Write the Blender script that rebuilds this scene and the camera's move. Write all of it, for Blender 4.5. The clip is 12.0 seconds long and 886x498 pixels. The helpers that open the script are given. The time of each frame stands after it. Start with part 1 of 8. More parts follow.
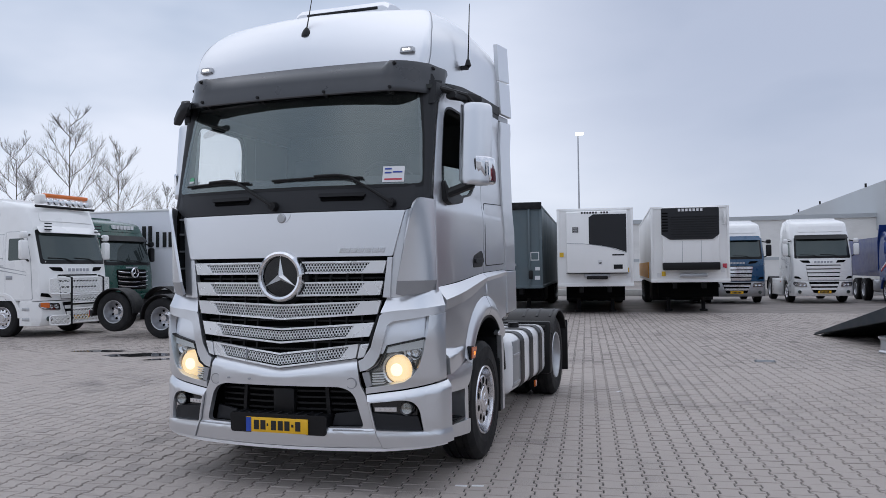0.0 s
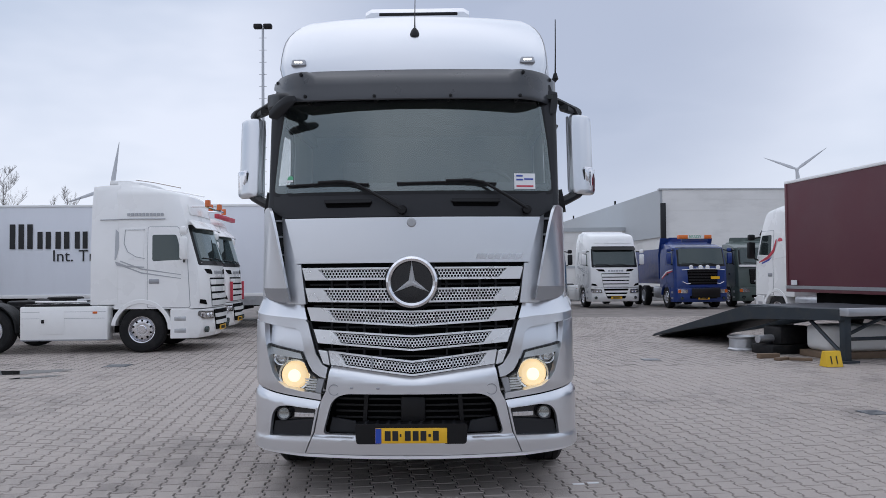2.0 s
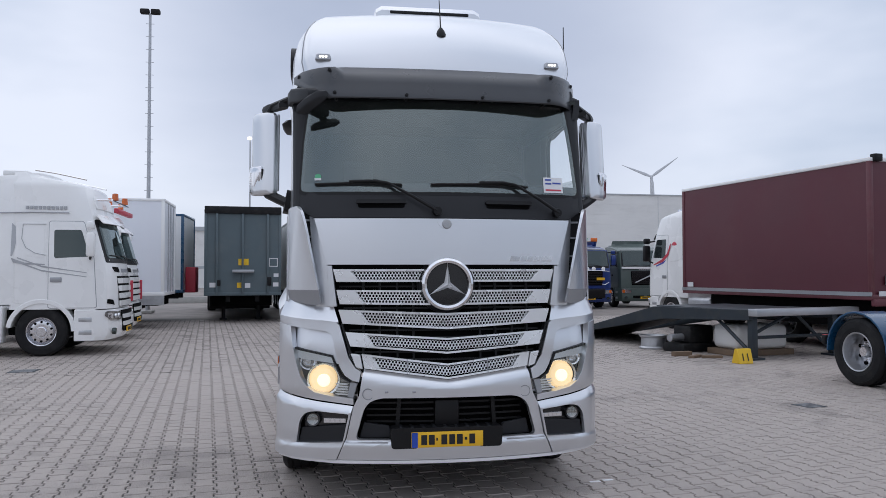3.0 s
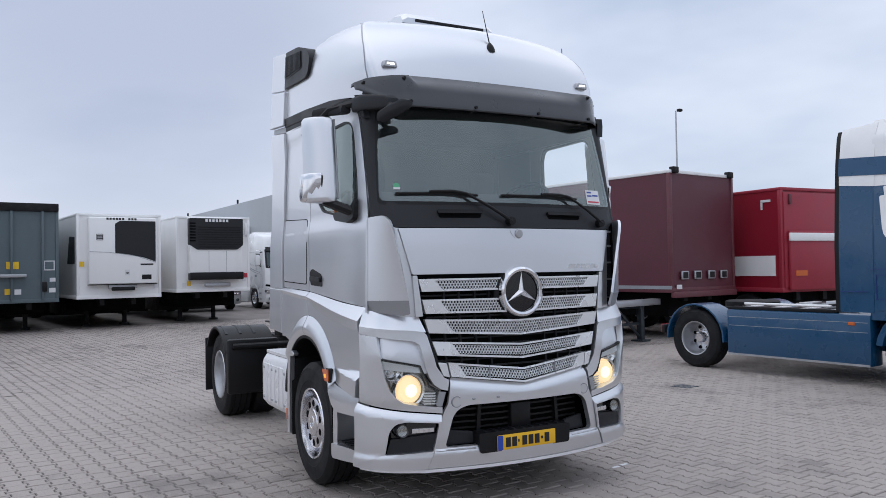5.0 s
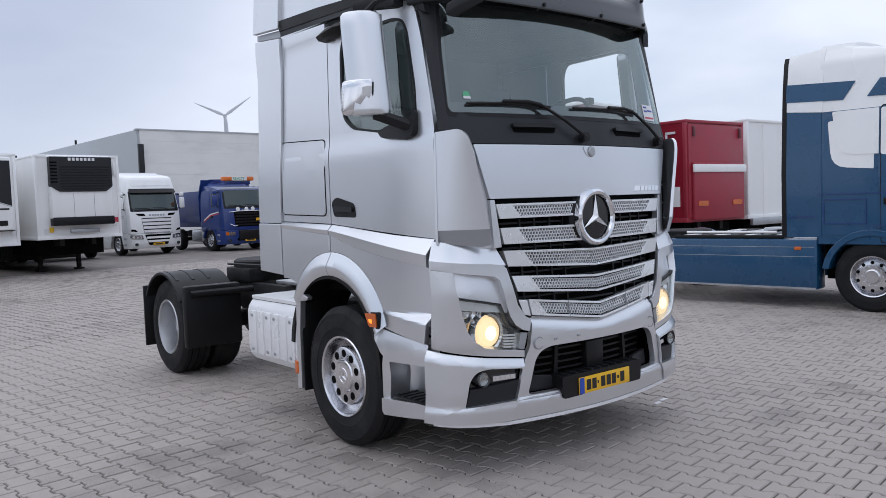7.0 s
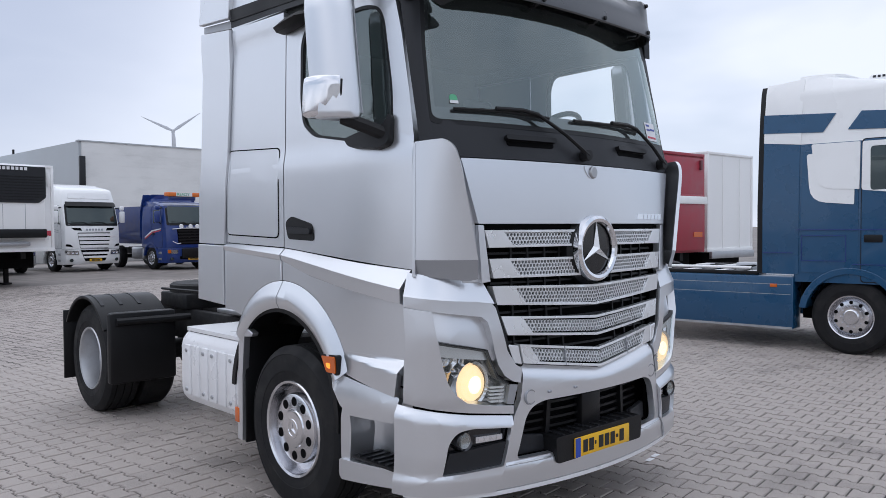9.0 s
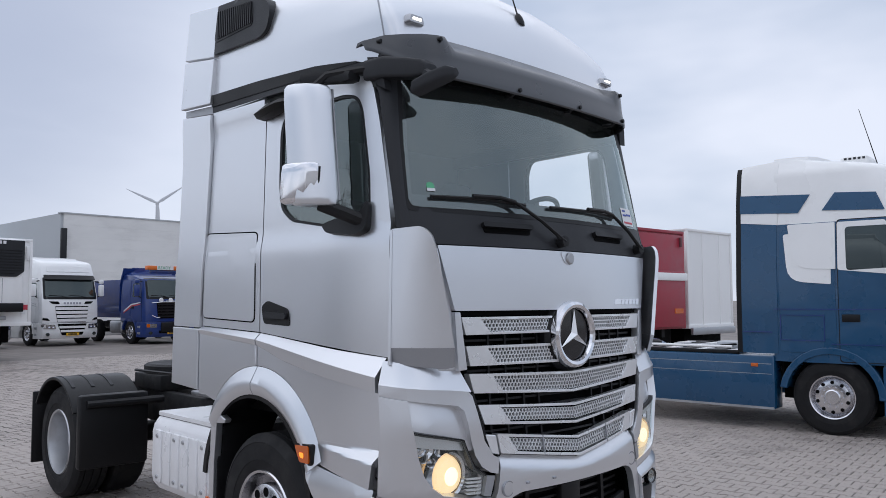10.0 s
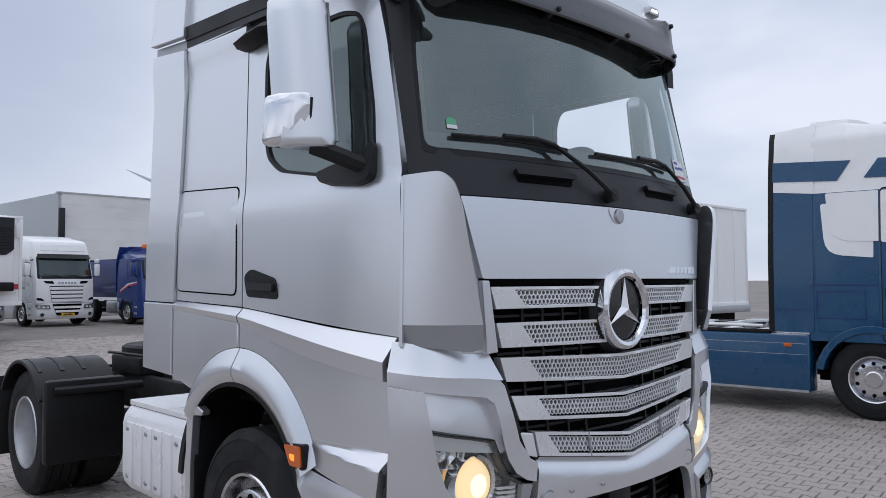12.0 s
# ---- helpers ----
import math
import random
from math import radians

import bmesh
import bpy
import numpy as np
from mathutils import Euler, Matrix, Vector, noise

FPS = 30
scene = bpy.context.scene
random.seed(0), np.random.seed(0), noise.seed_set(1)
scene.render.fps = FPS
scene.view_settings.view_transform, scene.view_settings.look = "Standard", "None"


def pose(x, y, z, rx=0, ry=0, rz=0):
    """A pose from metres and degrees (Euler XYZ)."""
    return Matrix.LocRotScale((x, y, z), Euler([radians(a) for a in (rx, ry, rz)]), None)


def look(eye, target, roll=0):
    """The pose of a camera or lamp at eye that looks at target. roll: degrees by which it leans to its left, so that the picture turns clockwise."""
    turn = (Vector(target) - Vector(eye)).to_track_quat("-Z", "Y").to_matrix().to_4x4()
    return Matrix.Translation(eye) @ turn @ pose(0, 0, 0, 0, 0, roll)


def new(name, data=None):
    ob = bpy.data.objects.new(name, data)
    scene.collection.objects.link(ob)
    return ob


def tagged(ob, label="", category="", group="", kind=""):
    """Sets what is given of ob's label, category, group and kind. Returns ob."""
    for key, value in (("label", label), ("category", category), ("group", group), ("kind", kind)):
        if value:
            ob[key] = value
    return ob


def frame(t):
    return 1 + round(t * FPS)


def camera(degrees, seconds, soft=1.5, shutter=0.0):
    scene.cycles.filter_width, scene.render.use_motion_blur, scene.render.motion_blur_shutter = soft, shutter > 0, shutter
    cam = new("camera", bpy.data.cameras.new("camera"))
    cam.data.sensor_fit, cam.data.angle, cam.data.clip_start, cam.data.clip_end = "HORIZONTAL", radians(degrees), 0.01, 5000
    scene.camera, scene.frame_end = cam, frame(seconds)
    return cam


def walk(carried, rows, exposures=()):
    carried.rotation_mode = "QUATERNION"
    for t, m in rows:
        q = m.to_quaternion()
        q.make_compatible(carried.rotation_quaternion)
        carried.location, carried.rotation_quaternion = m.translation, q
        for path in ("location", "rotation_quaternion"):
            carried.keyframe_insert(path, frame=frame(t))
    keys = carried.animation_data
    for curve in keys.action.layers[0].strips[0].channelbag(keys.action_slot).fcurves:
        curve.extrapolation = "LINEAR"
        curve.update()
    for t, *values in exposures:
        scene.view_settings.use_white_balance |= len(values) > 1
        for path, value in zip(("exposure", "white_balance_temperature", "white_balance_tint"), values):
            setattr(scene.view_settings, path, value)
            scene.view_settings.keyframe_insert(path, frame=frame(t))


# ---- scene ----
cam = camera(58.7, 12.0, soft=0.6)
METRES, EYE, TILT, LEAN, TURN = 10.29, 1.636, 1.2, 0.0, 17.8
ROWS = [
    (0.0, 0.0, 0.0, 0.0, 0.01, 0.32, 1.08),
    (0.5, -0.0662, 0.0099, -0.0001, -4.32, 0.55, 1.29),
    (1.0, -0.134, 0.0091, 0.0014, -8.58, 0.64, 1.26),
    (1.5, -0.2027, 0.0206, 0.0017, -13.06, 0.67, 0.95),
    (2.0, -0.2658, 0.0355, 0.0024, -17.37, 0.63, 0.52),
    (2.5, -0.3171, 0.0563, 0.004, -21.8, 0.59, 0.15),
    (3.0, -0.3747, 0.0824, 0.0047, -26.91, 0.56, -0.11),
    (5.0, -0.5816, 0.2183, 0.0138, -46.44, 0.31, 0.35),
    (5.5, -0.6177, 0.2563, 0.0159, -50.21, -0.19, 0.83),
    (6.0, -0.6311, 0.298, 0.0134, -53.23, -1.17, 1.25),
    (6.5, -0.63, 0.3449, 0.0086, -55.61, -2.62, 1.47),
    (7.0, -0.6098, 0.3816, 0.0036, -57.26, -4.12, 1.32),
    (9.0, -0.55, 0.4376, 0.0026, -60.91, -2.39, -0.49),
    (9.5, -0.5491, 0.4355, 0.0065, -61.51, 0.15, -0.69),
    (10.0, -0.5473, 0.4353, 0.0097, -62.12, 2.92, -0.69),
    (10.5, -0.5455, 0.4368, 0.0128, -62.58, 5.02, -0.6),
    (11.0, -0.5401, 0.4435, 0.0143, -62.72, 5.98, -0.44),
    (11.5, -0.5196, 0.4593, 0.0083, -62.4, 4.62, -0.41),
    (12.0, -0.4799, 0.4813, 0.0024, -62.02, 1.5, -0.59),
]
PATH = [(t, pose(0, 0, EYE, TILT, LEAN, 0) @ pose(0, 0, 0, 0, 0, TURN) @ pose(METRES * x, METRES * y, METRES * z, 90 + pitch, roll, yaw)) for t, x, y, z, yaw, pitch, roll in ROWS]
# the ends of the stretches, in the world's own metres
PATH += [(3.2, look((-4.234, -0.324, 1.712), (-3.829, 1.634, 1.772), -0.1)), (4.8, look((-6.156, 0.222, 1.765), (-5.250, 2.005, 1.816), -0.6)),
         (7.2, look((-7.108, 1.968, 1.696), (-5.831, 3.502, 1.566), -2.0)), (8.8, look((-6.786, 2.565, 1.700), (-5.430, 4.032, 1.607), -0.5))]
walk(cam, sorted(PATH, key=lambda row: row[0]),
     exposures=[(0.0, -0.04), (3.0, -0.01), (5.0, 0.08), (7.0, 0.12), (9.0, 0.16), (10.0, 0.0), (10.5, 0.0), (11.5, -0.05), (12.0, -0.03)])

# ---- world and light: a bright overcast sky ----
CX, FY = -2.99, 5.25          # the silver tractor's centre line and front


def make_world():
    w = bpy.data.worlds.new("sky")
    scene.world = w
    w.use_nodes = True
    nt = w.node_tree
    nt.nodes.clear()
    N, L = nt.nodes.new, nt.links.new
    out, bg = N("ShaderNodeOutputWorld"), N("ShaderNodeBackground")
    sky = N("ShaderNodeTexSky")
    sky.sky_type, sky.sun_disc = "NISHITA", False
    sky.sun_elevation, sky.sun_rotation = radians(71), radians(-18)
    dim = N("ShaderNodeMix")
    dim.data_type, dim.blend_type = "RGBA", "MULTIPLY"
    dim.inputs[0].default_value = 1
    dim.inputs[7].default_value = (0.09, 0.09, 0.09, 1)
    L(sky.outputs[0], dim.inputs[6])
    tc, mp = N("ShaderNodeTexCoord"), N("ShaderNodeMapping")
    mp.inputs["Scale"].default_value = (1.0, 1.0, 2.6)
    mp.inputs["Rotation"].default_value = (0, 0, 3.7)
    L(tc.outputs["Generated"], mp.inputs[0])
    n1 = N("ShaderNodeTexNoise")
    n1.inputs["Scale"].default_value, n1.inputs["Detail"].default_value, n1.inputs["Roughness"].default_value = 1.3, 5, 0.52
    L(mp.outputs[0], n1.inputs[0])
    r = N("ShaderNodeValToRGB")
    r.color_ramp.elements[0].position, r.color_ramp.elements[0].color = 0.38, (0.40, 0.465, 0.59, 1)
    r.color_ramp.elements[1].position, r.color_ramp.elements[1].color = 0.60, (0.665, 0.70, 0.805, 1)
    L(n1.outputs[0], r.inputs[0])
    mix = N("ShaderNodeMix")
    mix.data_type = "RGBA"
    mix.inputs[0].default_value = 0.88
    L(dim.outputs[2], mix.inputs[6])
    L(r.outputs[0], mix.inputs[7])
    # an overcast sky is brighter overhead than at the horizon
    sp, up = N("ShaderNodeSeparateXYZ"), N("ShaderNodeMapRange")
    L(tc.outputs["Generated"], sp.inputs[0])
    L(sp.outputs[2], up.inputs[0])
    up.inputs["From Min"].default_value, up.inputs["From Max"].default_value = 0.33, 1.0
    up.inputs["To Min"].default_value, up.inputs["To Max"].default_value = 1.0, 1.24
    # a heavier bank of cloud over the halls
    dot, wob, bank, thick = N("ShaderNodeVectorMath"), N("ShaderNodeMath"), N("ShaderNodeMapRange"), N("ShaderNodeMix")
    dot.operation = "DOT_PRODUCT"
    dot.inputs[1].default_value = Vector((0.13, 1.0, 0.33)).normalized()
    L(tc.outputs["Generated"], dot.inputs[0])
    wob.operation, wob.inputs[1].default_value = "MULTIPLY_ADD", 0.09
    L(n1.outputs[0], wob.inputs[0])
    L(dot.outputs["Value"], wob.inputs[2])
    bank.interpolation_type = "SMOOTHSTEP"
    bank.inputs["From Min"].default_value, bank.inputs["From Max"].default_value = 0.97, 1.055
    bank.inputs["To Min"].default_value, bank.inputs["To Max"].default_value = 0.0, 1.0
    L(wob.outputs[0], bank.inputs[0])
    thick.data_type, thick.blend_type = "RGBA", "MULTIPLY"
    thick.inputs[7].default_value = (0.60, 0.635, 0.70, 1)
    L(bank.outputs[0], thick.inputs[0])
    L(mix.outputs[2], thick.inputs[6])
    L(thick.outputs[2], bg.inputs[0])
    st = N("ShaderNodeMath")
    st.operation = "MULTIPLY"
    st.inputs[1].default_value = 1.30
    L(up.outputs[0], st.inputs[0])
    L(st.outputs[0], bg.inputs[1])
    L(bg.outputs[0], out.inputs[0])


make_world()
sun_data = bpy.data.lights.new("sun", "SUN")
sun_data.energy, sun_data.angle, sun_data.color = 0.55, radians(110), (1.0, 0.97, 0.93)
sun = new("sun", sun_data)
sun.matrix_world = look((-3, 9, 28), (0, 0, 0))

# ---- materials ----


def mat(name, col, rough=0.5, metal=0.0, coat=0.0, v=0.08, scale=4.0, bump=0.0, fine=90.0, dirt=None, dirt_amt=0.0, rand=0.0, emit=0.0, spec=0.5, aniso_z=1.0, rv=0.2):
    m = bpy.data.materials.new(name)
    m.use_nodes = True
    nt = m.node_tree
    N, L = nt.nodes.new, nt.links.new
    b = nt.nodes["Principled BSDF"]
    tc, mp = N("ShaderNodeTexCoord"), N("ShaderNodeMapping")
    mp.inputs["Scale"].default_value = (1, 1, aniso_z)
    L(tc.outputs["Object"], mp.inputs[0])
    big, small = N("ShaderNodeTexNoise"), N("ShaderNodeTexNoise")
    big.inputs["Scale"].default_value, big.inputs["Detail"].default_value = scale, 6
    small.inputs["Scale"].default_value, small.inputs["Detail"].default_value = fine, 3
    L(mp.outputs[0], big.inputs[0])
    L(tc.outputs["Object"], small.inputs[0])
    add = N("ShaderNodeMath")
    add.operation = "MULTIPLY_ADD"
    add.inputs[1].default_value = 0.35
    L(small.outputs[0], add.inputs[0])
    L(big.outputs[0], add.inputs[2])
    rng = N("ShaderNodeMapRange")
    rng.inputs["From Min"].default_value, rng.inputs["From Max"].default_value = 0.4, 0.95
    rng.inputs["To Min"].default_value, rng.inputs["To Max"].default_value = 1 - v, 1 + v
    L(add.outputs[0], rng.inputs[0])
    val = rng.outputs[0]
    if rand:
        oi = N("ShaderNodeObjectInfo")
        r2 = N("ShaderNodeMapRange")
        r2.inputs["To Min"].default_value, r2.inputs["To Max"].default_value = 1 - rand, 1 + rand
        L(oi.outputs["Random"], r2.inputs[0])
        mu = N("ShaderNodeMath")
        mu.operation = "MULTIPLY"
        L(val, mu.inputs[0])
        L(r2.outputs[0], mu.inputs[1])
        val = mu.outputs[0]
    hsv = N("ShaderNodeHueSaturation")
    hsv.inputs["Color"].default_value = (*col, 1)
    L(val, hsv.inputs["Value"])
    colour = hsv.outputs[0]
    if dirt:
        mx = N("ShaderNodeMix")
        mx.data_type = "RGBA"
        d = N("ShaderNodeTexNoise")
        d.inputs["Scale"].default_value, d.inputs["Detail"].default_value, d.inputs["Roughness"].default_value = scale * 0.7, 8, 0.65
        L(mp.outputs[0], d.inputs[0])
        dr = N("ShaderNodeMapRange")
        dr.inputs["From Min"].default_value, dr.inputs["From Max"].default_value = 0.5, 0.72
        dr.inputs["To Max"].default_value = dirt_amt
        L(d.outputs[0], dr.inputs[0])
        L(dr.outputs[0], mx.inputs[0])
        L(colour, mx.inputs[6])
        mx.inputs[7].default_value = (*dirt, 1)
        colour = mx.outputs[2]
    L(colour, b.inputs["Base Color"])
    rr = N("ShaderNodeMapRange")
    rr.inputs["From Min"].default_value, rr.inputs["From Max"].default_value = 0.3, 0.8
    rr.inputs["To Min"].default_value, rr.inputs["To Max"].default_value = max(rough * (1 - rv), 0.02), min(rough * (1 + rv), 1)
    L(big.outputs[0], rr.inputs[0])
    L(rr.outputs[0], b.inputs["Roughness"])
    b.inputs["Metallic"].default_value = metal
    b.inputs["Coat Weight"].default_value = coat
    b.inputs["Coat Roughness"].default_value = 0.06
    b.inputs["Specular IOR Level"].default_value = spec
    if bump:
        bp = N("ShaderNodeBump")
        bp.inputs["Strength"].default_value, bp.inputs["Distance"].default_value = bump, 0.004
        L(small.outputs[0], bp.inputs["Height"])
        L(bp.outputs[0], b.inputs["Normal"])
    if emit:
        b.inputs["Emission Color"].default_value = (*col, 1)
        b.inputs["Emission Strength"].default_value = emit
    return m


def glass_mat(name, tint, alpha, rough=0.015, ior=1.5):
    """Thin tinted pane: partly clear, partly its own tint, with a glossy coat."""
    m = bpy.data.materials.new(name)
    m.use_nodes = True
    nt = m.node_tree
    N, L = nt.nodes.new, nt.links.new
    out = nt.nodes["Material Output"]
    nt.nodes.remove(nt.nodes["Principled BSDF"])
    b = N("ShaderNodeBsdfGlossy")
    df = N("ShaderNodeBsdfDiffuse")
    df.inputs[0].default_value = (*tint, 1)
    n = N("ShaderNodeTexNoise")
    n.inputs["Scale"].default_value = 3
    r = N("ShaderNodeMapRange")
    r.inputs["To Min"].default_value, r.inputs["To Max"].default_value = rough * 0.6, rough * 1.8
    L(n.outputs[0], r.inputs[0])
    L(r.outputs[0], b.inputs["Roughness"])
    t = N("ShaderNodeBsdfTransparent")
    b.inputs[0].default_value = (0.88, 1.0, 0.98, 1)
    t.inputs[0].default_value = (0.955, 0.97, 0.965, 1)
    mx = N("ShaderNodeMixShader")
    # gloss: weak face on, strong at a glancing angle
    lw, pw, fr = N("ShaderNodeLayerWeight"), N("ShaderNodeMath"), N("ShaderNodeMath")
    lw.inputs[0].default_value = 0.5
    pw.operation, pw.inputs[1].default_value = "POWER", 4.0
    L(lw.outputs["Facing"], pw.inputs[0])
    fr.operation = "MULTIPLY_ADD"
    fr.inputs[1].default_value, fr.inputs[2].default_value = 0.8, ((ior - 1) / (ior + 1)) ** 2 * 1.8
    L(pw.outputs[0], fr.inputs[0])
    body = N("ShaderNodeMixShader")
    body.inputs[0].default_value = 1 - alpha
    L(t.outputs[0], body.inputs[1])
    L(df.outputs[0], body.inputs[2])
    L(fr.outputs[0], mx.inputs[0])
    L(body.outputs[0], mx.inputs[1])
    L(b.outputs[0], mx.inputs[2])
    L(mx.outputs[0], out.inputs[0])
    return m


M = {}
M["silver"] = mat("silver_metallic_paint", (0.73, 0.745, 0.77), 0.32, 0.88, 0.5, v=0.025, scale=0.8, fine=900, rv=0.05)
# darker silver for trim and lettering; also paints shade in gaps and recesses
M["silver_dark"] = mat("silver_trim_and_shade", (0.36, 0.37, 0.39), 0.4, 0.5, 0.2, v=0.04)
M["slat"] = mat("satin_silver_slat", (0.84, 0.85, 0.86), 0.30, 0.65, 0.2, v=0.03)
M["charcoal"] = mat("charcoal_plastic", (0.017, 0.018, 0.021), 0.5, 0, 0, v=0.10, spec=0.35, bump=0.15, fine=300)
M["visor"] = mat("smoked_visor_plastic", (0.047, 0.050, 0.056), 0.33, 0, 0.25, v=0.10)
M["black"] = mat("black_plastic", (0.007, 0.007, 0.008), 0.45, 0, 0, v=0.15, spec=0.3, bump=0.1, fine=250)
M["black_gloss"] = mat("black_gloss", (0.008, 0.008, 0.010), 0.12, 0, 0.4, v=0.1)
# near-black colour that stands in for shade in openings and under bodies
M["cavity_shade"] = mat("dark_cavity_shade", (0.002, 0.002, 0.0022), 0.9, v=0.2, spec=0.1)
M["rubber"] = mat("tyre_rubber", (0.010, 0.010, 0.011), 0.75, v=0.18, spec=0.3, scale=7, bump=0.2, fine=160, dirt=(0.06, 0.055, 0.05), dirt_amt=0.25)
M["chrome"] = mat("chrome", (0.80, 0.80, 0.82), 0.09, 1.0, v=0.03)
M["alu"] = mat("polished_aluminium", (0.74, 0.74, 0.76), 0.18, 1.0, v=0.06, scale=9)
M["alu_dull"] = mat("dull_aluminium", (0.52, 0.53, 0.55), 0.42, 0.85, v=0.10, scale=6, dirt=(0.25, 0.24, 0.22), dirt_amt=0.3)
M["white_alu"] = mat("white_tank_paint", (0.82, 0.82, 0.83), 0.32, 0.1, 0.3, v=0.04)
M["glass"] = glass_mat("cab_glass", (0.30, 0.36, 0.35), 0.965, ior=1.86)
M["glass_dark"] = glass_mat("dark_glass", (0.028, 0.036, 0.036), 0.04)
M["glass_clear"] = glass_mat("lamp_glass", (0.5, 0.5, 0.5), 0.97)
M["mirror"] = mat("mirror_glass", (0.85, 0.86, 0.88), 0.02, 1.0, v=0.0)
M["lamp_on"] = mat("lit_headlamp", (1.0, 0.74, 0.42), 0.3, emit=0.75)
M["lamp_core"] = mat("lit_headlamp_core", (1.0, 0.86, 0.58), 0.3, emit=1.25)
M["lamp_smoke"] = mat("smoked_lamp_housing", (0.36, 0.35, 0.34), 0.16, 0.95)
M["lamp_white"] = mat("lit_marker", (1.0, 0.97, 0.9), 0.3, emit=2.5)
M["lamp_off"] = mat("reflector", (0.75, 0.76, 0.78), 0.15, 0.9)
M["amber"] = mat("amber_lens", (0.62, 0.12, 0.012), 0.15, 0, 0.5)
M["amber_lit"] = mat("amber_lens_lit", (1.0, 0.30, 0.03), 0.2, emit=1.0)
M["red_lens"] = mat("red_lens", (0.45, 0.01, 0.015), 0.2, 0, 0.4)
M["plate"] = mat("yellow_plate", (0.85, 0.48, 0.02), 0.4, v=0.03)
M["eu_blue"] = mat("plate_blue", (0.02, 0.07, 0.42), 0.4)
M["ink"] = mat("black_ink", (0.012, 0.012, 0.013), 0.5)
M["white"] = mat("white_truck_paint", (0.89, 0.89, 0.88), 0.3, 0, 0.5, v=0.03, scale=1.0, dirt=(0.60, 0.59, 0.55), dirt_amt=0.18)
M["white_box"] = mat("white_trailer_skin", (0.89, 0.89, 0.88), 0.4, 0, 0.1, v=0.04, scale=0.8, dirt=(0.52, 0.51, 0.47), dirt_amt=0.22, aniso_z=0.25)
M["lilac_box"] = mat("pale_trailer_skin", (0.82, 0.84, 0.89), 0.4, 0, 0.1, v=0.03, scale=0.6, dirt=(0.5, 0.5, 0.52), dirt_amt=0.25, aniso_z=0.25)
M["blue"] = mat("steel_blue_paint", (0.008, 0.068, 0.155), 0.3, 0.0, 0.45, v=0.06)
M["blue_navy"] = mat("navy_blue_paint", (0.010, 0.038, 0.19), 0.35, 0, 0.4, v=0.08, dirt=(0.08, 0.08, 0.10), dirt_amt=0.3)
M["green_dark"] = mat("dark_green_paint", (0.006, 0.062, 0.046), 0.3, 0, 0.5, v=0.06)
M["green_grey"] = mat("grey_green_paint", (0.08, 0.11, 0.10), 0.4, 0, 0.2, v=0.1)
M["grey_teal"] = mat("slate_grey_trailer_paint", (0.095, 0.13, 0.145), 0.5, 0, 0, v=0.08, scale=1.2, dirt=(0.16, 0.17, 0.17), dirt_amt=0.4)
M["maroon"] = mat("maroon_tarpaulin", (0.105, 0.022, 0.034), 0.5, 0, 0, v=0.07, scale=0.9, bump=0.05, dirt=(0.15, 0.06, 0.06), dirt_amt=0.25)
M["maroon_rear"] = mat("maroon_painted_steel", (0.13, 0.035, 0.045), 0.5, v=0.1, dirt=(0.2, 0.1, 0.1), dirt_amt=0.3)
M["red"] = mat("red_tarpaulin", (0.27, 0.006, 0.022), 0.45, v=0.06, scale=1)
M["red_rear"] = mat("red_painted_steel", (0.33, 0.025, 0.045), 0.45, v=0.1)
M["orange"] = mat("orange_paint", (0.75, 0.18, 0.03), 0.4)
M["yellow"] = mat("safety_yellow", (0.80, 0.50, 0.02), 0.5, dirt=(0.35, 0.25, 0.08), dirt_amt=0.4)
M["yellow_box"] = mat("yellow_trailer_skin", (0.72, 0.33, 0.03), 0.45, v=0.06)
M["steel_dark"] = mat("dark_chassis_steel", (0.008, 0.008, 0.009), 0.65, 0.0, v=0.2, spec=0.3, scale=8, dirt=(0.05, 0.045, 0.04), dirt_amt=0.4, bump=0.2)
M["ramp"] = mat("dark_ramp_steel", (0.030, 0.040, 0.050), 0.5, 0.3, v=0.15, dirt=(0.07, 0.07, 0.06), dirt_amt=0.5)
M["galv"] = mat("galvanised_steel", (0.45, 0.46, 0.48), 0.45, 0.8, v=0.1)
M["clad"] = mat("pale_wall_cladding", (0.78, 0.77, 0.75), 0.6, v=0.05, scale=0.3, dirt=(0.40, 0.39, 0.37), dirt_amt=0.3, aniso_z=3)
M["clad_dark"] = mat("grey_wall_cladding", (0.45, 0.475, 0.495), 0.6, v=0.06, scale=0.3)
M["concrete"] = mat("concrete", (0.42, 0.41, 0.39), 0.85, v=0.12, bump=0.3, fine=60)
M["wood"] = mat("weathered_wood", (0.17, 0.115, 0.075), 0.8, v=0.2, scale=9, bump=0.3)
M["bark"] = mat("bark", (0.13, 0.11, 0.10), 0.9, v=0.25, scale=10)
M["turbine"] = mat("turbine_white", (0.62, 0.64, 0.67), 0.5)
M["seat"] = mat("dark_seat_fabric", (0.03, 0.032, 0.036), 0.9, v=0.15)
M["dash"] = mat("grey_dashboard", (0.11, 0.115, 0.105), 0.7, v=0.1)
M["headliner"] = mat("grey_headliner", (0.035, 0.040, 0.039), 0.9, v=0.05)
M["paper"] = mat("white_paper", (0.75, 0.75, 0.76), 0.6)
M["sticker_green"] = mat("green_sticker", (0.10, 0.42, 0.22), 0.5)
M["sticker_red"] = mat("red_print", (0.55, 0.05, 0.08), 0.5)
M["sticker_blue"] = mat("blue_print", (0.04, 0.07, 0.35), 0.5)

# ---- mesh helpers ----


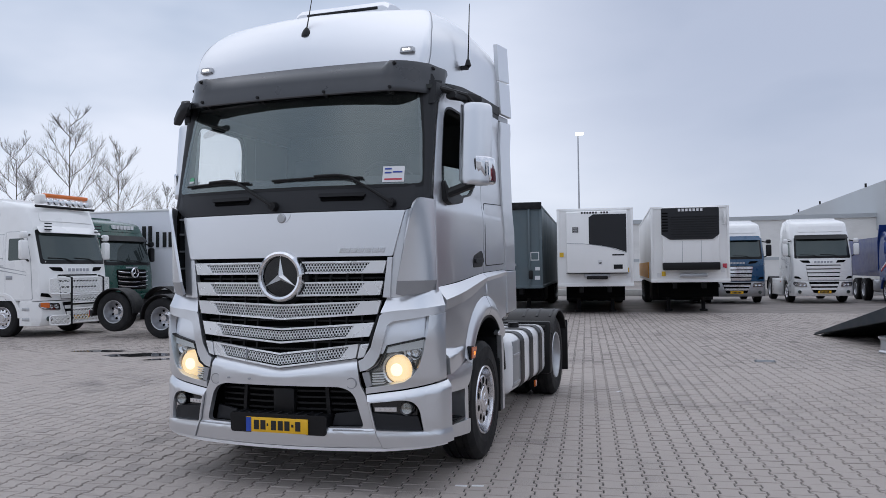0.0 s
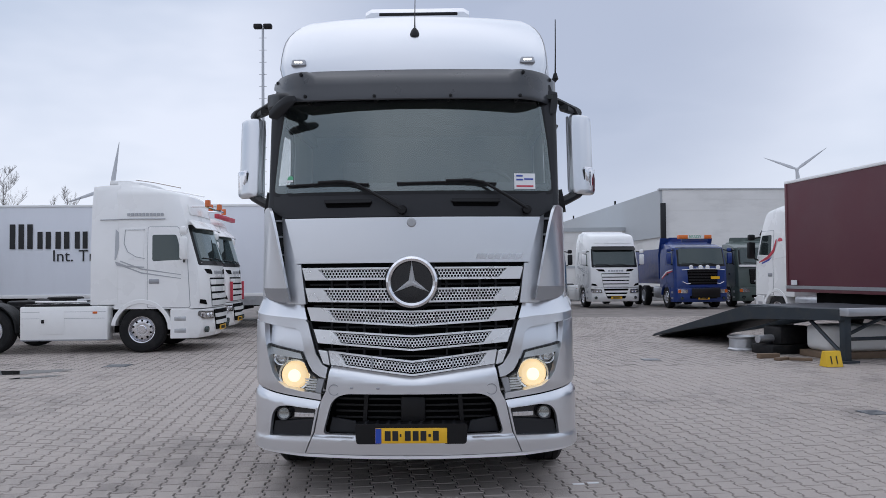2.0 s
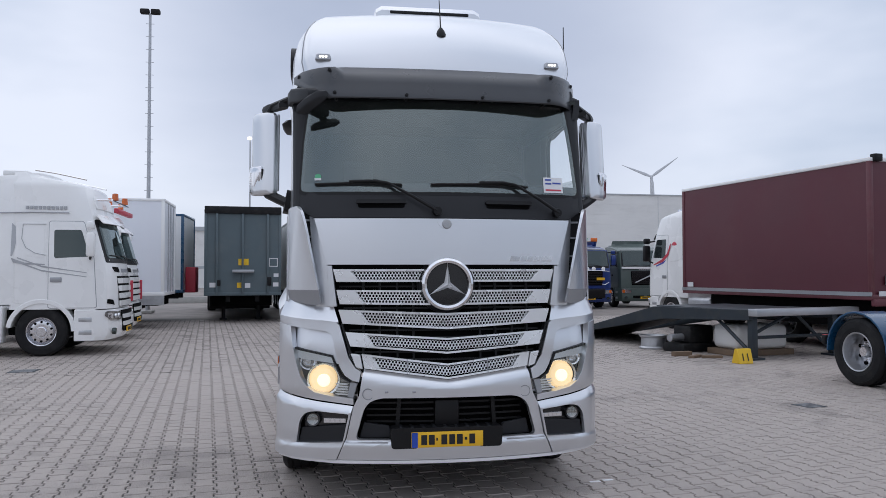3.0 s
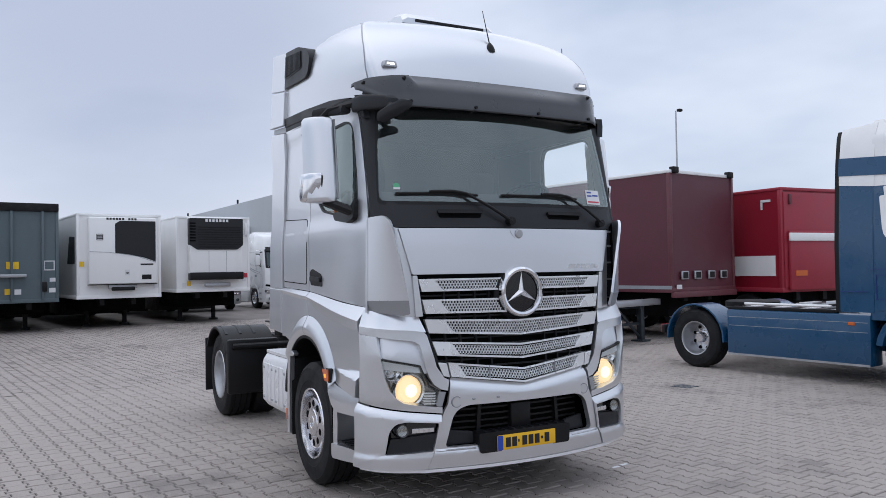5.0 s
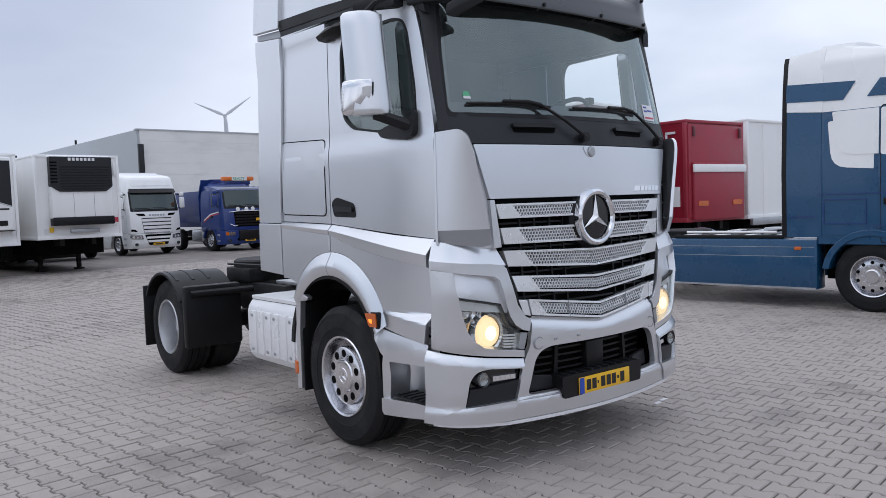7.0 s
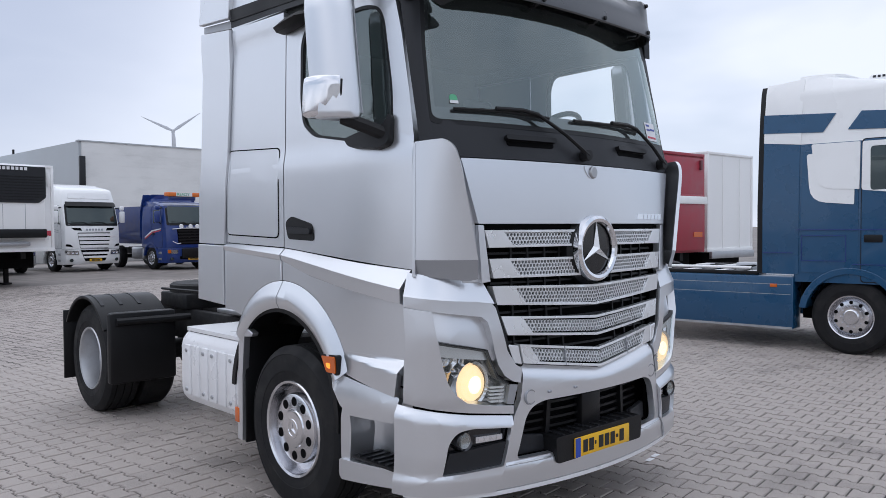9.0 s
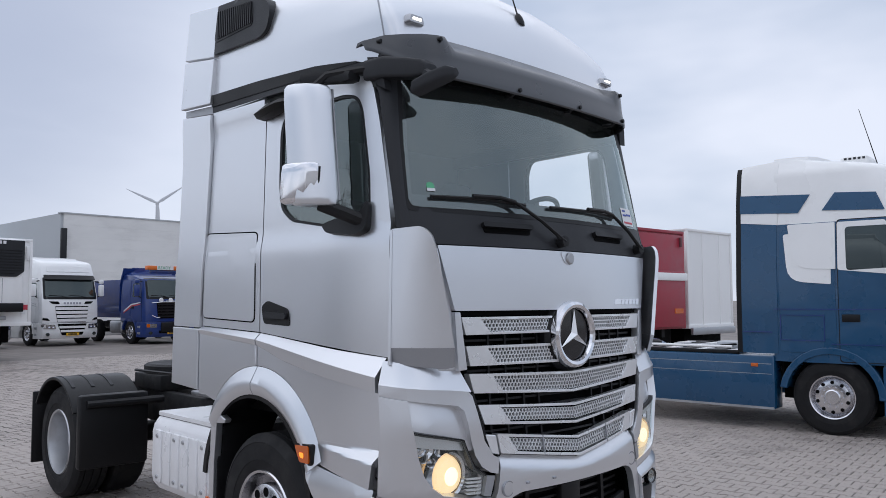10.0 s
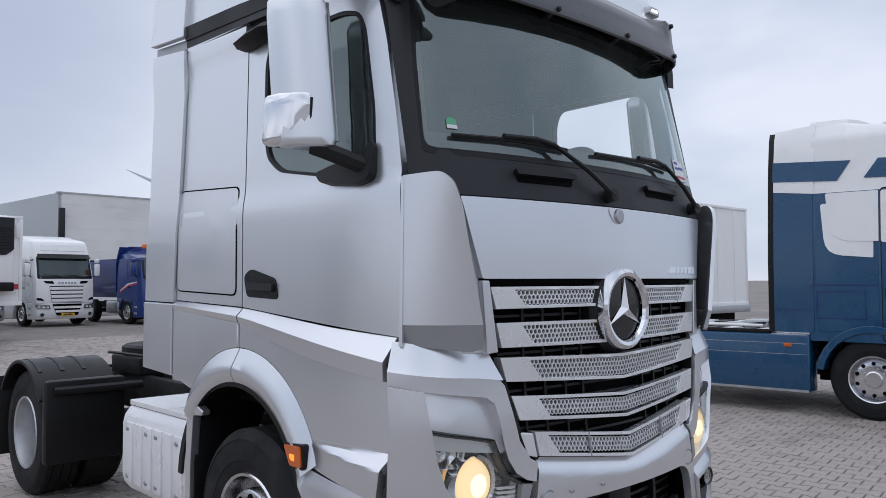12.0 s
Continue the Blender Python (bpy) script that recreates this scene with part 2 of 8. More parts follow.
def part(name, bm, material, parent=None, label="", sharp=32, bevel=0.0):
    me = bpy.data.meshes.new(name)
    bm.to_mesh(me)
    bm.free()
    return from_mesh(name, me, material, parent, label, sharp, bevel)


def from_mesh(name, me, material, parent=None, label="", sharp=32, bevel=0.0):
    if material is not None and not me.materials:
        me.materials.append(M[material])
        me.polygons.foreach_set("use_smooth", [True] * len(me.polygons))
        me.set_sharp_from_angle(angle=radians(sharp))
    ob = new(name, me)
    if parent is not None:
        ob.parent = parent
    if label:
        tagged(ob, label)
    if bevel:
        b = ob.modifiers.new("bevel", "BEVEL")
        b.width, b.segments, b.limit_method, b.angle_limit, b.harden_normals = bevel, 2, "ANGLE", radians(50), True
    return ob


def again(name, ob, parent, loc=(0, 0, 0), rz=0.0):
    """Another object on the mesh of ob."""
    o = new(name, ob.data)
    o.parent = parent
    o.location, o.rotation_euler = loc, (0, 0, rz)
    return o


def thing(name, label, category, loc=(0, 0, 0), rz=0.0, group="", kind=""):
    e = new(name)
    e.location, e.rotation_euler = loc, (0, 0, radians(rz))
    return tagged(e, label, category, group, kind)


def B():
    return bmesh.new()


def box(bm, lo, hi, r=0.0, seg=2):
    vs = [bm.verts.new((x, y, z)) for x in (lo[0], hi[0]) for y in (lo[1], hi[1]) for z in (lo[2], hi[2])]
    f = []
    for q in ((0, 1, 3, 2), (4, 6, 7, 5), (0, 4, 5, 1), (2, 3, 7, 6), (0, 2, 6, 4), (1, 5, 7, 3)):
        f.append(bm.faces.new([vs[i] for i in q]))
    if r:
        bmesh.ops.bevel(bm, geom=list({e for x in f for e in x.edges}), offset=r, segments=seg, profile=0.5, affect="EDGES")
    return bm


def bx(lo, hi, r=0.0, seg=2):
    return box(B(), lo, hi, r, seg)


def cyl(bm, p0, p1, r0, r1=None, seg=16, caps=True):
    p0, p1 = Vector(p0), Vector(p1)
    r1 = r0 if r1 is None else r1
    d = (p1 - p0).normalized()
    a = d.orthogonal().normalized()
    b = d.cross(a)
    rings = []
    for p, r in ((p0, r0), (p1, r1)):
        rings.append([bm.verts.new(p + r * (a * math.cos(2 * math.pi * i / seg) + b * math.sin(2 * math.pi * i / seg))) for i in range(seg)])
    for i in range(seg):
        j = (i + 1) % seg
        bm.faces.new((rings[0][i], rings[0][j], rings[1][j], rings[1][i]))
    if caps:
        bm.faces.new(rings[0][::-1])
        bm.faces.new(rings[1])
    return bm


def tube(bm, pts, r, seg=8, r_end=None):
    pts = [Vector(p) for p in pts]
    rings = []
    n = len(pts)
    ref = None
    for k, p in enumerate(pts):
        d = (pts[min(k + 1, n - 1)] - pts[max(k - 1, 0)]).normalized()
        if ref is None:
            ref = d.orthogonal().normalized()
        a = (ref - d * ref.dot(d)).normalized()
        ref = a
        b = d.cross(a)
        rr = r if r_end is None else r + (r_end - r) * k / (n - 1)
        rings.append([bm.verts.new(p + rr * (a * math.cos(2 * math.pi * i / seg) + b * math.sin(2 * math.pi * i / seg))) for i in range(seg)])
    for k in range(n - 1):
        for i in range(seg):
            j = (i + 1) % seg
            bm.faces.new((rings[k][i], rings[k][j], rings[k + 1][j], rings[k + 1][i]))
    bm.faces.new(rings[0][::-1])
    bm.faces.new(rings[-1])
    return bm


def lathe(bm, prof, seg=32, axis="x", c=(0, 0, 0)):
    """Turns (radius, along) points round the x, y or z axis through c."""
    c = Vector(c)
    rings = []
    for r, h in prof:
        ring = []
        for i in range(seg):
            a = 2 * math.pi * i / seg
            u, w = r * math.cos(a), r * math.sin(a)
            ring.append(bm.verts.new(c + (Vector((h, u, w)) if axis == "x" else Vector((u, h, w)) if axis == "y" else Vector((u, w, h)))))
        rings.append(ring)
    for k in range(len(rings) - 1):
        for i in range(seg):
            j = (i + 1) % seg
            bm.faces.new((rings[k][i], rings[k][j], rings[k + 1][j], rings[k + 1][i]))
    bmesh.ops.remove_doubles(bm, verts=bm.verts, dist=1e-5)
    bmesh.ops.recalc_face_normals(bm, faces=bm.faces)
    return bm


def loft(bm, rings, closed=True, caps=True):
    vs = [[bm.verts.new(p) for p in ring] for ring in rings]
    n = len(vs[0])
    for k in range(len(vs) - 1):
        for i in range(n if closed else n - 1):
            j = (i + 1) % n
            bm.faces.new((vs[k][i], vs[k][j], vs[k + 1][j], vs[k + 1][i]))
    if caps and closed:
        bm.faces.new(vs[0][::-1])
        bm.faces.new(vs[-1])
    bmesh.ops.recalc_face_normals(bm, faces=bm.faces)
    return bm


def rounded(pts, r, n=4):
    """A polygon with its corners rounded; r one radius or one for each corner."""
    out = []
    m = len(pts)
    for i, p in enumerate(pts):
        p = Vector(p)
        a, b = Vector(pts[i - 1]), Vector(pts[(i + 1) % m])
        ri = r[i] if isinstance(r, (list, tuple)) else r
        if ri <= 0:
            out.append(tuple(p))
            continue
        da, db = (a - p), (b - p)
        q = min(ri, 0.48 * da.length, 0.48 * db.length)
        s, e = p + da.normalized() * q, p + db.normalized() * q
        for k in range(n + 1):
            t = k / n
            v = s * (1 - t) ** 2 + p * 2 * t * (1 - t) + e * t * t
            out.append((v.x, v.y))
    return out


def sheet(outline, surf, thick, out, holes=(), step=0.12, bm=None):
    """A plate: a polygon in (u, v), with holes, laid on the surface surf(u, v) and given thickness towards the inside."""
    flat = B()
    for loop in (outline, *holes):
        vs = [flat.verts.new((u, v, 0)) for u, v in loop]
        for i in range(len(vs)):
            flat.edges.new((vs[i], vs[(i + 1) % len(vs)]))
    bmesh.ops.triangle_fill(flat, use_beauty=True, use_dissolve=False, edges=flat.edges[:])
    us, vs_ = [p[0] for p in outline], [p[1] for p in outline]
    steps = step if isinstance(step, tuple) else (step, step)
    if step:
        for ax, (lo, hi) in enumerate(((min(us), max(us)), (min(vs_), max(vs_)))):
            st_ = steps[ax]
            k = math.floor(lo / st_ + 1e-6) + 1
            while k * st_ < hi - 1e-4:
                co, no = [0, 0, 0], [0, 0, 0]
                co[ax], no[ax] = k * st_, 1
                bmesh.ops.bisect_plane(flat, geom=flat.verts[:] + flat.edges[:] + flat.faces[:], dist=1e-4, plane_co=co, plane_no=no)
                k += 1
    out = Vector(out)
    e = 1e-3
    bm = bm or B()
    top, bot = {}, {}
    for v in flat.verts:
        u, w = v.co.x, v.co.y
        p = Vector(surf(u, w))
        n = (Vector(surf(u + e, w)) - Vector(surf(u - e, w))).cross(Vector(surf(u, w + e)) - Vector(surf(u, w - e))).normalized()
        if n.dot(out) < 0:
            n = -n
        top[v] = bm.verts.new(p)
        bot[v] = bm.verts.new(p - n * thick)
    for f in flat.faces:
        a = [top[v] for v in f.verts]
        nn = (a[1].co - a[0].co).cross(a[2].co - a[0].co)
        vs = list(f.verts) if nn.dot(out) >= 0 else list(f.verts)[::-1]
        bm.faces.new([top[v] for v in vs])
        bm.faces.new([bot[v] for v in reversed(vs)])
    for ed in flat.edges:
        if len(ed.link_faces) == 1:
            a, b = ed.verts
            bm.faces.new((top[a], top[b], bot[b], bot[a]))
    flat.free()
    bmesh.ops.recalc_face_normals(bm, faces=bm.faces)
    return bm


def bars(bm, x0, z0, widths, h, gap, y, t=0.004):
    """A row of plain bars standing for letters that are not spelled out, in the x-z plane facing -y."""
    x = x0
    for w in widths:
        if w > 0:
            box(bm, (x, y - t, z0), (x + w, y, z0 + h))
        x += abs(w) + gap
    return bm


MESH = {}


def wheel(parent, loc, side, kind="steer", R=0.5, W=0.30):
    """A truck wheel: hub disc with rim and tyre under it. side +1: its outer face looks to +x."""
    key = (kind, R, W)
    if key not in MESH:
        tyre = lathe(B(), [(R * 0.57, -W * 0.44), (R * 0.62, -W * 0.5), (R * 0.84, -W * 0.5), (R * 0.96, -W * 0.44), (R, -W * 0.36), (R, -W * 0.24), (R * 0.975, -W * 0.235), (R * 0.975, -W * 0.205), (R, -W * 0.20),
                             (R, -W * 0.02), (R * 0.975, -W * 0.015), (R * 0.975, W * 0.015), (R, W * 0.02), (R, W * 0.20), (R * 0.975, W * 0.205), (R * 0.975, W * 0.235), (R, W * 0.24), (R, W * 0.36), (R * 0.96, W * 0.44),
                             (R * 0.90, W * 0.495), (R * 0.895, W * 0.485), (R * 0.80, W * 0.5), (R * 0.70, W * 0.505), (R * 0.695, W * 0.495), (R * 0.62, W * 0.48), (R * 0.57, W * 0.44)], 48)
        rimc = R * 0.575
        if kind == "cap":
            rim = lathe(B(), [(rimc * 1.02, W * 0.46), (rimc, W * 0.49), (rimc * 0.95, W * 0.47), (rimc * 0.93, W * 0.36), (rimc * 0.90, W * 0.20), (rimc * 0.84, -W * 0.3), (rimc * 0.95, -W * 0.45), (rimc, -W * 0.45), (rimc * 1.02, -W * 0.4)], 48)
            hub = lathe(B(), [(0.0, W * 0.47), (rimc * 0.34, W * 0.47), (rimc * 0.385, W * 0.46), (rimc * 0.40, W * 0.435), (rimc * 0.43, W * 0.425), (rimc * 0.68, W * 0.42), (rimc * 0.715, W * 0.40), (rimc * 0.735, W * 0.34), (rimc * 0.76, W * 0.10), (rimc * 0.91, W * 0.02)], 56)
            holes = B()
            nuts = B()
            for i in range(1):
                a = 2 * math.pi * (i + 0.5) / 10
                y, z = math.cos(a) * rimc * 0.565, math.sin(a) * rimc * 0.565
                cyl(holes, (W * 0.33, y, z), (W * 0.4265, y, z), rimc * 0.098, seg=18)
            lathe(nuts, [(0.14 * rimc, W * 0.47), (rimc * 0.15, W * 0.482), (rimc * 0.20, W * 0.482), (rimc * 0.21, W * 0.47)], 28)
            for i in range(3):
                a = math.pi / 2 + i * 2 * math.pi / 3
                cyl(nuts, (W * 0.478, 0, 0), (W * 0.478, math.cos(a) * rimc * 0.15, math.sin(a) * rimc * 0.15), rimc * 0.02, rimc * 0.008, seg=6)
        elif kind == "steer":
            rim = lathe(B(), [(rimc * 1.02, W * 0.46), (rimc, W * 0.49), (rimc * 0.95, W * 0.47), (rimc * 0.93, W * 0.36), (rimc * 0.87, W * 0.20), (rimc * 0.84, -W * 0.3), (rimc * 0.95, -W * 0.45), (rimc, -W * 0.45), (rimc * 1.02, -W * 0.4)], 40)
            hub = lathe(B(), [(0.0, W * 0.52), (rimc * 0.30, W * 0.52), (rimc * 0.34, W * 0.49), (rimc * 0.36, W * 0.42), (rimc * 0.60, W * 0.43), (rimc * 0.74, W * 0.40), (rimc * 0.84, W * 0.25), (rimc * 0.88, W * 0.18)], 40)
            holes = B()
            nuts = B()
            for i in range(10):
                a = 2 * math.pi * (i + 0.5) / 10
                y, z = math.cos(a) * rimc * 0.68, math.sin(a) * rimc * 0.68
                cyl(holes, (W * 0.38, y, z), (W * 0.432, y, z), rimc * 0.085, seg=10)
                a = 2 * math.pi * i / 10
                y, z = math.cos(a) * rimc * 0.47, math.sin(a) * rimc * 0.47
                cyl(nuts, (W * 0.40, y, z), (W * 0.52, y, z), rimc * 0.05, rimc * 0.035, seg=6)
        else:
            rim = lathe(B(), [(rimc * 1.02, W * 0.46), (rimc, W * 0.49), (rimc * 0.95, W * 0.47), (rimc * 0.90, W * 0.30), (rimc * 0.86, W * 0.0), (rimc * 0.84, -W * 0.35), (rimc * 0.95, -W * 0.45), (rimc, -W * 0.45), (rimc * 1.02, -W * 0.4)], 40)
            hub = lathe(B(), [(0.0, W * 0.14), (rimc * 0.24, W * 0.14), (rimc * 0.30, W * 0.05), (rimc * 0.32, -W * 0.18), (rimc * 0.58, -W * 0.22), (rimc * 0.80, -W * 0.30), (rimc * 0.86, -W * 0.33)], 40)
            holes = B()
            nuts = B()
            for i in range(8):
                a = 2 * math.pi * (i + 0.5) / 8
                y, z = math.cos(a) * rimc * 0.66, math.sin(a) * rimc * 0.66
                if i == 0 or R == 0.50:
                    cyl(holes, (-W * 0.27, y, z), (-W * 0.19, y, z), rimc * 0.10, seg=10)
                a = 2 * math.pi * i / 10
                y, z = math.cos(a) * rimc * 0.45, math.sin(a) * rimc * 0.45
                cyl(nuts, (-W * 0.2, y, z), (-W * 0.08, y, z), rimc * 0.05, seg=6)
        made = []
        for nm, bm_, ma in (("wheel", hub, "alu"), ("tyre", tyre, "rubber"), ("rim", rim, "alu" if kind != "drive" else "alu_dull"), ("vent_holes", holes, "cavity_shade"), ("wheel_nuts", nuts, "chrome")):
            me = bpy.data.meshes.new(nm)
            bm_.to_mesh(me)
            bm_.free()
            made.append((nm, me, ma))
        MESH[key] = made
    hub_ob = None
    for nm, me, ma in MESH[key]:
        if nm == "wheel":
            hub_ob = from_mesh(nm, me, ma, parent)
            hub_ob.location, hub_ob.rotation_euler = loc, (0, 0, 0 if side > 0 else math.pi)
        elif nm == "vent_holes" and R != 0.50:
            n = 10 if kind == "cap" else 8
            for i in range(n):
                o = from_mesh("vent_hole", me, ma, hub_ob)
                o.rotation_euler = (2 * math.pi * i / n, 0, 0)
        elif nm == "wheel_nuts" and kind == "cap":
            from_mesh("hub_cap", me, ma, hub_ob)
        else:
            o = from_mesh(nm, me, ma, hub_ob)
            if nm in ("vent_holes", "wheel_nuts"):
                tagged(o, kind="stuff")
    return hub_ob


def words(name, text, size, material, parent, loc, rot, depth=0.002):
    cu = bpy.data.curves.new(name, "FONT")
    cu.body, cu.size, cu.extrude = text, size, depth
    tmp = bpy.data.objects.new(name, cu)
    me = bpy.data.meshes.new_from_object(tmp)
    bpy.data.objects.remove(tmp)
    ob = from_mesh(name, me, material, parent)
    ob.location, ob.rotation_euler = loc, [radians(a) for a in rot]
    return ob

# ---- ground ----
ground_bm = B()
bmesh.ops.create_grid(ground_bm, x_segments=40, y_segments=40, size=2500)
gr = part("ground", ground_bm, None)
tagged(gr, "grey concrete paving of a wide truck yard, worn", "ground", kind="structure")
gr.location.z = -0.012


def ground_mat():
    m = bpy.data.materials.new("yard_paving")
    m.use_nodes = True
    nt = m.node_tree
    N, L = nt.nodes.new, nt.links.new
    b = nt.nodes["Principled BSDF"]
    tc = N("ShaderNodeTexCoord")
    big, mid, fine = N("ShaderNodeTexNoise"), N("ShaderNodeTexNoise"), N("ShaderNodeTexNoise")
    for n, s, d in ((big, 0.12, 5), (mid, 1.3, 6), (fine, 60, 3)):
        n.inputs["Scale"].default_value, n.inputs["Detail"].default_value = s, d
        L(tc.outputs["Object"], n.inputs[0])
    r = N("ShaderNodeValToRGB")
    r.color_ramp.elements[0].position, r.color_ramp.elements[0].color = 0.35, (0.146, 0.128, 0.116, 1)
    r.color_ramp.elements[1].position, r.color_ramp.elements[1].color = 0.70, (0.313, 0.277, 0.254, 1)
    ad = N("ShaderNodeMath")
    ad.operation = "MULTIPLY_ADD"
    ad.inputs[1].default_value = 0.5
    L(mid.outputs[0], ad.inputs[0])
    hf = N("ShaderNodeMath")
    hf.operation = "MULTIPLY"
    hf.inputs[1].default_value = 0.5
    L(big.outputs[0], hf.inputs[0])
    L(hf.outputs[0], ad.inputs[2])
    L(ad.outputs[0], r.inputs[0])
    L(r.outputs[0], b.inputs["Base Color"])
    b.inputs["Roughness"].default_value = 0.72
    bp = N("ShaderNodeBump")
    bp.inputs["Strength"].default_value, bp.inputs["Distance"].default_value = 0.3, 0.004
    L(fine.outputs[0], bp.inputs["Height"])
    L(bp.outputs[0], b.inputs["Normal"])
    return m


M["ground"] = ground_mat()
gr.data.materials.append(M["ground"])

# ---- parked tractors ----


def both(pts):
    """Completes the right half of an outline, bottom centre to top centre, by its mirror image."""
    return pts + [(-x, z) for x, z in reversed(pts) if x > 1e-6]


def cab_front(z, rake, top):
    """How far the front of a parked cab lies back at height z: upright to the brow of the roof, then a long rise to the rear."""
    if z < top - 0.3:
        return float(np.interp(z, [0.3, 1.2, 1.7, 1.95, 2.75, top - 0.3], [0.03, 0.0, 0.03, 0.07, 0.07 + rake, (0.07 if top < 3.2 else 0.27) + rake]))
    return rake + float(np.interp(z - top, [-0.3, -0.25, -0.2, -0.15, -0.10, -0.05, 0.0], [0.07 if top < 3.2 else 0.27, 0.33, 0.46, 0.72, 1.05, 1.40, 1.70]))


def cab_half(z, top):
    return float(np.interp(z, [0.3, 2.0, 2.8, 3.0, top - 0.25, top], [1.22, 1.22, 1.17, 1.16, 1.10, 0.98]))


def tractor(name, label, loc, rz, lower="white", upper="white", stripe=None, top=3.75, rake=0.22, base=3.6, axles=(0.0,), lift=None, lower_split=2.05, wheels=True, skirt=None, box_body=False,
            grille="white", bars_n=5, fenders="steel_dark", visor="black", bull=False, lights=False, rear_y=2.25, mirror="white", skirt_hatch=False, plate=True, fairing=True, head_z=0.78, hub="steer", slatted=False, edge="black", bumper=None, deck=False, group="parked trucks", side_top=None, win_up=0.0):
    t = thing(name, label, "truck", loc, rz, group=group)
    sec = []
    zs = sorted({z for z in (0.95, 1.3, 1.7, 1.95, 2.35, 2.75, 2.95, 3.2) if z < top - 0.32} | {top - d for d in (0.3, 0.25, 0.2, 0.15, 0.10, 0.05, 0.0)})

    def ring(z, y0=0.0):
        f, h = cab_front(z, rake, top), cab_half(z, top)
        f = min(f, rear_y - 0.62)
        r = [(0, f, z), (0.5 * h, f + 0.03, z), (0.8 * h, f + 0.09, z), (0.93 * h, f + 0.17, z), (h - 0.012, f + 0.30, z), (h, f + 0.50, z), (h, rear_y - 0.05, z), (h - 0.03, rear_y, z)]
        return r + [(-x, y, w) for x, y, w in reversed(r[1:])]
    k = next(i for i, z in enumerate(zs) if z >= lower_split)
    zl = [z for z in zs if z < lower_split] + [lower_split]
    zu = [lower_split] + [z for z in zs if z > lower_split]
    part("cab_lower_body", loft(B(), [ring(z) for z in zl]), lower, t)
    part("cab_upper_body", loft(B(), [ring(z) for z in zu]), upper, t)

    def fr(off):
        def s(x, z):
            f, h = cab_front(z, rake, top), cab_half(z, top)
            y = float(np.interp(abs(x) / h, [0, 0.5, 0.8, 0.93, 1.0], [0, 0.03, 0.09, 0.17, 0.30]))
            return (x, f + y - off, z)
        return s

    def sd(sg, off):
        def s(y, z):
            f, h = cab_front(z, rake, top), cab_half(z, top)
            x = float(np.interp(y - f, [0.05, 0.17, 0.30, 0.50, 9], [0.88 * h, 0.93 * h, h - 0.012, h, h]))
            return (sg * (x + off), y, z)
        return s
    # windscreen with black surround, visor, wipers
    part("windscreen_surround", sheet(rounded([(-1.10, 1.90), (1.10, 1.90), (1.06, 2.80), (-1.06, 2.80)], 0.06), fr(0.006), 0.012, (0, -1, 0)), "black", t)
    part("windscreen", sheet(rounded([(-1.03, 2.0), (1.03, 2.0), (1.0, 2.72), (-1.0, 2.72)], 0.07), fr(0.012), 0.01, (0, -1, 0)), "glass_dark", t)
    if visor:
        ws = part("sun_visor", sheet(rounded([(-1.06, 2.72), (1.06, 2.72), (1.04, 2.90), (-1.04, 2.90)], 0.04), lambda x, z: (x, fr(0.06 + (2.90 - z) * 0.9)(x, 2.9)[1], z), 0.015, (0, -1, 0)), visor, t)
    for x0 in (-0.55, 0.25):
        part("wiper", tube(B(), [fr(0.03)(x0 + 0.45, 1.93), fr(0.035)(x0 + 0.15, 2.04), fr(0.03)(x0 - 0.35, 2.06)], 0.012, 6), "black", t)
    part("roof_panel", sheet(rounded([(-0.9, 3.03), (0.9, 3.03), (0.86, 3.28), (-0.86, 3.28)], 0.06), fr(0.02), 0.02, (0, -1, 0)), upper, t, bevel=0.006)
    def fb(off):
        def q(x, z):
            return (x, float(np.interp(abs(x), [0, 0.6, 0.95, 1.12, 1.22], [-0.035, -0.005, 0.065, 0.145, 0.32])) - off, z)
        return q
    if slatted:
        go = part("grille_opening", sheet(rounded(both([(0.60, 0.97), (0.69, 1.62)]), 0.04), fr(0.006), 0.01, (0, -1, 0)), "cavity_shade", t)
        for i in range(4):
            z, w = 0.985 + i * 0.16, 0.605 + i * 0.024
            part("grille_bar", sheet(rounded(both([(w - 0.01, z), (w + 0.01, z + 0.115)]), 0.02, 2), fr(0.035), 0.03, (0, -1, 0), step=0.25), grille, t, bevel=0.006)
        lo = part("lower_grille", sheet(rounded(both([(0.42, 0.44), (0.60, 0.90)]), 0.04), fb(0.02), 0.02, (0, -1, 0)), "cavity_shade", t)
        for z, w in ((0.56, 0.47), (0.72, 0.53)):
            part("grille_bar", sheet(rounded(both([(w, z), (w + 0.02, z + 0.09)]), 0.02, 2), fb(0.045), 0.03, (0, -1, 0), step=0.25), grille, t, bevel=0.006)
        part("brand_plinth", sheet(rounded(both([(0.40, 1.655), (0.44, 1.80)]), 0.03), fr(0.012), 0.01, (0, -1, 0)), lower, t)
        for k in range(6):
            part("brand_bar", sheet([(-0.36 + k * 0.125, 1.70), (-0.27 + k * 0.125, 1.70), (-0.26 + k * 0.125, 1.78), (-0.35 + k * 0.125, 1.78)], fr(0.018), 0.008, (0, -1, 0), step=0), "silver_dark", t)
        for sg in (-1, 1):
            part("air_slot", sheet(rounded([(sg * 0.50, 1.70), (sg * 0.80, 1.72), (sg * 0.92, 1.82), (sg * 0.56, 1.81)], 0.03), fr(0.012), 0.012, (0, -1, 0)), "cavity_shade", t)
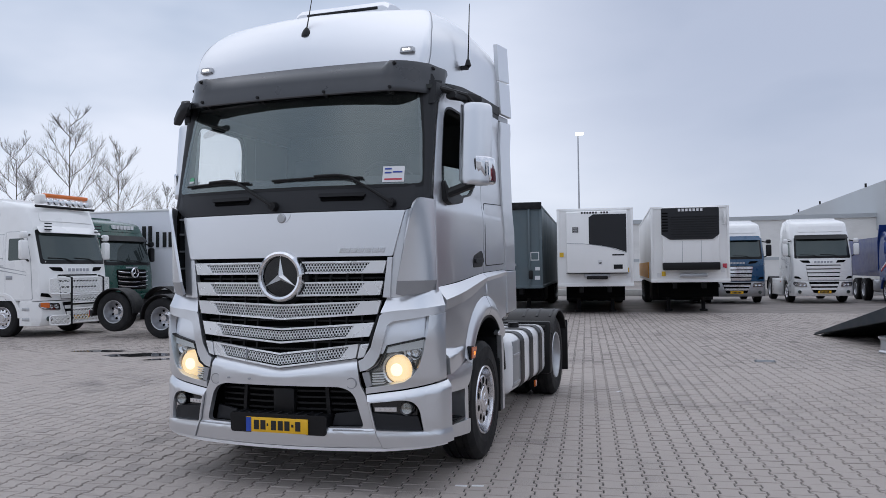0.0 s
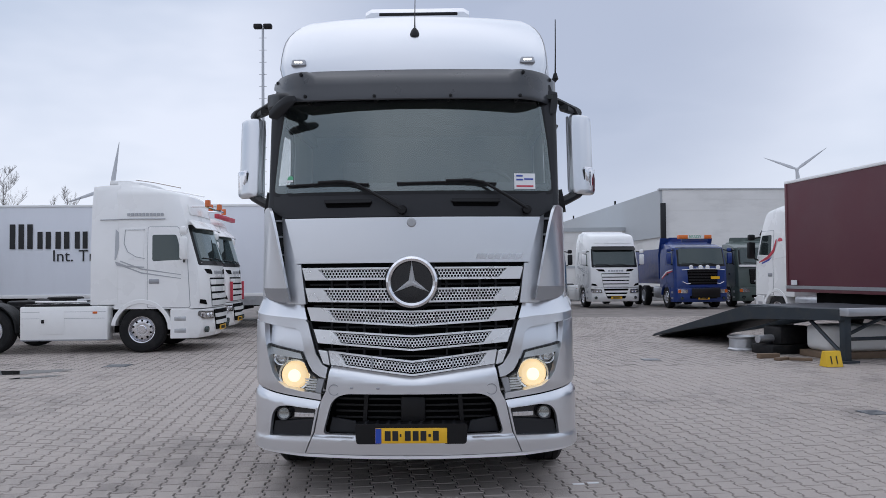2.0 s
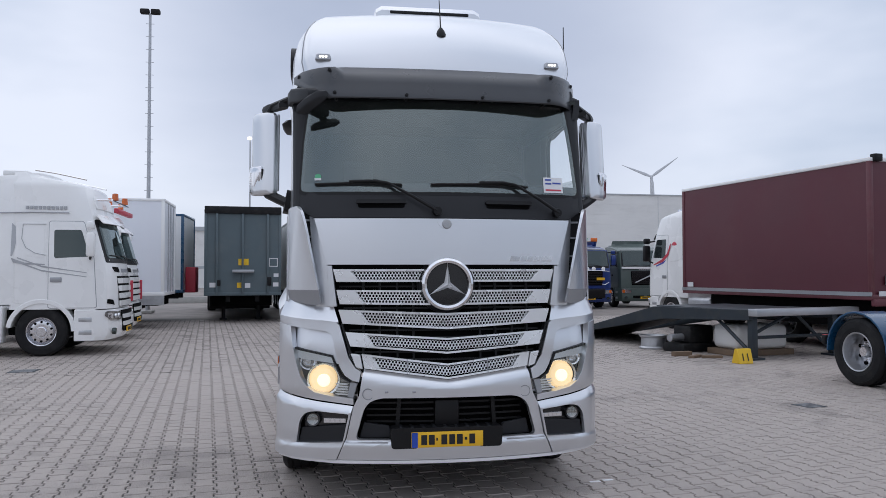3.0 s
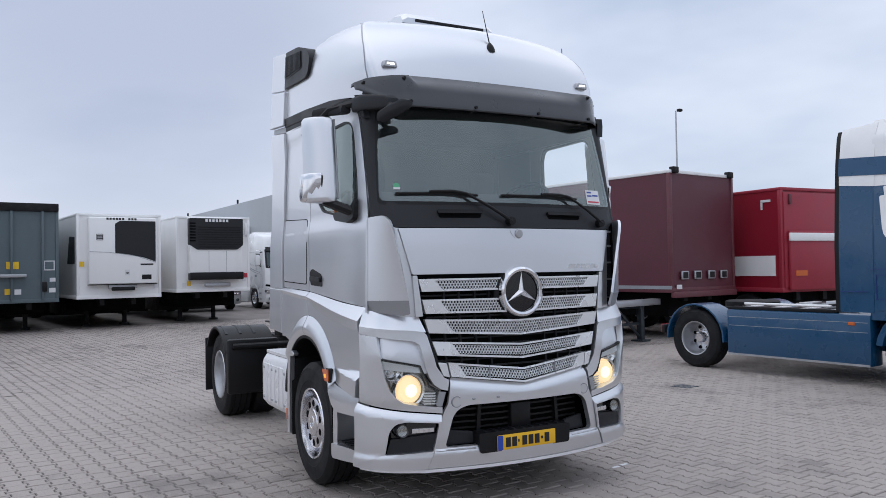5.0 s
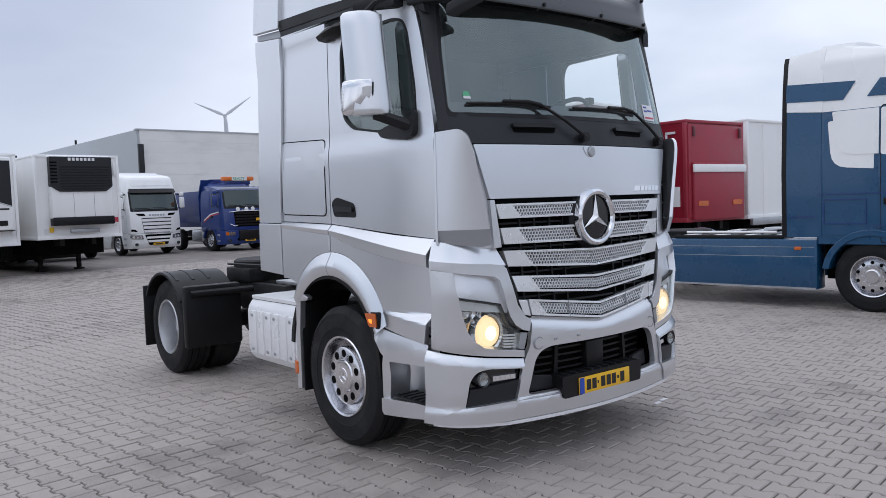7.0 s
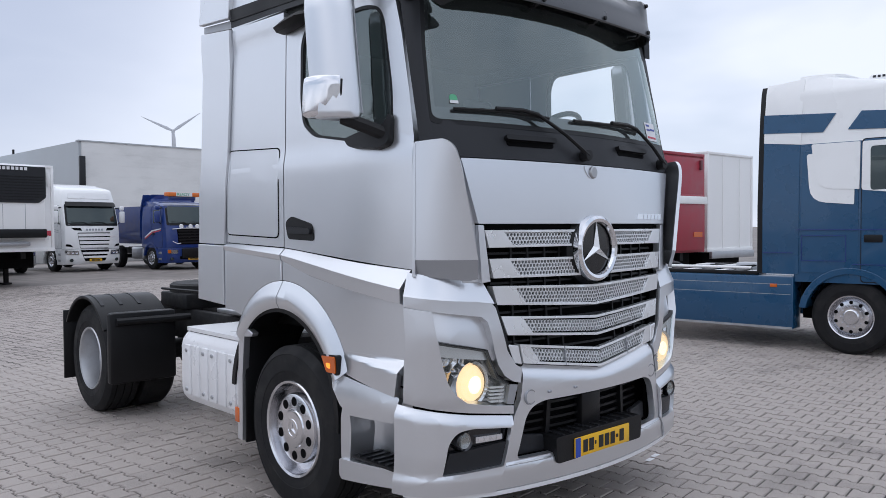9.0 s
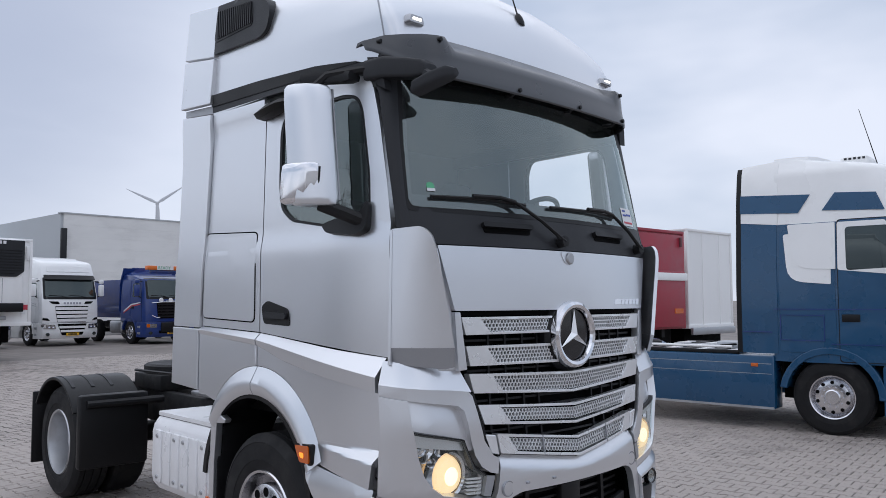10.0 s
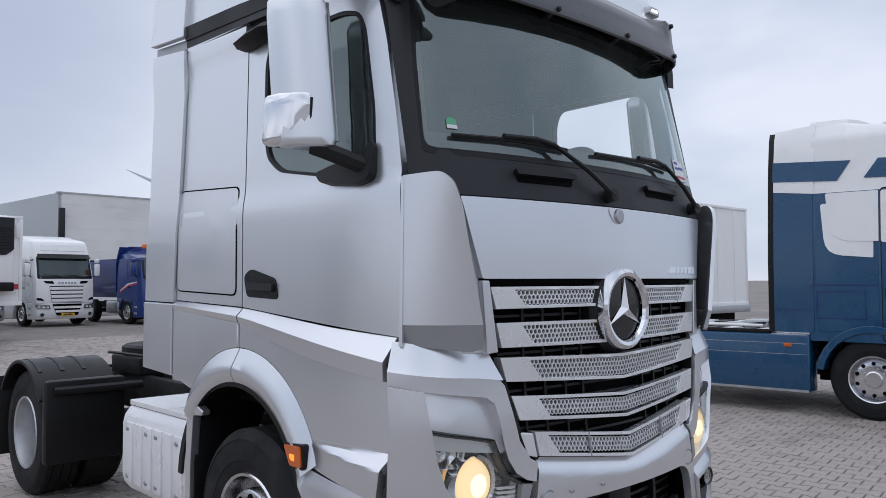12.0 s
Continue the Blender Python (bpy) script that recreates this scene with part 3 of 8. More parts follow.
            part("corner_slot", sheet(rounded([(sg * 0.86, 1.02), (sg * 1.14, 1.06), (sg * 1.12, 1.15), (sg * 0.96, 1.13)], 0.02), fr(0.010), 0.012, (0, -1, 0)), "cavity_shade", t)
    else:
        # grille
        part("grille_opening", sheet(rounded([(-0.66, 1.08), (0.66, 1.08), (0.70, 1.76), (-0.70, 1.76)], 0.06), fr(0.006), 0.01, (0, -1, 0)), "cavity_shade", t)
        for i in range(bars_n):
            z = 1.12 + i * 0.64 / bars_n
            part("grille_bar", sheet(rounded([(-0.64, z + 0.01), (0.64, z + 0.01), (0.66, z + 0.085), (-0.66, z + 0.085)], 0.02, 2), fr(0.03), 0.03, (0, -1, 0), step=0.3), grille, t)
        for k in range(6):
            part("brand_bar", sheet([(-0.28 + k * 0.095, 1.80), (-0.205 + k * 0.095, 1.80), (-0.205 + k * 0.095, 1.85), (-0.28 + k * 0.095, 1.85)], fr(0.012), 0.008, (0, -1, 0), step=0), "galv", t)
    # bumper
    bz = [0.30, 0.42, 0.62, 0.93]
    rings = []
    for z in bz:
        h, f = 1.23, {0.30: 0.06, 0.42: -0.02, 0.62: -0.04, 0.93: -0.01}[z]
        r = [(0, f, z), (0.6, f + 0.03, z), (0.95, f + 0.10, z), (1.12, f + 0.18, z), (1.22, f + 0.36, z), (1.23, 0.78, z)]
        rings.append(r + [(x, 0.95, z) for x in ()] + [(-x, y, w) for x, y, w in reversed(r[1:])])
    part("bumper", loft(B(), rings), bumper or lower, t, bevel=0.012)
    for sg in (-1, 1):
        if slatted:
            hs = part("headlamp", sheet(rounded([(sg * 0.66, 0.70), (sg * 1.10, 0.72), (sg * 1.17, 0.80), (sg * 1.16, 0.90), (sg * 0.70, 0.875)], 0.03), fb(0.03), 0.05, (0, -1, 0), step=0.1), "lamp_smoke", t, bevel=0.006)
            for x, r in ((0.78, 0.055), (0.93, 0.05)):
                part("lamp_reflector", lathe(B(), [(0.0, -0.002), (r * 0.7, -0.012), (r, -0.016), (r * 1.05, 0.02)], 18, "y", (sg * x, fb(0.03)(x, 0.8)[1] - 0.004, 0.795)), "lamp_off", hs)
            part("indicator", sheet(rounded([(sg * 1.03, 0.74), (sg * 1.14, 0.77), (sg * 1.14, 0.87), (sg * 1.03, 0.86)], 0.02), fb(0.036), 0.03, (0, -1, 0)), "lamp_off", hs)
        else:
            part("lower_intake", sheet(rounded([(-0.28 + sg * 0.34, 0.46), (0.28 + sg * 0.34, 0.46), (0.28 + sg * 0.34, 0.58), (-0.28 + sg * 0.34, 0.58)], 0.03), lambda x, z: (x, -0.045 + 0.06 * x * x, z), 0.01, (0, -1, 0)), "cavity_shade", t)
            part("headlamp", sheet(rounded([(sg * 0.72, head_z - 0.08), (sg * 1.14, head_z - 0.07), (sg * 1.14, head_z + 0.10), (sg * 0.70, head_z + 0.08)], 0.03), lambda x, z: (x, -0.05 + 0.19 * max(abs(x) - 0.55, 0) ** 1.3 + 0.02, z), 0.05, (0, -1, 0)), "lamp_off", t)
            part("indicator", sheet(rounded([(sg * 1.0, head_z - 0.06), (sg * 1.13, head_z - 0.06), (sg * 1.13, head_z + 0.08), (sg * 1.0, head_z + 0.08)], 0.02), lambda x, z: (x, -0.058 + 0.19 * max(abs(x) - 0.55, 0) ** 1.3 + 0.02, z), 0.05, (0, -1, 0)), "amber", t)
        part("fog_lamp", lathe(B(), [(0, -0.02), (0.06, -0.015), (0.07, 0.0), (0.07, 0.06)], 14, "y", (sg * 0.95, 0.03, 0.48)), "glass_dark", t)
        # doors and windows
        wz = 0.19 if side_top else win_up
        door_win = rounded([(0.50, 2.02 + wz), (1.17, 1.99 + wz), (1.18, 2.57 + wz), (0.66, 2.57 + wz)], 0.05)
        d = part("door", sheet(rounded([(0.36, 0.98), (1.27, 0.98), (1.27, 2.74 + 0.6 * wz), (0.62, 2.74 + 0.6 * wz), (0.42, 2.0)], 0.05), sd(sg, 0.008), 0.02, (sg, 0, 0), step=0.2, holes=[door_win]), upper if lower == upper else lower, t, bevel=0.004)
        part("door_gap", sheet(rounded([(0.345, 0.968), (1.282, 0.968), (1.282, 2.752 + 0.6 * wz), (0.612, 2.752 + 0.6 * wz), (0.407, 2.0)], 0.05), sd(sg, 0.0035), 0.01, (sg, 0, 0), step=0.2), "silver_dark" if lower == "white" else "black", d)
        part("door_window", sheet(door_win, sd(sg, 0.0062), 0.01, (sg, 0, 0), step=0.2), "glass_dark", t)
        part("door_handle", bx((min(sg * 1.222, sg * 1.245), 1.02, 1.50), (max(sg * 1.222, sg * 1.245), 1.24, 1.60), 0.012), "silver_dark" if lower == "white" else "black", d)
        part("side_panel", sheet(rounded([(1.31, 1.08), (rear_y - 0.10, 1.08), (rear_y - 0.10, 2.74), (1.31, 2.74)], 0.05), sd(sg, 0.006), 0.015, (sg, 0, 0), step=0.25), upper if lower == upper else lower, t, bevel=0.004)
        part("side_pocket", sheet(rounded([(1.36, 2.0), (rear_y - 0.22, 2.05), (rear_y - 0.16, 2.70), (1.36, 2.70)], [0.02, 0.2, 0.04, 0.02]), sd(sg, 0.014), 0.015, (sg, 0, 0), step=0.25), upper, t, bevel=0.006)
        if side_top:
            part("upper_door_panel", sheet(rounded([(0.47, 2.10), (1.275, 2.19), (1.275, 2.83), (0.70, 2.83)], 0.03), sd(sg, 0.013), 0.008, (sg, 0, 0), step=0.2, holes=[door_win]), side_top, d)
            part("white_side_pocket", sheet(rounded([(1.30, 2.20), (rear_y - 0.30, 2.22), (rear_y - 0.22, 2.83), (1.30, 2.83)], [0.01, 0.22, 0.03, 0.01]), sd(sg, 0.022), 0.02, (sg, 0, 0), step=0.25), side_top, t, bevel=0.006)
        if slatted and lower == "white":
            a, b_ = rear_y - 0.10, rear_y - 0.03
            part("side_swoosh", sheet([(b_, 2.70), (a, 2.62), (a - 0.015, 2.30), (b_ - 0.02, 2.03), (b_ + 0.01, 2.03)], sd(sg, 0.010), 0.006, (sg, 0, 0), step=0.2), "galv", t)
            part("side_swoosh", sheet([(b_, 1.99), (a - 0.18, 1.90), (1.34, 1.87), (1.34, 1.85), (a - 0.18, 1.86), (b_ - 0.04, 1.90)], sd(sg, 0.016), 0.006, (sg, 0, 0), step=0.2), "galv", t)
            part("pocket_groove", tube(B(), [sd(sg, 0.020)(y, z) for y, z in ((1.33, 2.68), (rear_y - 0.24, 2.68), (rear_y - 0.22, 2.38), (rear_y - 0.30, 2.20), (rear_y - 0.48, 2.09), (1.33, 2.05))], 0.007, 5), "silver_dark", t)
            for dz in (0.0, 0.085):
                part("side_stripe", sheet([(0.55, 1.60 + dz), (1.40, 1.72 + dz), (rear_y - 0.14, 1.90 + dz), (rear_y - 0.14, 1.925 + dz), (1.40, 1.75 + dz), (0.55, 1.615 + dz)], sd(sg, 0.012), 0.006, (sg, 0, 0), step=0.3), "galv", t)
        # mirrors
        m = part("mirror", bx((min(sg * 1.30, sg * 1.52), 0.36, 2.02), (max(sg * 1.30, sg * 1.52), 0.52, 2.52), 0.05), mirror, t)
        part("wide_mirror", bx((min(sg * 1.30, sg * 1.50), 0.37, 2.56), (max(sg * 1.30, sg * 1.50), 0.52, 2.74), 0.05), mirror, m)
        part("mirror_arm", tube(B(), [(sg * 1.15, 0.52, 2.66), (sg * 1.34, 0.45, 2.62)], 0.025), "black", m)
        part("mirror_arm", tube(B(), [(sg * 1.18, 0.50, 1.96), (sg * 1.34, 0.45, 2.04)], 0.025), "black", m)
        # front wheel arch and steps
        arc = [(1.40 + 0.66 * math.cos(a), 0.5 + 0.66 * math.sin(a)) for a in np.linspace(math.pi, 0.15, 15)]
        arc2 = [(1.40 + 0.57 * math.cos(a), 0.5 + 0.57 * math.sin(a)) for a in np.linspace(0.15, math.pi, 15)]
        part("wheel_arch", sheet(arc + arc2, lambda y, z, sg=sg: (sg * 1.24, y, z), 0.42, (sg, 0, 0), step=0), lower, t, bevel=0.01)
        part("step_panel", bx((min(sg * 0.92, sg * 1.22), 0.36, 0.30), (max(sg * 0.92, sg * 1.22), 0.78, 0.97), 0.04), lower, t)
        for zz in (0.42, 0.68):
            part("step", bx((min(sg * 1.0, sg * 1.228), 0.44, zz), (max(sg * 1.0, sg * 1.228), 0.72, zz + 0.10), 0.01), "alu_dull", t)
    # near-black block added to give the dark shade under the cab
    part("wheel_well_shade", bx((-0.88, 0.80, 0.42), (0.88, 2.1, 0.99)), "cavity_shade", t)
    # bogie and frame
    rail_end = 1.40 + base + 0.75 + (1.35 if len(axles) > 1 else 0)
    for sg in (-1, 1):
        part("frame_rail", bx((min(sg * 0.36, sg * 0.44), 0.8, 0.62), (max(sg * 0.36, sg * 0.44), rail_end, 0.90)), "steel_dark", t)
        wheel(t, (sg * 1.05, 1.40, 0.50), sg, hub)
    part("axle", cyl(B(), (-1.0, 1.4, 0.5), (1.0, 1.4, 0.5), 0.07), "steel_dark", t)
    for i, dy in enumerate(axles):
        y = 1.40 + base + dy
        z = 0.50 + (0.16 if lift is not None and i == lift else 0)
        part("axle", cyl(B(), (-1.0, y, z), (1.0, y, z), 0.08), "steel_dark", t)
        for sg in (-1, 1):
            wheel(t, (sg * 1.06, y, z), sg, "drive", W=0.32)
            if not box_body:
                a1 = [(y + 0.60 * math.cos(a), z + 0.60 * math.sin(a)) for a in np.linspace(math.pi * 1.02, -0.05, 13)]
                a2 = [(y + 0.57 * math.cos(a), z + 0.57 * math.sin(a)) for a in np.linspace(-0.05, math.pi * 1.02, 13)]
                part("mudguard", sheet(a1 + a2, lambda yy, zz, sg=sg: (sg * 1.24, yy, zz), 0.5, (sg, 0, 0), step=0), fenders, t, bevel=0.008)
    if not box_body:
        fw = part("fifth_wheel", lathe(B(), [(0.0, 0.0), (0.42, 0.0), (0.46, -0.02), (0.46, -0.10), (0.0, -0.10)], 24, "z", (0, 1.40 + base - 0.3, 1.12)), "steel_dark", t)
        part("fifth_wheel_mount", bx((-0.5, 1.1 + base - 0.45, 0.90), (0.5, 1.1 + base + 0.25, 1.02), 0.02), "steel_dark", fw)
        part("catwalk", bx((-0.55, rear_y + 0.12, 0.92), (0.55, 1.40 + base - 1.0, 0.96), 0.01), "alu_dull", t)
        part("rear_crossbar", bx((-1.2, rail_end - 0.08, 0.55), (1.2, rail_end, 0.70), 0.02), "steel_dark", t)
        for sg in (-1, 1):
            part("tail_lamp", bx((min(sg * 0.8, sg * 1.15), rail_end, 0.55), (max(sg * 0.8, sg * 1.15), rail_end + 0.05, 0.70), 0.01), "red_lens", t)
    if skirt:
        y0, y1 = 2.12, 1.40 + base + min(axles) - 0.66
        for sg in (-1, 1):
            s = part("side_skirt", bx((min(sg * 0.9, sg * 1.23), y0, 0.28), (max(sg * 0.9, sg * 1.23), y1, 1.02), 0.03), skirt, t)
            # raised strips: aluminium paints highlight lines on blue skirts, dark silver on others
            for gz in (0.76, 0.90):
                part("skirt_groove_tone", bx((min(sg * 1.225, sg * 1.232), y0 + 0.04, gz), (max(sg * 1.225, sg * 1.232), y1 - 0.04, gz + 0.007)), "alu_dull" if skirt == "blue" else "silver_dark", s)
            part("skirt_edge_tone", bx((min(sg * 1.2, sg * 1.236), y0 + 0.02, 0.28), (max(sg * 1.2, sg * 1.236), y1 - 0.02, 0.31)), "alu_dull" if skirt == "blue" else "silver_dark", s)
            part("side_marker", bx((min(sg * 1.225, sg * 1.242), y0 + 0.22, 0.86), (max(sg * 1.225, sg * 1.242), y0 + 0.32, 0.91), 0.006), "amber", s)
            if skirt_hatch:
                part("skirt_hatch", bx((min(sg * 1.225, sg * 1.237), y1 - 0.95, 0.42), (max(sg * 1.225, sg * 1.237), y1 - 0.42, 0.95), 0.008), skirt, s)
                part("hatch_lock", bx((min(sg * 1.23, sg * 1.25), y1 - 0.52, 0.66), (max(sg * 1.23, sg * 1.25), y1 - 0.46, 0.74), 0.008), "black", s)
    else:
        for sg in (-1, 1):
            part("fuel_tank", bx((min(sg * 0.62, sg * 1.2), 2.2, 0.42), (max(sg * 0.62, sg * 1.2), 3.3, 0.98), 0.1, 3), "alu_dull", t)
    if deck:
        y0, y1 = rear_y + 0.5, 1.40 + base - 0.75
        for sg in (-1, 1):
            part("deck_plate", bx((min(sg * 0.60, sg * 1.16), y0, 1.035), (max(sg * 0.60, sg * 1.16), y1, 1.055), 0.006), "alu_dull", t)
            for k in range(7):
                part("deck_slat", bx((min(sg * 0.62, sg * 1.10), y0 + 0.06 + k * (y1 - y0) / 7, 1.055), (max(sg * 0.62, sg * 1.10), y0 + 0.06 + (k + 0.55) * (y1 - y0) / 7, 1.068)), "black" if k % 2 else "white_box", t)
            part("deck_edge", bx((min(sg * 1.12, sg * 1.18), y0, 1.02), (max(sg * 1.12, sg * 1.18), y1, 1.075), 0.006), "black", t)
        for k in range(4):
            part("air_line", tube(B(), [(-0.3 + k * 0.16, rear_y + 0.1, 1.55), (-0.35 + k * 0.2, rear_y + 0.5, 1.15), (-0.5 + k * 0.3, rear_y + 1.0, 1.10), (-0.2 + k * 0.15, rear_y + 1.3, 1.02)], 0.018, 6), "black", t)
        part("valve_box", bx((-0.45, rear_y + 0.75, 0.96), (-0.1, rear_y + 1.1, 1.16), 0.02), "alu_dull", t)
        part("step_bar", tube(B(), [(-1.14, y0 + 0.1, 1.12), (-1.14, y1 - 0.2, 1.12)], 0.02, 8), "white_box", t)
    if fairing:
        for sg in (-1, 1):
            part("side_fairing", sheet(rounded([(rear_y - 0.07, 1.05), (rear_y + 0.42, 1.05), (rear_y + 0.42, top - 0.10), (rear_y - 0.07, top - 0.05)], 0.02), lambda y, z, sg=sg: (sg * (cab_half(z, top) + 0.004), y, z), 0.03, (sg, 0, 0), step=0.4), upper if lower == upper else lower, t)
            part("fairing_edge", sheet([(rear_y + 0.42, 1.05), (rear_y + 0.50, 1.05), (rear_y + 0.50, top - 0.10), (rear_y + 0.42, top - 0.10)], lambda y, z, sg=sg: (sg * (cab_half(z, top) - 0.02), y, z), 0.03, (sg, 0, 0), step=0.4), edge, t)
    if plate:
        p = part("number_plate", bx((-0.26, -0.075, 0.42), (0.26, -0.06, 0.53)), "plate", t)
        part("plate_bars", bars(B(), -0.18, 0.44, (0.04,) * 7, 0.07, 0.012, -0.076), "ink", p)
    return t


def trailer(name, label, loc, rz, L, z0, z1, skin, W=2.55, post=None, legs=True, wheels_at=None, under=True, roof=None, group="parked trailers", rear_skin=None):
    """A box trailer whose front looks to local -y and starts at the origin."""
    t = thing(name, label, "trailer", loc, rz, group=group)
    h = W / 2
    post = post or skin
    part("body", bx((-h + 0.02, 0.03, z0 + 0.1), (h - 0.02, L - 0.03, z1 - 0.04)), skin, t)
    for sg in (-1, 1):
        for y in (0, L - 0.10):
            part("corner_post", bx((min(sg * h, sg * (h - 0.09)), y, z0 + 0.1), (max(sg * h, sg * (h - 0.09)), y + 0.10, z1 - 0.05), 0.015), post, t)
        part("bottom_rail", bx((min(sg * (h + 0.004), sg * (h - 0.10)), 0, z0), (max(sg * (h + 0.004), sg * (h - 0.10)), L, z0 + 0.11), 0.01), post, t)
        part("top_rail", bx((min(sg * (h + 0.006), sg * (h - 0.08)), 0, z1 - 0.08), (max(sg * (h + 0.006), sg * (h - 0.08)), L, z1), 0.02), roof or post, t)
        if under and sg > 0:
            # added near-black box that stands in for the shade below the trailer
            part("underframe_shade", bx((-1.02, 0.9, 0.55), (1.02, L - 0.3, z0 - 0.02)), "cavity_shade", t)
        if under:
            part("chassis_beam", bx((min(sg * 0.42, sg * 0.56), 0.3, z0 - 0.22), (max(sg * 0.42, sg * 0.56), L - 0.2, z0)), "steel_dark", t)
    for y in (0, L - 0.06):
        part("end_rail", bx((-h, y - 0.004, z0), (h, y + 0.064, z0 + 0.11), 0.01), post, t)
        part("end_rail", bx((-h, y - 0.004, z1 - 0.08), (h, y + 0.064, z1), 0.015), roof or post, t)
    part("roof_sheet", bx((-h + 0.05, 0.05, z1 - 0.03), (h - 0.05, L - 0.05, z1 - 0.008)), roof or "white_box", t)
    if legs:
        for sg in (-1, 1):
            g = part("landing_leg", bx((min(sg * 0.55, sg * 0.68), 2.0, 0.06), (max(sg * 0.55, sg * 0.68), 2.13, z0), 0.01), "steel_dark", t)
            part("foot_plate", bx((min(sg * 0.48, sg * 0.75), 1.93, 0.0), (max(sg * 0.48, sg * 0.75), 2.20, 0.06), 0.01), "steel_dark", g)
    if wheels_at:
        for sg in (-1, 1):
            part("mud_flap", bx((min(sg * 0.10, sg * 1.20), wheels_at[0] - 0.66, 0.10), (max(sg * 0.10, sg * 1.20), wheels_at[0] - 0.64, z0 - 0.05)), "rubber", t)
        if legs:
            part("pallet_box", bx((-1.12, 3.4, 0.34), (1.12, 6.0, z0 - 0.03), 0.03), "steel_dark", t)
    for y in wheels_at or ():
        part("axle", cyl(B(), (-1, y, 0.5), (1, y, 0.5), 0.07), "steel_dark", t)
        for sg in (-1, 1):
            wheel(t, (sg * 1.06, y, 0.50), sg, "drive", W=0.36)
    return t

# ---- halls behind the yard ----
M["joint"] = mat("dark_joint_sand", (0.055, 0.052, 0.047), 0.95, v=0.3, scale=3)
hall = thing("warehouse_hall", "large warehouse with pale ribbed cladding and grey upper wall", "building", (18.9, 79, 0), 3.0)
sw_ = part("south_wall", bx((0, 0, 0), (75, 0.4, 10.0)), "clad", hall)
for i in range(9):
    part("wall_panel", bx((0.05, -0.03, 0.3 + i * 1.08), (74.9, 0.0, 0.3 + i * 1.08 + 1.072)), "clad", sw_)
for x in (13.5, 27.0, 40.5, 54):
    part("panel_joint", bx((x, -0.04, 0.2), (x + 0.05, -0.02, 9.9)), "clad_dark", sw_)
part("west_wall", bx((0, 0.4, 0), (0.4, 90, 5.2)), "clad", hall)
ww = part("west_upper_wall", bx((-0.25, 0.1, 5.2), (0.5, 90, 10.0)), "clad_dark", hall)
part("roof_trim", bx((-0.35, -0.12, 9.98), (75.1, 0.5, 10.10)), "clad_dark", hall)
part("roof", bx((0, 0.5, 9.9), (75, 90, 10.05)), "clad_dark", hall)
part("downpipe", bx((-0.30, -0.35, 5.0), (0.22, -0.035, 8.6), 0.04), "charcoal", hall)
for y in (20, 45, 62):
    part("roof_vent", cyl(B(), (0.5, y, 10.0), (0.5, y, 10.7), 0.12), "steel_dark", hall)
low = thing("long_low_hall", "long low hall with pale wall and dark roof edge", "building", (-75, 92, 0), 0)
part("wall", bx((0, 0, 0), (97, 20, 6.5)), "clad", low)
part("roof_edge", bx((-0.2, -0.2, 6.5), (97.2, 20.2, 6.95)), "clad_dark", low)
part("wall_band", bx((0, -0.06, 2.2), (97, 0, 2.5)), "clad_dark", low)
# unseen hall added behind the camera; it cuts low sky light and reflections
rear = thing("light_blocking_hall", "unseen plain hall added behind the walk to block low light", "building", (-4, -34, 0), 0)
part("wall", bx((-55, 0, 0), (55, 8, 5.2)), "clad", rear)
part("roof_edge", bx((-55.2, -0.2, 5.2), (55.2, 8.2, 5.6)), "clad_dark", rear)
kerb = part("yard_kerb", bx((-40, 46, 0.0), (16, 46.3, 0.35), 0.02), "concrete")
tagged(kerb, "low grey concrete kerb wall along the yard", "kerb", kind="structure")

# ---- far row ----
gt = trailer("box_trailer", "slate grey box trailer parked with its ribbed front facing out", (-6.40, 27.2, 0), 7, 13.4, 0.92, 3.84, "grey_teal", roof="grey_teal", wheels_at=(9.5, 10.8, 12.1))
for x in (-0.86, -0.02, 0.82):
    part("front_rib", bx((x - 0.035, -0.05, 0.99), (x + 0.035, 0.03, 3.80), 0.01), "grey_teal", gt)
part("top_beam", bx((-1.27, -0.06, 3.70), (1.27, 0.03, 3.95), 0.02), "steel_dark", gt)
part("coupling_shelf", bx((-0.36, -0.18, 1.70), (0.36, 0.02, 1.80), 0.015), "galv", gt)
for x, z, w, h, m_ in ((-0.16, 1.95, 0.34, 0.22, "yellow"), (-0.20, 1.18, 0.2, 0.18, "yellow"), (0.06, 1.18, 0.18, 0.16, "paper"), (0.86, 1.9, 0.30, 0.30, "paper"), (1.0, 1.22, 0.2, 0.14, "paper"), (1.02, 1.55, 0.18, 0.12, "paper"), (-1.1, 1.2, 0.2, 0.16, "paper")):
    part("notice", bx((x, 0.018, z), (x + w, 0.026, z + h)), m_, gt)
part("notice_face", bx((0.89, 0.014, 1.93), (1.13, 0.017, 2.17)), "grey_teal", gt)
part("air_coupling", bx((0.80, -0.08, 1.25), (0.94, 0.03, 1.55), 0.02), "black", gt)
part("air_coupling", bx((-0.86, -0.06, 1.25), (-0.74, 0.03, 1.45), 0.02), "black", gt)

TK = trailer("refrigerated_trailer", "white refrigerated trailer with a rounded cooling unit on its front", (-3.34, 27.65, 0), 7, 13.4, 0.97, 3.69, "white_box", wheels_at=(9.5, 10.8, 12.1), W=2.6)
cu_ = part("cooling_unit", bx((-0.98, -0.22, 1.52), (1.10, 0.02, 3.66), 0.05, 3), "white_box", TK, "white cooling unit with dark panel")
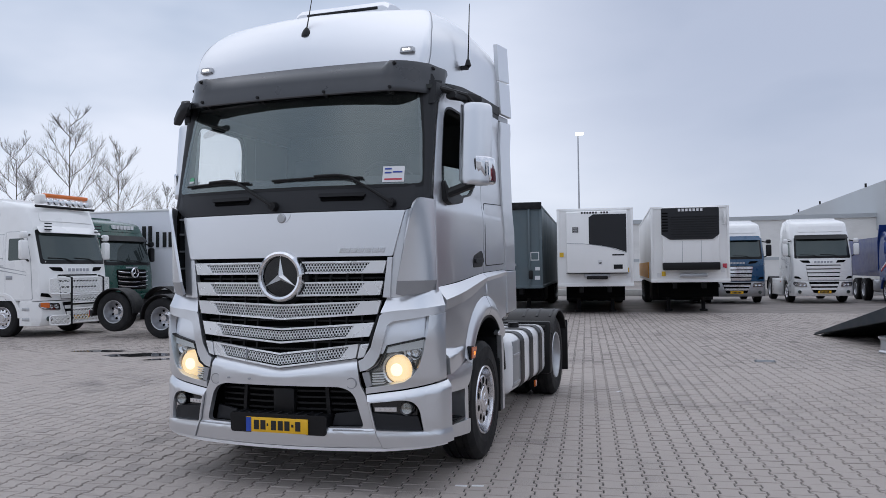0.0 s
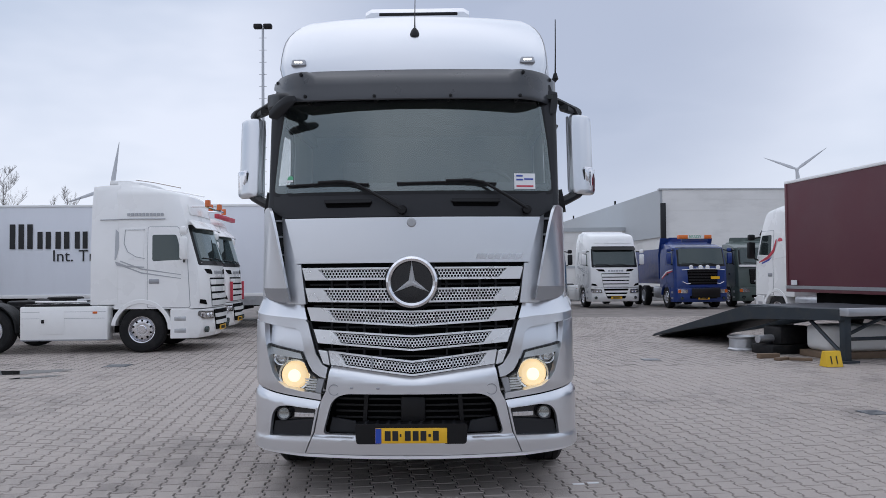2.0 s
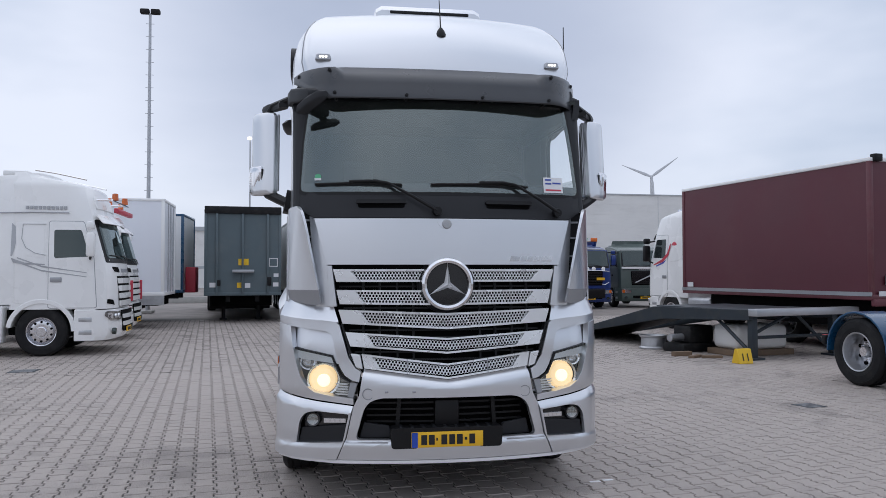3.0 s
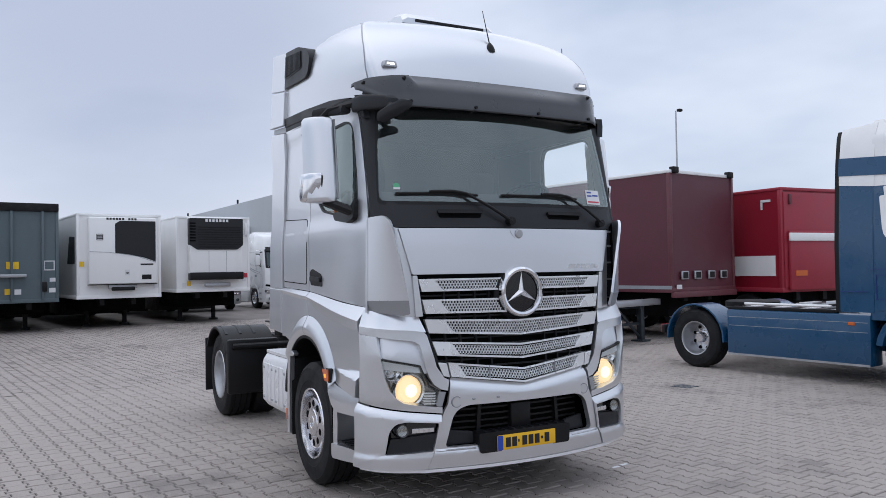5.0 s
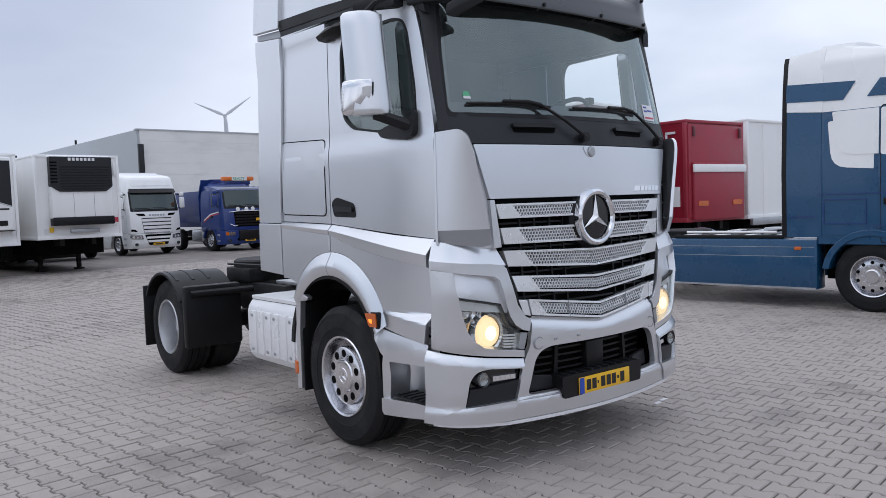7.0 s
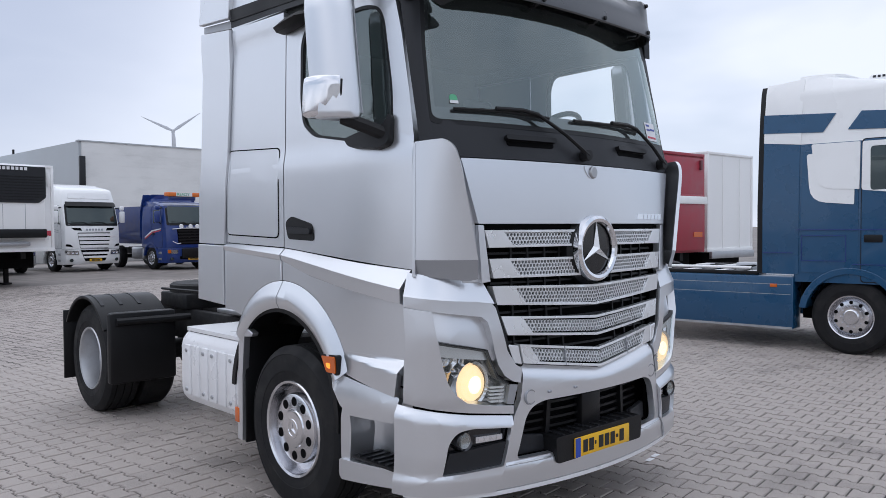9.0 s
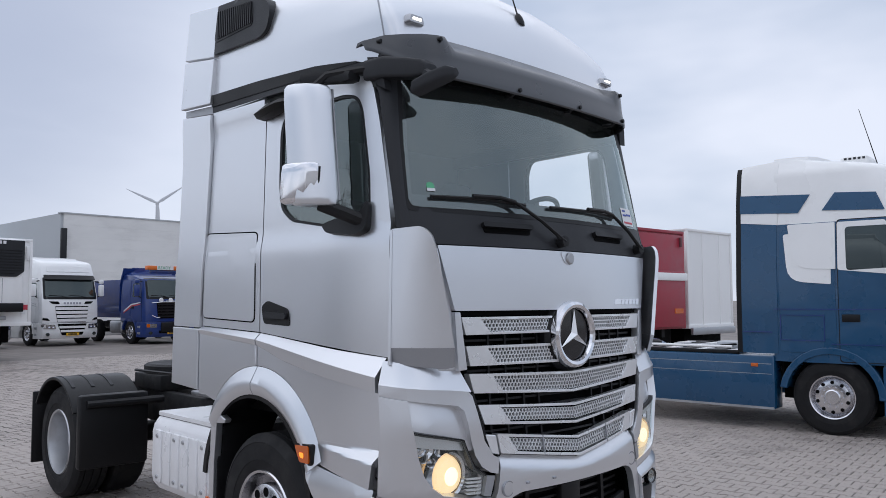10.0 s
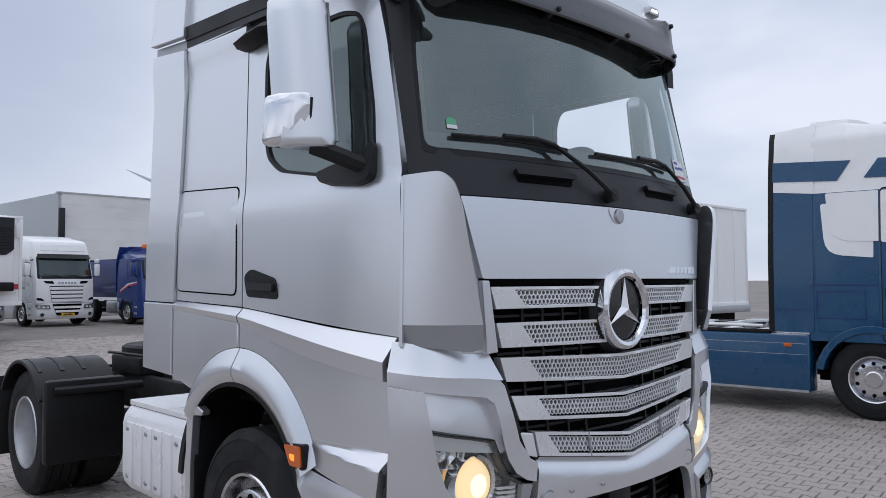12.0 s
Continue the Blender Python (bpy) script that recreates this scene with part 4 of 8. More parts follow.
part("dark_panel", sheet([(-0.20, 2.52), (0.25, 2.46), (0.7, 2.36), (1.06, 2.23), (1.06, 3.55), (-0.05, 3.55), (-0.20, 3.45)], lambda x, z: (x, -0.226, z), 0.01, (0, -1, 0), step=0), "charcoal", cu_)
part("panel_curve", tube(B(), [(-0.96, -0.225, 2.56), (-0.4, -0.225, 2.54), (0.05, -0.225, 2.48), (0.5, -0.225, 2.40), (1.06, -0.225, 2.21)], 0.008, 5), "silver_dark", cu_)
part("unit_grille", bx((-0.76, -0.232, 2.92), (-0.56, -0.22, 3.12)), "charcoal", cu_)
for k in range(10):
    if k != 6:
        part("brand_bar", bx((-0.46 + k * 0.095, -0.226, 3.575), (-0.395 + k * 0.095, -0.22, 3.64)), "ink", cu_)
part("unit_shadow_gap", bx((-0.99, -0.21, 1.50), (1.11, -0.02, 1.52)), "cavity_shade", cu_)
for z in (2.95, 3.02, 3.09):
    part("grille_bar", bx((-0.74, -0.236, z - 0.012), (-0.58, -0.231, z + 0.012)), "paper", cu_)
for x, z, w, h, m_ in ((0.62, 1.66, 0.30, 0.15, "black"), (0.58, 2.12, 0.40, 0.05, "ink"), (0.1, 1.80, 0.14, 0.18, "paper"), (0.12, 1.84, 0.1, 0.06, "ink")):
    part("unit_label", bx((x, -0.229, z), (x + w, -0.22, z + h)), m_, cu_)
cu_.location.z = -0.09
part("coupling_shelf", bx((-0.38, -0.14, 1.28), (0.50, 0.0, 1.42), 0.02), "galv", TK)
part("coupling_heads", bx((-0.30, -0.20, 1.22), (0.42, -0.10, 1.34), 0.03), "steel_dark", TK)
for x, z, m_ in ((-1.22, 2.0, "yellow"), (1.0, 1.45, "yellow"), (1.05, 1.28, "paper")):
    part("notice", bx((x, -0.012, z), (x + 0.14, -0.005, z + 0.16)), m_, TK)
part("curtain_patch", sheet([(0.4, 2.1), (1.6, 2.1), (1.25, 3.0), (0.4, 2.95)], lambda y, z: (-1.286, y, z), 0.01, (-1, 0, 0), step=0), "charcoal", TK)

CA = trailer("refrigerated_trailer", "white refrigerated trailer with a black cooling unit on its front", (-0.20, 28.35, 0), 5.5, 13.4, 1.08, 3.70, "white_box", wheels_at=(9.5, 10.8, 12.1), W=2.6)
cu2 = part("cooling_unit", bx((-0.92, -0.30, 1.78), (0.92, 0.02, 3.74), 0.04, 3), "white_box", CA, "black louvred cooling unit")
cap = part("black_cowl", sheet(rounded([(-0.95, 2.80), (-0.68, 2.62), (0.72, 2.62), (0.93, 2.78), (0.93, 3.70), (-0.95, 3.70)], 0.04), lambda x, z: (x, -0.34, z), 0.2, (0, -1, 0), step=0), "charcoal", cu2, bevel=0.02)
for i in range(9):
    part("louvre", bx((-0.66 if i else -0.60, -0.356, 2.70 + i * 0.085), (0.86 if i else 0.66, -0.338, 2.725 + i * 0.085)), "black", cap)
for i in range(7):
    part("side_notch", bx((-0.94, -0.350, 2.90 + i * 0.10), (-0.74, -0.338, 2.945 + i * 0.10)), "cavity_shade", cap)
for i in range(7):
    part("brand_bar", bx((-0.40 + i * 0.12, -0.350, 3.58), (-0.32 + i * 0.12, -0.338, 3.67)), "paper", cap)
for x in (-0.28, 0.34):
    part("unit_seam", bx((x, -0.304, 1.8), (x + 0.012, -0.298, 2.58)), "silver_dark", cu2)
cu2.location.z = -0.08
part("black_rail", bx((-0.92, -0.34, 1.50), (0.95, -0.02, 1.76), 0.03), "black", CA)
part("coupling_shelf", bx((-0.35, -0.12, 1.26), (0.55, 0.0, 1.38), 0.02), "galv", CA)
for x, z, m_ in ((-0.95, 1.3, "yellow"), (1.06, 1.55, "sticker_red"), (1.0, 1.42, "paper"), (-1.1, 1.25, "paper")):
    part("notice", bx((x, -0.012, z), (x + 0.13, -0.005, z + 0.16)), m_, CA)
part("document_tube", bx((1.10, -0.03, 3.05), (1.20, -0.004, 3.50), 0.02), "white_box", CA)
part("yellow_band", bx((-1.312, 2.4, 1.2), (-1.27, 13.2, 1.80)), "yellow_box", CA)

ta = tractor("parked_tractor", "blue and white tractor unit with silver grille bars", (1.62, 36.0, 0), 6, lower="blue", upper="white", top=3.64, mirror="black", grille="alu", fairing=False, lower_split=2.8, slatted=True, bumper="alu_dull", visor="blue")
tb_ = tractor("parked_tractor", "white tractor unit with dark grille gaps in the far row", (5.10, 36.5, 0), 6, lower="white", upper="white", top=3.66, skirt="white", grille="white", slatted=True, edge="white")
tm = tractor("tipper_truck", "dark blue tipper truck with an orange roof sign", (8.66, 34.9, 0), 4, lower="blue_navy", upper="blue_navy", top=3.05, lower_split=2.0, mirror="blue_navy", grille="black", box_body=True, fairing=False, visor="black", axles=(0.0, 1.35), base=3.3)
rs = part("roof_sign", bx((-0.86, 0.55, 3.16), (0.66, 0.85, 3.34), 0.03), "orange", tm)
part("sign_mount", bx((-0.7, 0.62, 3.0), (0.5, 0.78, 3.17), 0.01), "blue_navy", rs)
part("sign_face", bx((-0.46, 0.535, 3.165), (0.30, 0.552, 3.335)), "paper", rs)
words("sign_text", "READY", 0.19, "sticker_green", rs, (-0.42, 0.533, 3.19), (90, 0, 0))
part("tipper_body", loft(B(), [[(-h, 2.3, z), (h, 2.3, z), (h, 7.2, z), (-h, 7.2, z)] for z, h in ((1.1, 1.1), (1.4, 1.24), (2.75, 1.25))]), "blue_navy", tm)
part("tipper_headboard", loft(B(), [[(-1.25, y - 0.06, z), (1.25, y - 0.06, z), (1.25, y, z), (-1.25, y, z)] for z, y in ((2.5, 2.36), (3.25, 2.0))]), "blue_navy", tm)
for x in (-0.55, -0.12, 0.2, 0.68):
    part("spot_lamp", lathe(B(), [(0, -0.01), (0.08, -0.005), (0.10, 0.02), (0.06, 0.08)], 16, "y", (x, -0.05, 1.86)), "white_box", tm)
part("chrome_bar", tube(B(), [(-0.98, -0.02, 1.74), (-0.5, -0.06, 1.78), (0.5, -0.06, 1.78), (0.98, -0.02, 1.74)], 0.022, 8), "chrome", tm)
for sg in (-1, 1):
    part("chrome_trim", tube(B(), [(sg * 0.95, -0.02, 1.22), (sg * 0.75, -0.06, 1.12), (sg * 0.60, -0.06, 1.14)], 0.02, 8), "chrome", tm)
for dz, m_ in ((0.0, "paper"), (-0.07, "sticker_red")):
    part("side_stripe", sheet([(0.45, 1.78 + dz), (1.25, 1.70 + dz), (1.9, 1.42 + dz), (1.9, 1.36 + dz), (1.22, 1.64 + dz), (0.45, 1.74 + dz)], lambda y, z: (-1.238, y, z), 0.006, (-1, 0, 0), step=0), m_, tm)
part("front_plate", bx((0.35, -0.03, 1.33), (0.75, -0.012, 1.45)), "plate", tm)
part("black_step_plate", bx((-0.55, -0.10, 0.50), (0.75, -0.03, 0.92), 0.02), "black", tm)
tv = tractor("parked_truck", "grey green truck parked beside the blue tipper", (11.7, 35.6, 0), 0, lower="green_grey", upper="green_grey", top=3.05, mirror="black", grille="black", fairing=False, visor="green_grey", bars_n=7)
part("grille_slash", tube(B(), [(-0.5, -0.03, 1.2), (0.5, -0.03, 1.65)], 0.03), "alu_dull", tv)
part("front_band", bx((-1.15, -0.02, 1.86), (1.15, 0.10, 1.96), 0.01), "white_box", tv)

# ---- swap-body truck and the ramp in front of it ----
sb_ = tractor("swap_body_truck", "white rigid truck with coloured stripes, carrying a maroon body", (7.55, 23.5, 0), 188.4, lower="white", upper="white", top=3.6, box_body=True, base=4.9, fairing=False, mirror="black", win_up=0.12)
part("stripe", sheet([(0.55, 1.90), (1.05, 2.00), (1.36, 2.20), (1.50, 2.55), (1.46, 2.55), (1.28, 2.26), (1.00, 2.08), (0.55, 1.93)], lambda y, z: (1.232, y, z), 0.006, (1, 0, 0), step=0), "sticker_red", sb_)
part("stripe", sheet([(0.70, 1.86), (1.10, 1.96), (1.22, 2.06), (1.05, 2.00), (0.70, 1.90)], lambda y, z: (1.233, y, z), 0.006, (1, 0, 0), step=0), "sticker_blue", sb_)
part("round_mark", lathe(B(), [(0, 0.004), (0.14, 0.003), (0.145, 0.0)], 20, "x", (1.20, 1.62, 2.45)), "sticker_red", sb_)
part("roof_beacon", lathe(B(), [(0, 0.14), (0.06, 0.12), (0.08, 0)], 14, "z", (0.5, 0.9, 3.5)), "lamp_off", sb_)
mb = trailer("curtain_trailer", "maroon curtain-sided box body with a white roof edge", (7.28, 20.2, 0), 188.4, 6.35, 1.12, 3.98, "maroon", post="maroon_rear", legs=False, under=True, roof="white_box")
part("side_rail", bx((1.262, 0.0, 1.20), (1.292, 6.35, 1.28)), "galv", mb)
for x in (-0.75, -0.25, 0.3, 0.8):
    lm = part("rear_lamp", bx((x - 0.14, 6.35, 1.42), (x + 0.14, 6.39, 1.62), 0.015), "galv", mb)
    part("lamp_lens", bx((x - 0.09, 6.385, 1.45), (x + 0.09, 6.398, 1.59)), "black", lm)
part("rear_sill", bx((-1.25, 6.30, 1.0), (1.25, 6.42, 1.14), 0.02), "maroon_rear", mb)
for x in (-1.1, 1.1):
    part("roof_hook", bx((x - 0.1, 6.28, 3.90), (x + 0.1, 6.42, 4.05), 0.02), "steel_dark", mb)
part("notice", bx((0.9, 6.352, 1.2), (1.1, 6.358, 1.3)), "paper", mb)
part("notice", bx((1.283, 0.25, 1.30), (1.290, 0.5, 1.42)), "paper", mb)

ramp = thing("loading_ramp", "dark steel loading ramp resting its tip on the paving", "ramp", (2.55, 20.15, 0), 14.5)
# local axis: -y runs from the tip up to the platform end
for x in (0.0, 2.2):
    part("ramp_beam", sheet([(0.0, 0.0), (-0.15, 0.07), (-3.9, 0.92), (-6.75, 0.96), (-6.75, 0.76), (-4.2, 0.66)], lambda y, z, x=x: (x, y, z), 0.10, (-1, 0, 0), step=0), "ramp", ramp, bevel=0.01)
part("deck", sheet([(0.1, -0.2), (2.1, -0.2), (2.1, -3.9), (0.1, -3.9)], lambda x, y: (x, y, 0.02 - (y + 0.2) * 0.235), 0.03, (0, 0, 1), step=0), "ramp", ramp)
part("deck", bx((0.1, -6.72, 0.90), (2.1, -3.9, 0.95), 0.005), "ramp", ramp)
part("platform_edge", bx((0.0, -6.95, 0.84), (2.75, -6.72, 0.98), 0.01), "galv", ramp)
for x in (0.15, 2.3):
    lg = part("leg", bx((x - 0.07, -6.75, 0.0), (x + 0.07, -6.62, 0.84), 0.01), "ramp", ramp)
    part("foot_plate", bx((x - 0.16, -6.84, 0.0), (x + 0.16, -6.52, 0.04)), "ramp", lg)
for a, b_ in (((0.15, -6.6, 0.15), (0.15, -5.6, 0.85)), ((0.2, -6.68, 0.5), (1.1, -6.68, 0.85)), ((2.25, -6.68, 0.1), (1.3, -6.68, 0.85)), ((0.2, -6.68, 0.42), (2.3, -6.68, 0.42))):
    part("brace", tube(B(), [a, b_], 0.035, 6), "ramp", ramp)
for x in (0.7, 1.5):
    part("cross_member", bx((0.1, -4.2 - x, 0.70), (2.2, -4.1 - x, 0.82)), "ramp", ramp)
rim = thing("wheel_rim", "dull steel truck wheel rim lying on the paving", "wheel rim", (3.45, 16.2, 0))
part("rim_barrel", lathe(B(), [(0.24, 0.0), (0.30, 0.0), (0.305, 0.03), (0.27, 0.06), (0.265, 0.24), (0.30, 0.27), (0.305, 0.30), (0.29, 0.30), (0.25, 0.25), (0.24, 0.05)], 36, "z"), "alu_dull", rim)
part("rim_disc", lathe(B(), [(0.10, 0.20), (0.25, 0.17)], 30, "z"), "alu_dull", rim)
sg_ = thing("marker_sign", "yellow wedge marker with the number eleven", "sign", (3.86, 13.18, 0), 6)
part("wedge", loft(B(), [[(x, -0.10, 0.0), (x, 0.14, 0.0), (x, 0.05, 0.27), (x, -0.02, 0.27)] for x in (-0.15, 0.15)]), "yellow", sg_, bevel=0.01)
words("number_text", "11", 0.20, "ink", sg_, (-0.10, -0.089, 0.055), (73.5, 0, 0))
for i, (x, y, r) in enumerate(((3.35, 14.6, 12), (3.75, 14.15, -20), (3.45, 14.25, 35))):
    wd = bx((-0.22 + 0.03 * i, -0.06, 0), (0.20, 0.06, 0.09 if i == 0 else 0.05), 0.006)
    pl = part("timber_baulk", wd, "wood")
    pl.location, pl.rotation_euler = (x, y, 0), (0, 0, radians(r))
    tagged(pl, "weathered wooden baulk lying under the ramp", "timber", group="timber under the ramp")
for x, y, w, h in ((4.95, 14.8, 0.64, 0.62),):
    tk_ = thing("storage_tank", "pale grey rounded storage tank on a pallet", "tank", (x, y, 0), 10)
    part("tank_body", bx((-w, -0.4, 0.12), (w, 0.4, h), 0.12, 3), "clad", tk_)
    part("pallet", bx((-w - 0.08, -0.45, 0.0), (w + 0.08, 0.45, 0.12), 0.01), "wood", tk_)
mc = thing("old_machine", "dark oily machine standing under the ramp", "machine", (4.1, 15.6, 0), 20)
part("motor", bx((-0.35, -0.25, 0.18), (0.35, 0.25, 0.55), 0.05), "steel_dark", mc)
part("base_frame", bx((-0.6, -0.3, 0.0), (0.6, 0.3, 0.18), 0.02), "steel_dark", mc)
part("shaft", cyl(B(), (-0.7, 0, 0.3), (-0.35, 0, 0.3), 0.08), "alu_dull", mc)

# ---- trucks and trailers beside the swap body ----
tb2 = tractor("parked_tractor", "steel blue tractor unit with white roof and blue stripes", (5.65, 5.2, 0), 5.2, lower="blue", upper="white", top=3.80, skirt="blue", lower_split=2.84, fenders="blue", mirror="black", base=3.75, rear_y=2.13, side_top="white", slatted=True, deck=True)
for sg in (-1, 1):
    part("roof_stripe", sheet([(1.77, 2.985), (2.56, 3.03), (2.56, 3.29), (1.61, 3.235)], lambda y, z, sg=sg: (sg * (cab_half(z, 3.80) + (0.008 if y < 2.02 else 0.016)), y, z), 0.005, (sg, 0, 0), step=0.2), "blue", tb2)
    part("roof_stripe", sheet([(0.70, 2.96), (1.46, 3.0), (1.30, 3.235), (0.80, 3.20)], lambda y, z, sg=sg: (sg * (cab_half(z, 3.80) + 0.008), y, z), 0.005, (sg, 0, 0), step=0.2), "blue", tb2)
    part("upper_fairing", sheet([(2.045, 2.84), (2.55, 2.89), (2.55, 3.715), (2.045, 3.765)], lambda y, z, sg=sg: (sg * (cab_half(z, 3.80) + 0.009), y, z), 0.03, (sg, 0, 0), step=0.3), "white", tb2)
for sg in (-1, 1):
    for ya, yb, z, h in ((0.62, 2.10, 1.66, 0.012), (1.46, 2.02, 1.58, 0.010), (1.46, 2.02, 1.24, 0.010), (0.62, 1.38, 1.20, 0.010), (2.14, 2.54, 1.34, 0.014)):
        part("panel_seam", sheet([(ya, z), (yb, z), (yb, z + h), (ya, z + h)], lambda y, zz, sg=sg: (sg * (cab_half(zz, 3.80) + 0.0165), y, zz), 0.012, (sg, 0, 0), step=0), "blue_navy", tb2)
    for y in (1.455, 2.015):
        part("panel_seam", sheet([(y, 1.24), (y + 0.010, 1.24), (y + 0.010, 1.59), (y, 1.59)], lambda yy, zz, sg=sg: (sg * (cab_half(zz, 3.80) + 0.0165), yy, zz), 0.012, (sg, 0, 0), step=0), "blue_navy", tb2)
ac = part("roof_air_unit", bx((-0.3, 1.05, 3.62), (0.3, 1.42, 3.84), 0.04, 3), "white_box", tb2)
for i in range(5):
    part("air_slot", bx((-0.306, 1.09 + i * 0.06, 3.79), (-0.298, 1.125 + i * 0.06, 3.82)), "charcoal", ac)
part("antenna", tube(B(), [(-0.3, 0.9, 3.55), (-0.3, 1.15, 4.5)], 0.008, 5, 0.004), "black", tb2)
rt = trailer("curtain_trailer", "red curtain-sided trailer with a white band and tail lift", (11.75, 26.4, 0), 178, 13.3, 1.05, 3.62, "red", post="red_rear", legs=False, wheels_at=(9.5, 10.8, 12.1), roof="red_rear")
part("white_band", bx((1.262, 0.1, 1.45), (1.282, 13.1, 1.95)), "white_box", rt)
rd = part("rear_door", bx((-1.2, 13.28, 1.15), (1.2, 13.33, 3.5), 0.01), "red_rear", rt)
tl = part("tail_lift", bx((-1.1, 13.33, 1.1), (1.1, 13.42, 2.55), 0.03), "red_rear", rt)
part("white_bar", bx((-1.15, 13.40, 2.30), (1.15, 13.46, 2.50), 0.02), "white_box", tl)
for x in (-0.75, 0.75):
    part("reflector_board", bx((x - 0.2, 13.42, 1.45), (x + 0.2, 13.435, 1.58)), "amber", tl)
    part("door_hook", bx((x * 1.35 - 0.04, 13.32, 3.2), (x * 1.35 + 0.04, 13.38, 3.45), 0.01), "maroon_rear", rt)
part("corner_mark", bx((1.275, 12.7, 3.28), (1.285, 13.0, 3.34)), "paper", rt)
part("corner_mark", bx((1.275, 12.7, 3.10), (1.285, 12.76, 3.30)), "paper", rt)
rt2 = trailer("curtain_trailer", "red trailer parked behind the other red one", (14.0, 29.5, 0), 178, 13.3, 1.05, 3.62, "red_rear", post="red", legs=False, wheels_at=(9.5, 10.8, 12.1), roof="red_rear")
wc = trailer("container", "plain white box container trailer with slim lock rods", (15.35, 26.5, 0), 178, 13.0, 1.0, 3.82, "white_box", legs=False, wheels_at=(8.6, 9.9, 11.2))
for x in (-0.45, 0.5):
    part("lock_rod", tube(B(), [(x, 13.02, 1.1), (x, 13.02, 3.7)], 0.010, 6), "white_box", wc)
part("rear_box", bx((-1.2, 13.0, 0.82), (1.2, 13.1, 1.02), 0.02), "galv", wc)
db = trailer("dark_trailer", "dark grey trailer roof showing behind the others", (19.5, 33, 0), 178, 13, 1.0, 3.95, "charcoal", legs=False, wheels_at=(9.5, 10.8), roof="charcoal")

# ---- row beside the lettered trailer ----
ls = tractor("parked_tractor", "white tractor unit with side skirts and roof rails", (-8.09, 17.95, 0), 93, lower="white", upper="white", visor="white", top=3.75, base=3.25, axles=(0.0, 1.38), lift=1, skirt="white", skirt_hatch=True, rear_y=2.0, slatted=True, edge="white", deck=True)
part("roof_rail", tube(B(), [(1.0, 0.62, 3.62), (1.0, 1.2, 3.74), (1.0, 1.6, 3.80)], 0.018, 6), "chrome", ls)
part("roof_rail", tube(B(), [(-1.0, 0.62, 3.62), (-1.0, 1.2, 3.74), (-1.0, 1.6, 3.80)], 0.018, 6), "chrome", ls)
part("roof_air_unit", bx((-0.4, 1.9, 3.74), (0.4, 2.4, 3.86), 0.03), "white_box", ls)
for sg in (-1, 1):
    part("roof_lamp", lathe(B(), [(0, 0.16), (0.06, 0.14), (0.07, 0.0)], 14, "z", (sg * 0.55, 0.14, 3.24)), "amber", ls)
    part("rail_bracket", tube(B(), [(sg * 0.75, 0.14, 3.22), (sg * 0.75, 0.62, 3.22)], 0.02, 6), "chrome", ls)
    part("swage", tube(B(), [(sg * 1.19, 0.9, 2.92), (sg * 1.19, 1.6, 2.92), (sg * 1.19, 2.3, 2.90)], 0.012, 5), "silver_dark", ls)
    for k in range(10):
        part("name_bar", bx((min(sg * 1.160, sg * 1.180), 0.95 + k * 0.08, 2.985), (max(sg * 1.160, sg * 1.180), 1.005 + k * 0.08, 3.05)), "galv", ls)
part("lamp_rail", tube(B(), [(-0.9, 0.14, 3.22), (0.9, 0.14, 3.22)], 0.025, 8), "chrome", ls)
rw = tractor("parked_tractor", "white tractor unit with red trim and roof beacons", (-8.63, 21.5, 0), 93, lower="white", upper="white", visor="white", top=3.45, grille="white", mirror="white", fairing=False, slatted=True)
for sg in (-1, 1):
    part("roof_beacon", lathe(B(), [(0, 0.18), (0.06, 0.16), (0.07, 0.0)], 14, "z", (sg * 0.75, 0.55, 3.42)), "amber", rw)
    part("red_lamp_guard", bx((sg * 0.71 - 0.025, -0.03, 0.98), (sg * 0.71 + 0.025, 0.04, 1.5), 0.01), "sticker_red", rw)
part("red_band", bx((-1.0, 0.28, 3.20), (1.0, 0.40, 3.32), 0.02), "sticker_red", rw)
lt = trailer("box_trailer", "pale box trailer with large dark lettering on its long side", (-8.55, 25.85, 0), 92.5, 13.6, 1.0, 3.95, "lilac_box", legs=False, wheels_at=(9.0, 10.3, 11.6), post="white_box")
part("side_skirt", bx((-1.27, 0.0, 0.72), (-1.22, 7.5, 1.0)), "alu_dull", lt)
# lettering on the side that local -x carries: u runs along +x of the world
def letter(x0, z0, w, h, px=-8.55):
    y0, y1 = px - x0 - w, px - x0
    part("letter_bar", bx((-1.285, y0, z0), (-1.270, y1, z0 + h)), "ink", lt)
for x0, w, h in ((-19.38, 0.50, 0.78), (-18.80, 0.20, 0.56), (-18.52, 0.48, 0.54), (-17.98, 0.20, 0.56), (-17.70, 0.44, 0.54), (-16.62, 0.80, 0.78), (-15.76, 0.50, 0.54), (-15.20, 0.52, 0.54), (-14.60, 0.48, 0.54)):
    n = 3 if w > 0.6 else 2 if w > 0.3 else 1
    for k in range(n):
        letter(x0 + k * w / n * 1.02, 2.56, w / n * 0.62, h)
wt = words("line_text", "Int. Tra", 0.52, "ink", lt, (-1.276, 15.31 - 8.55, 2.16), (90, 0, -90))
end = part("door_rods", tube(B(), [(-0.6, -0.02, 1.1), (-0.6, -0.02, 3.85)], 0.018, 6), "galv", lt)
for x in (-0.1, 0.5):
    part("door_rod", tube(B(), [(x, -0.02, 1.1), (x, -0.02, 3.85)], 0.018, 6), "galv", lt)
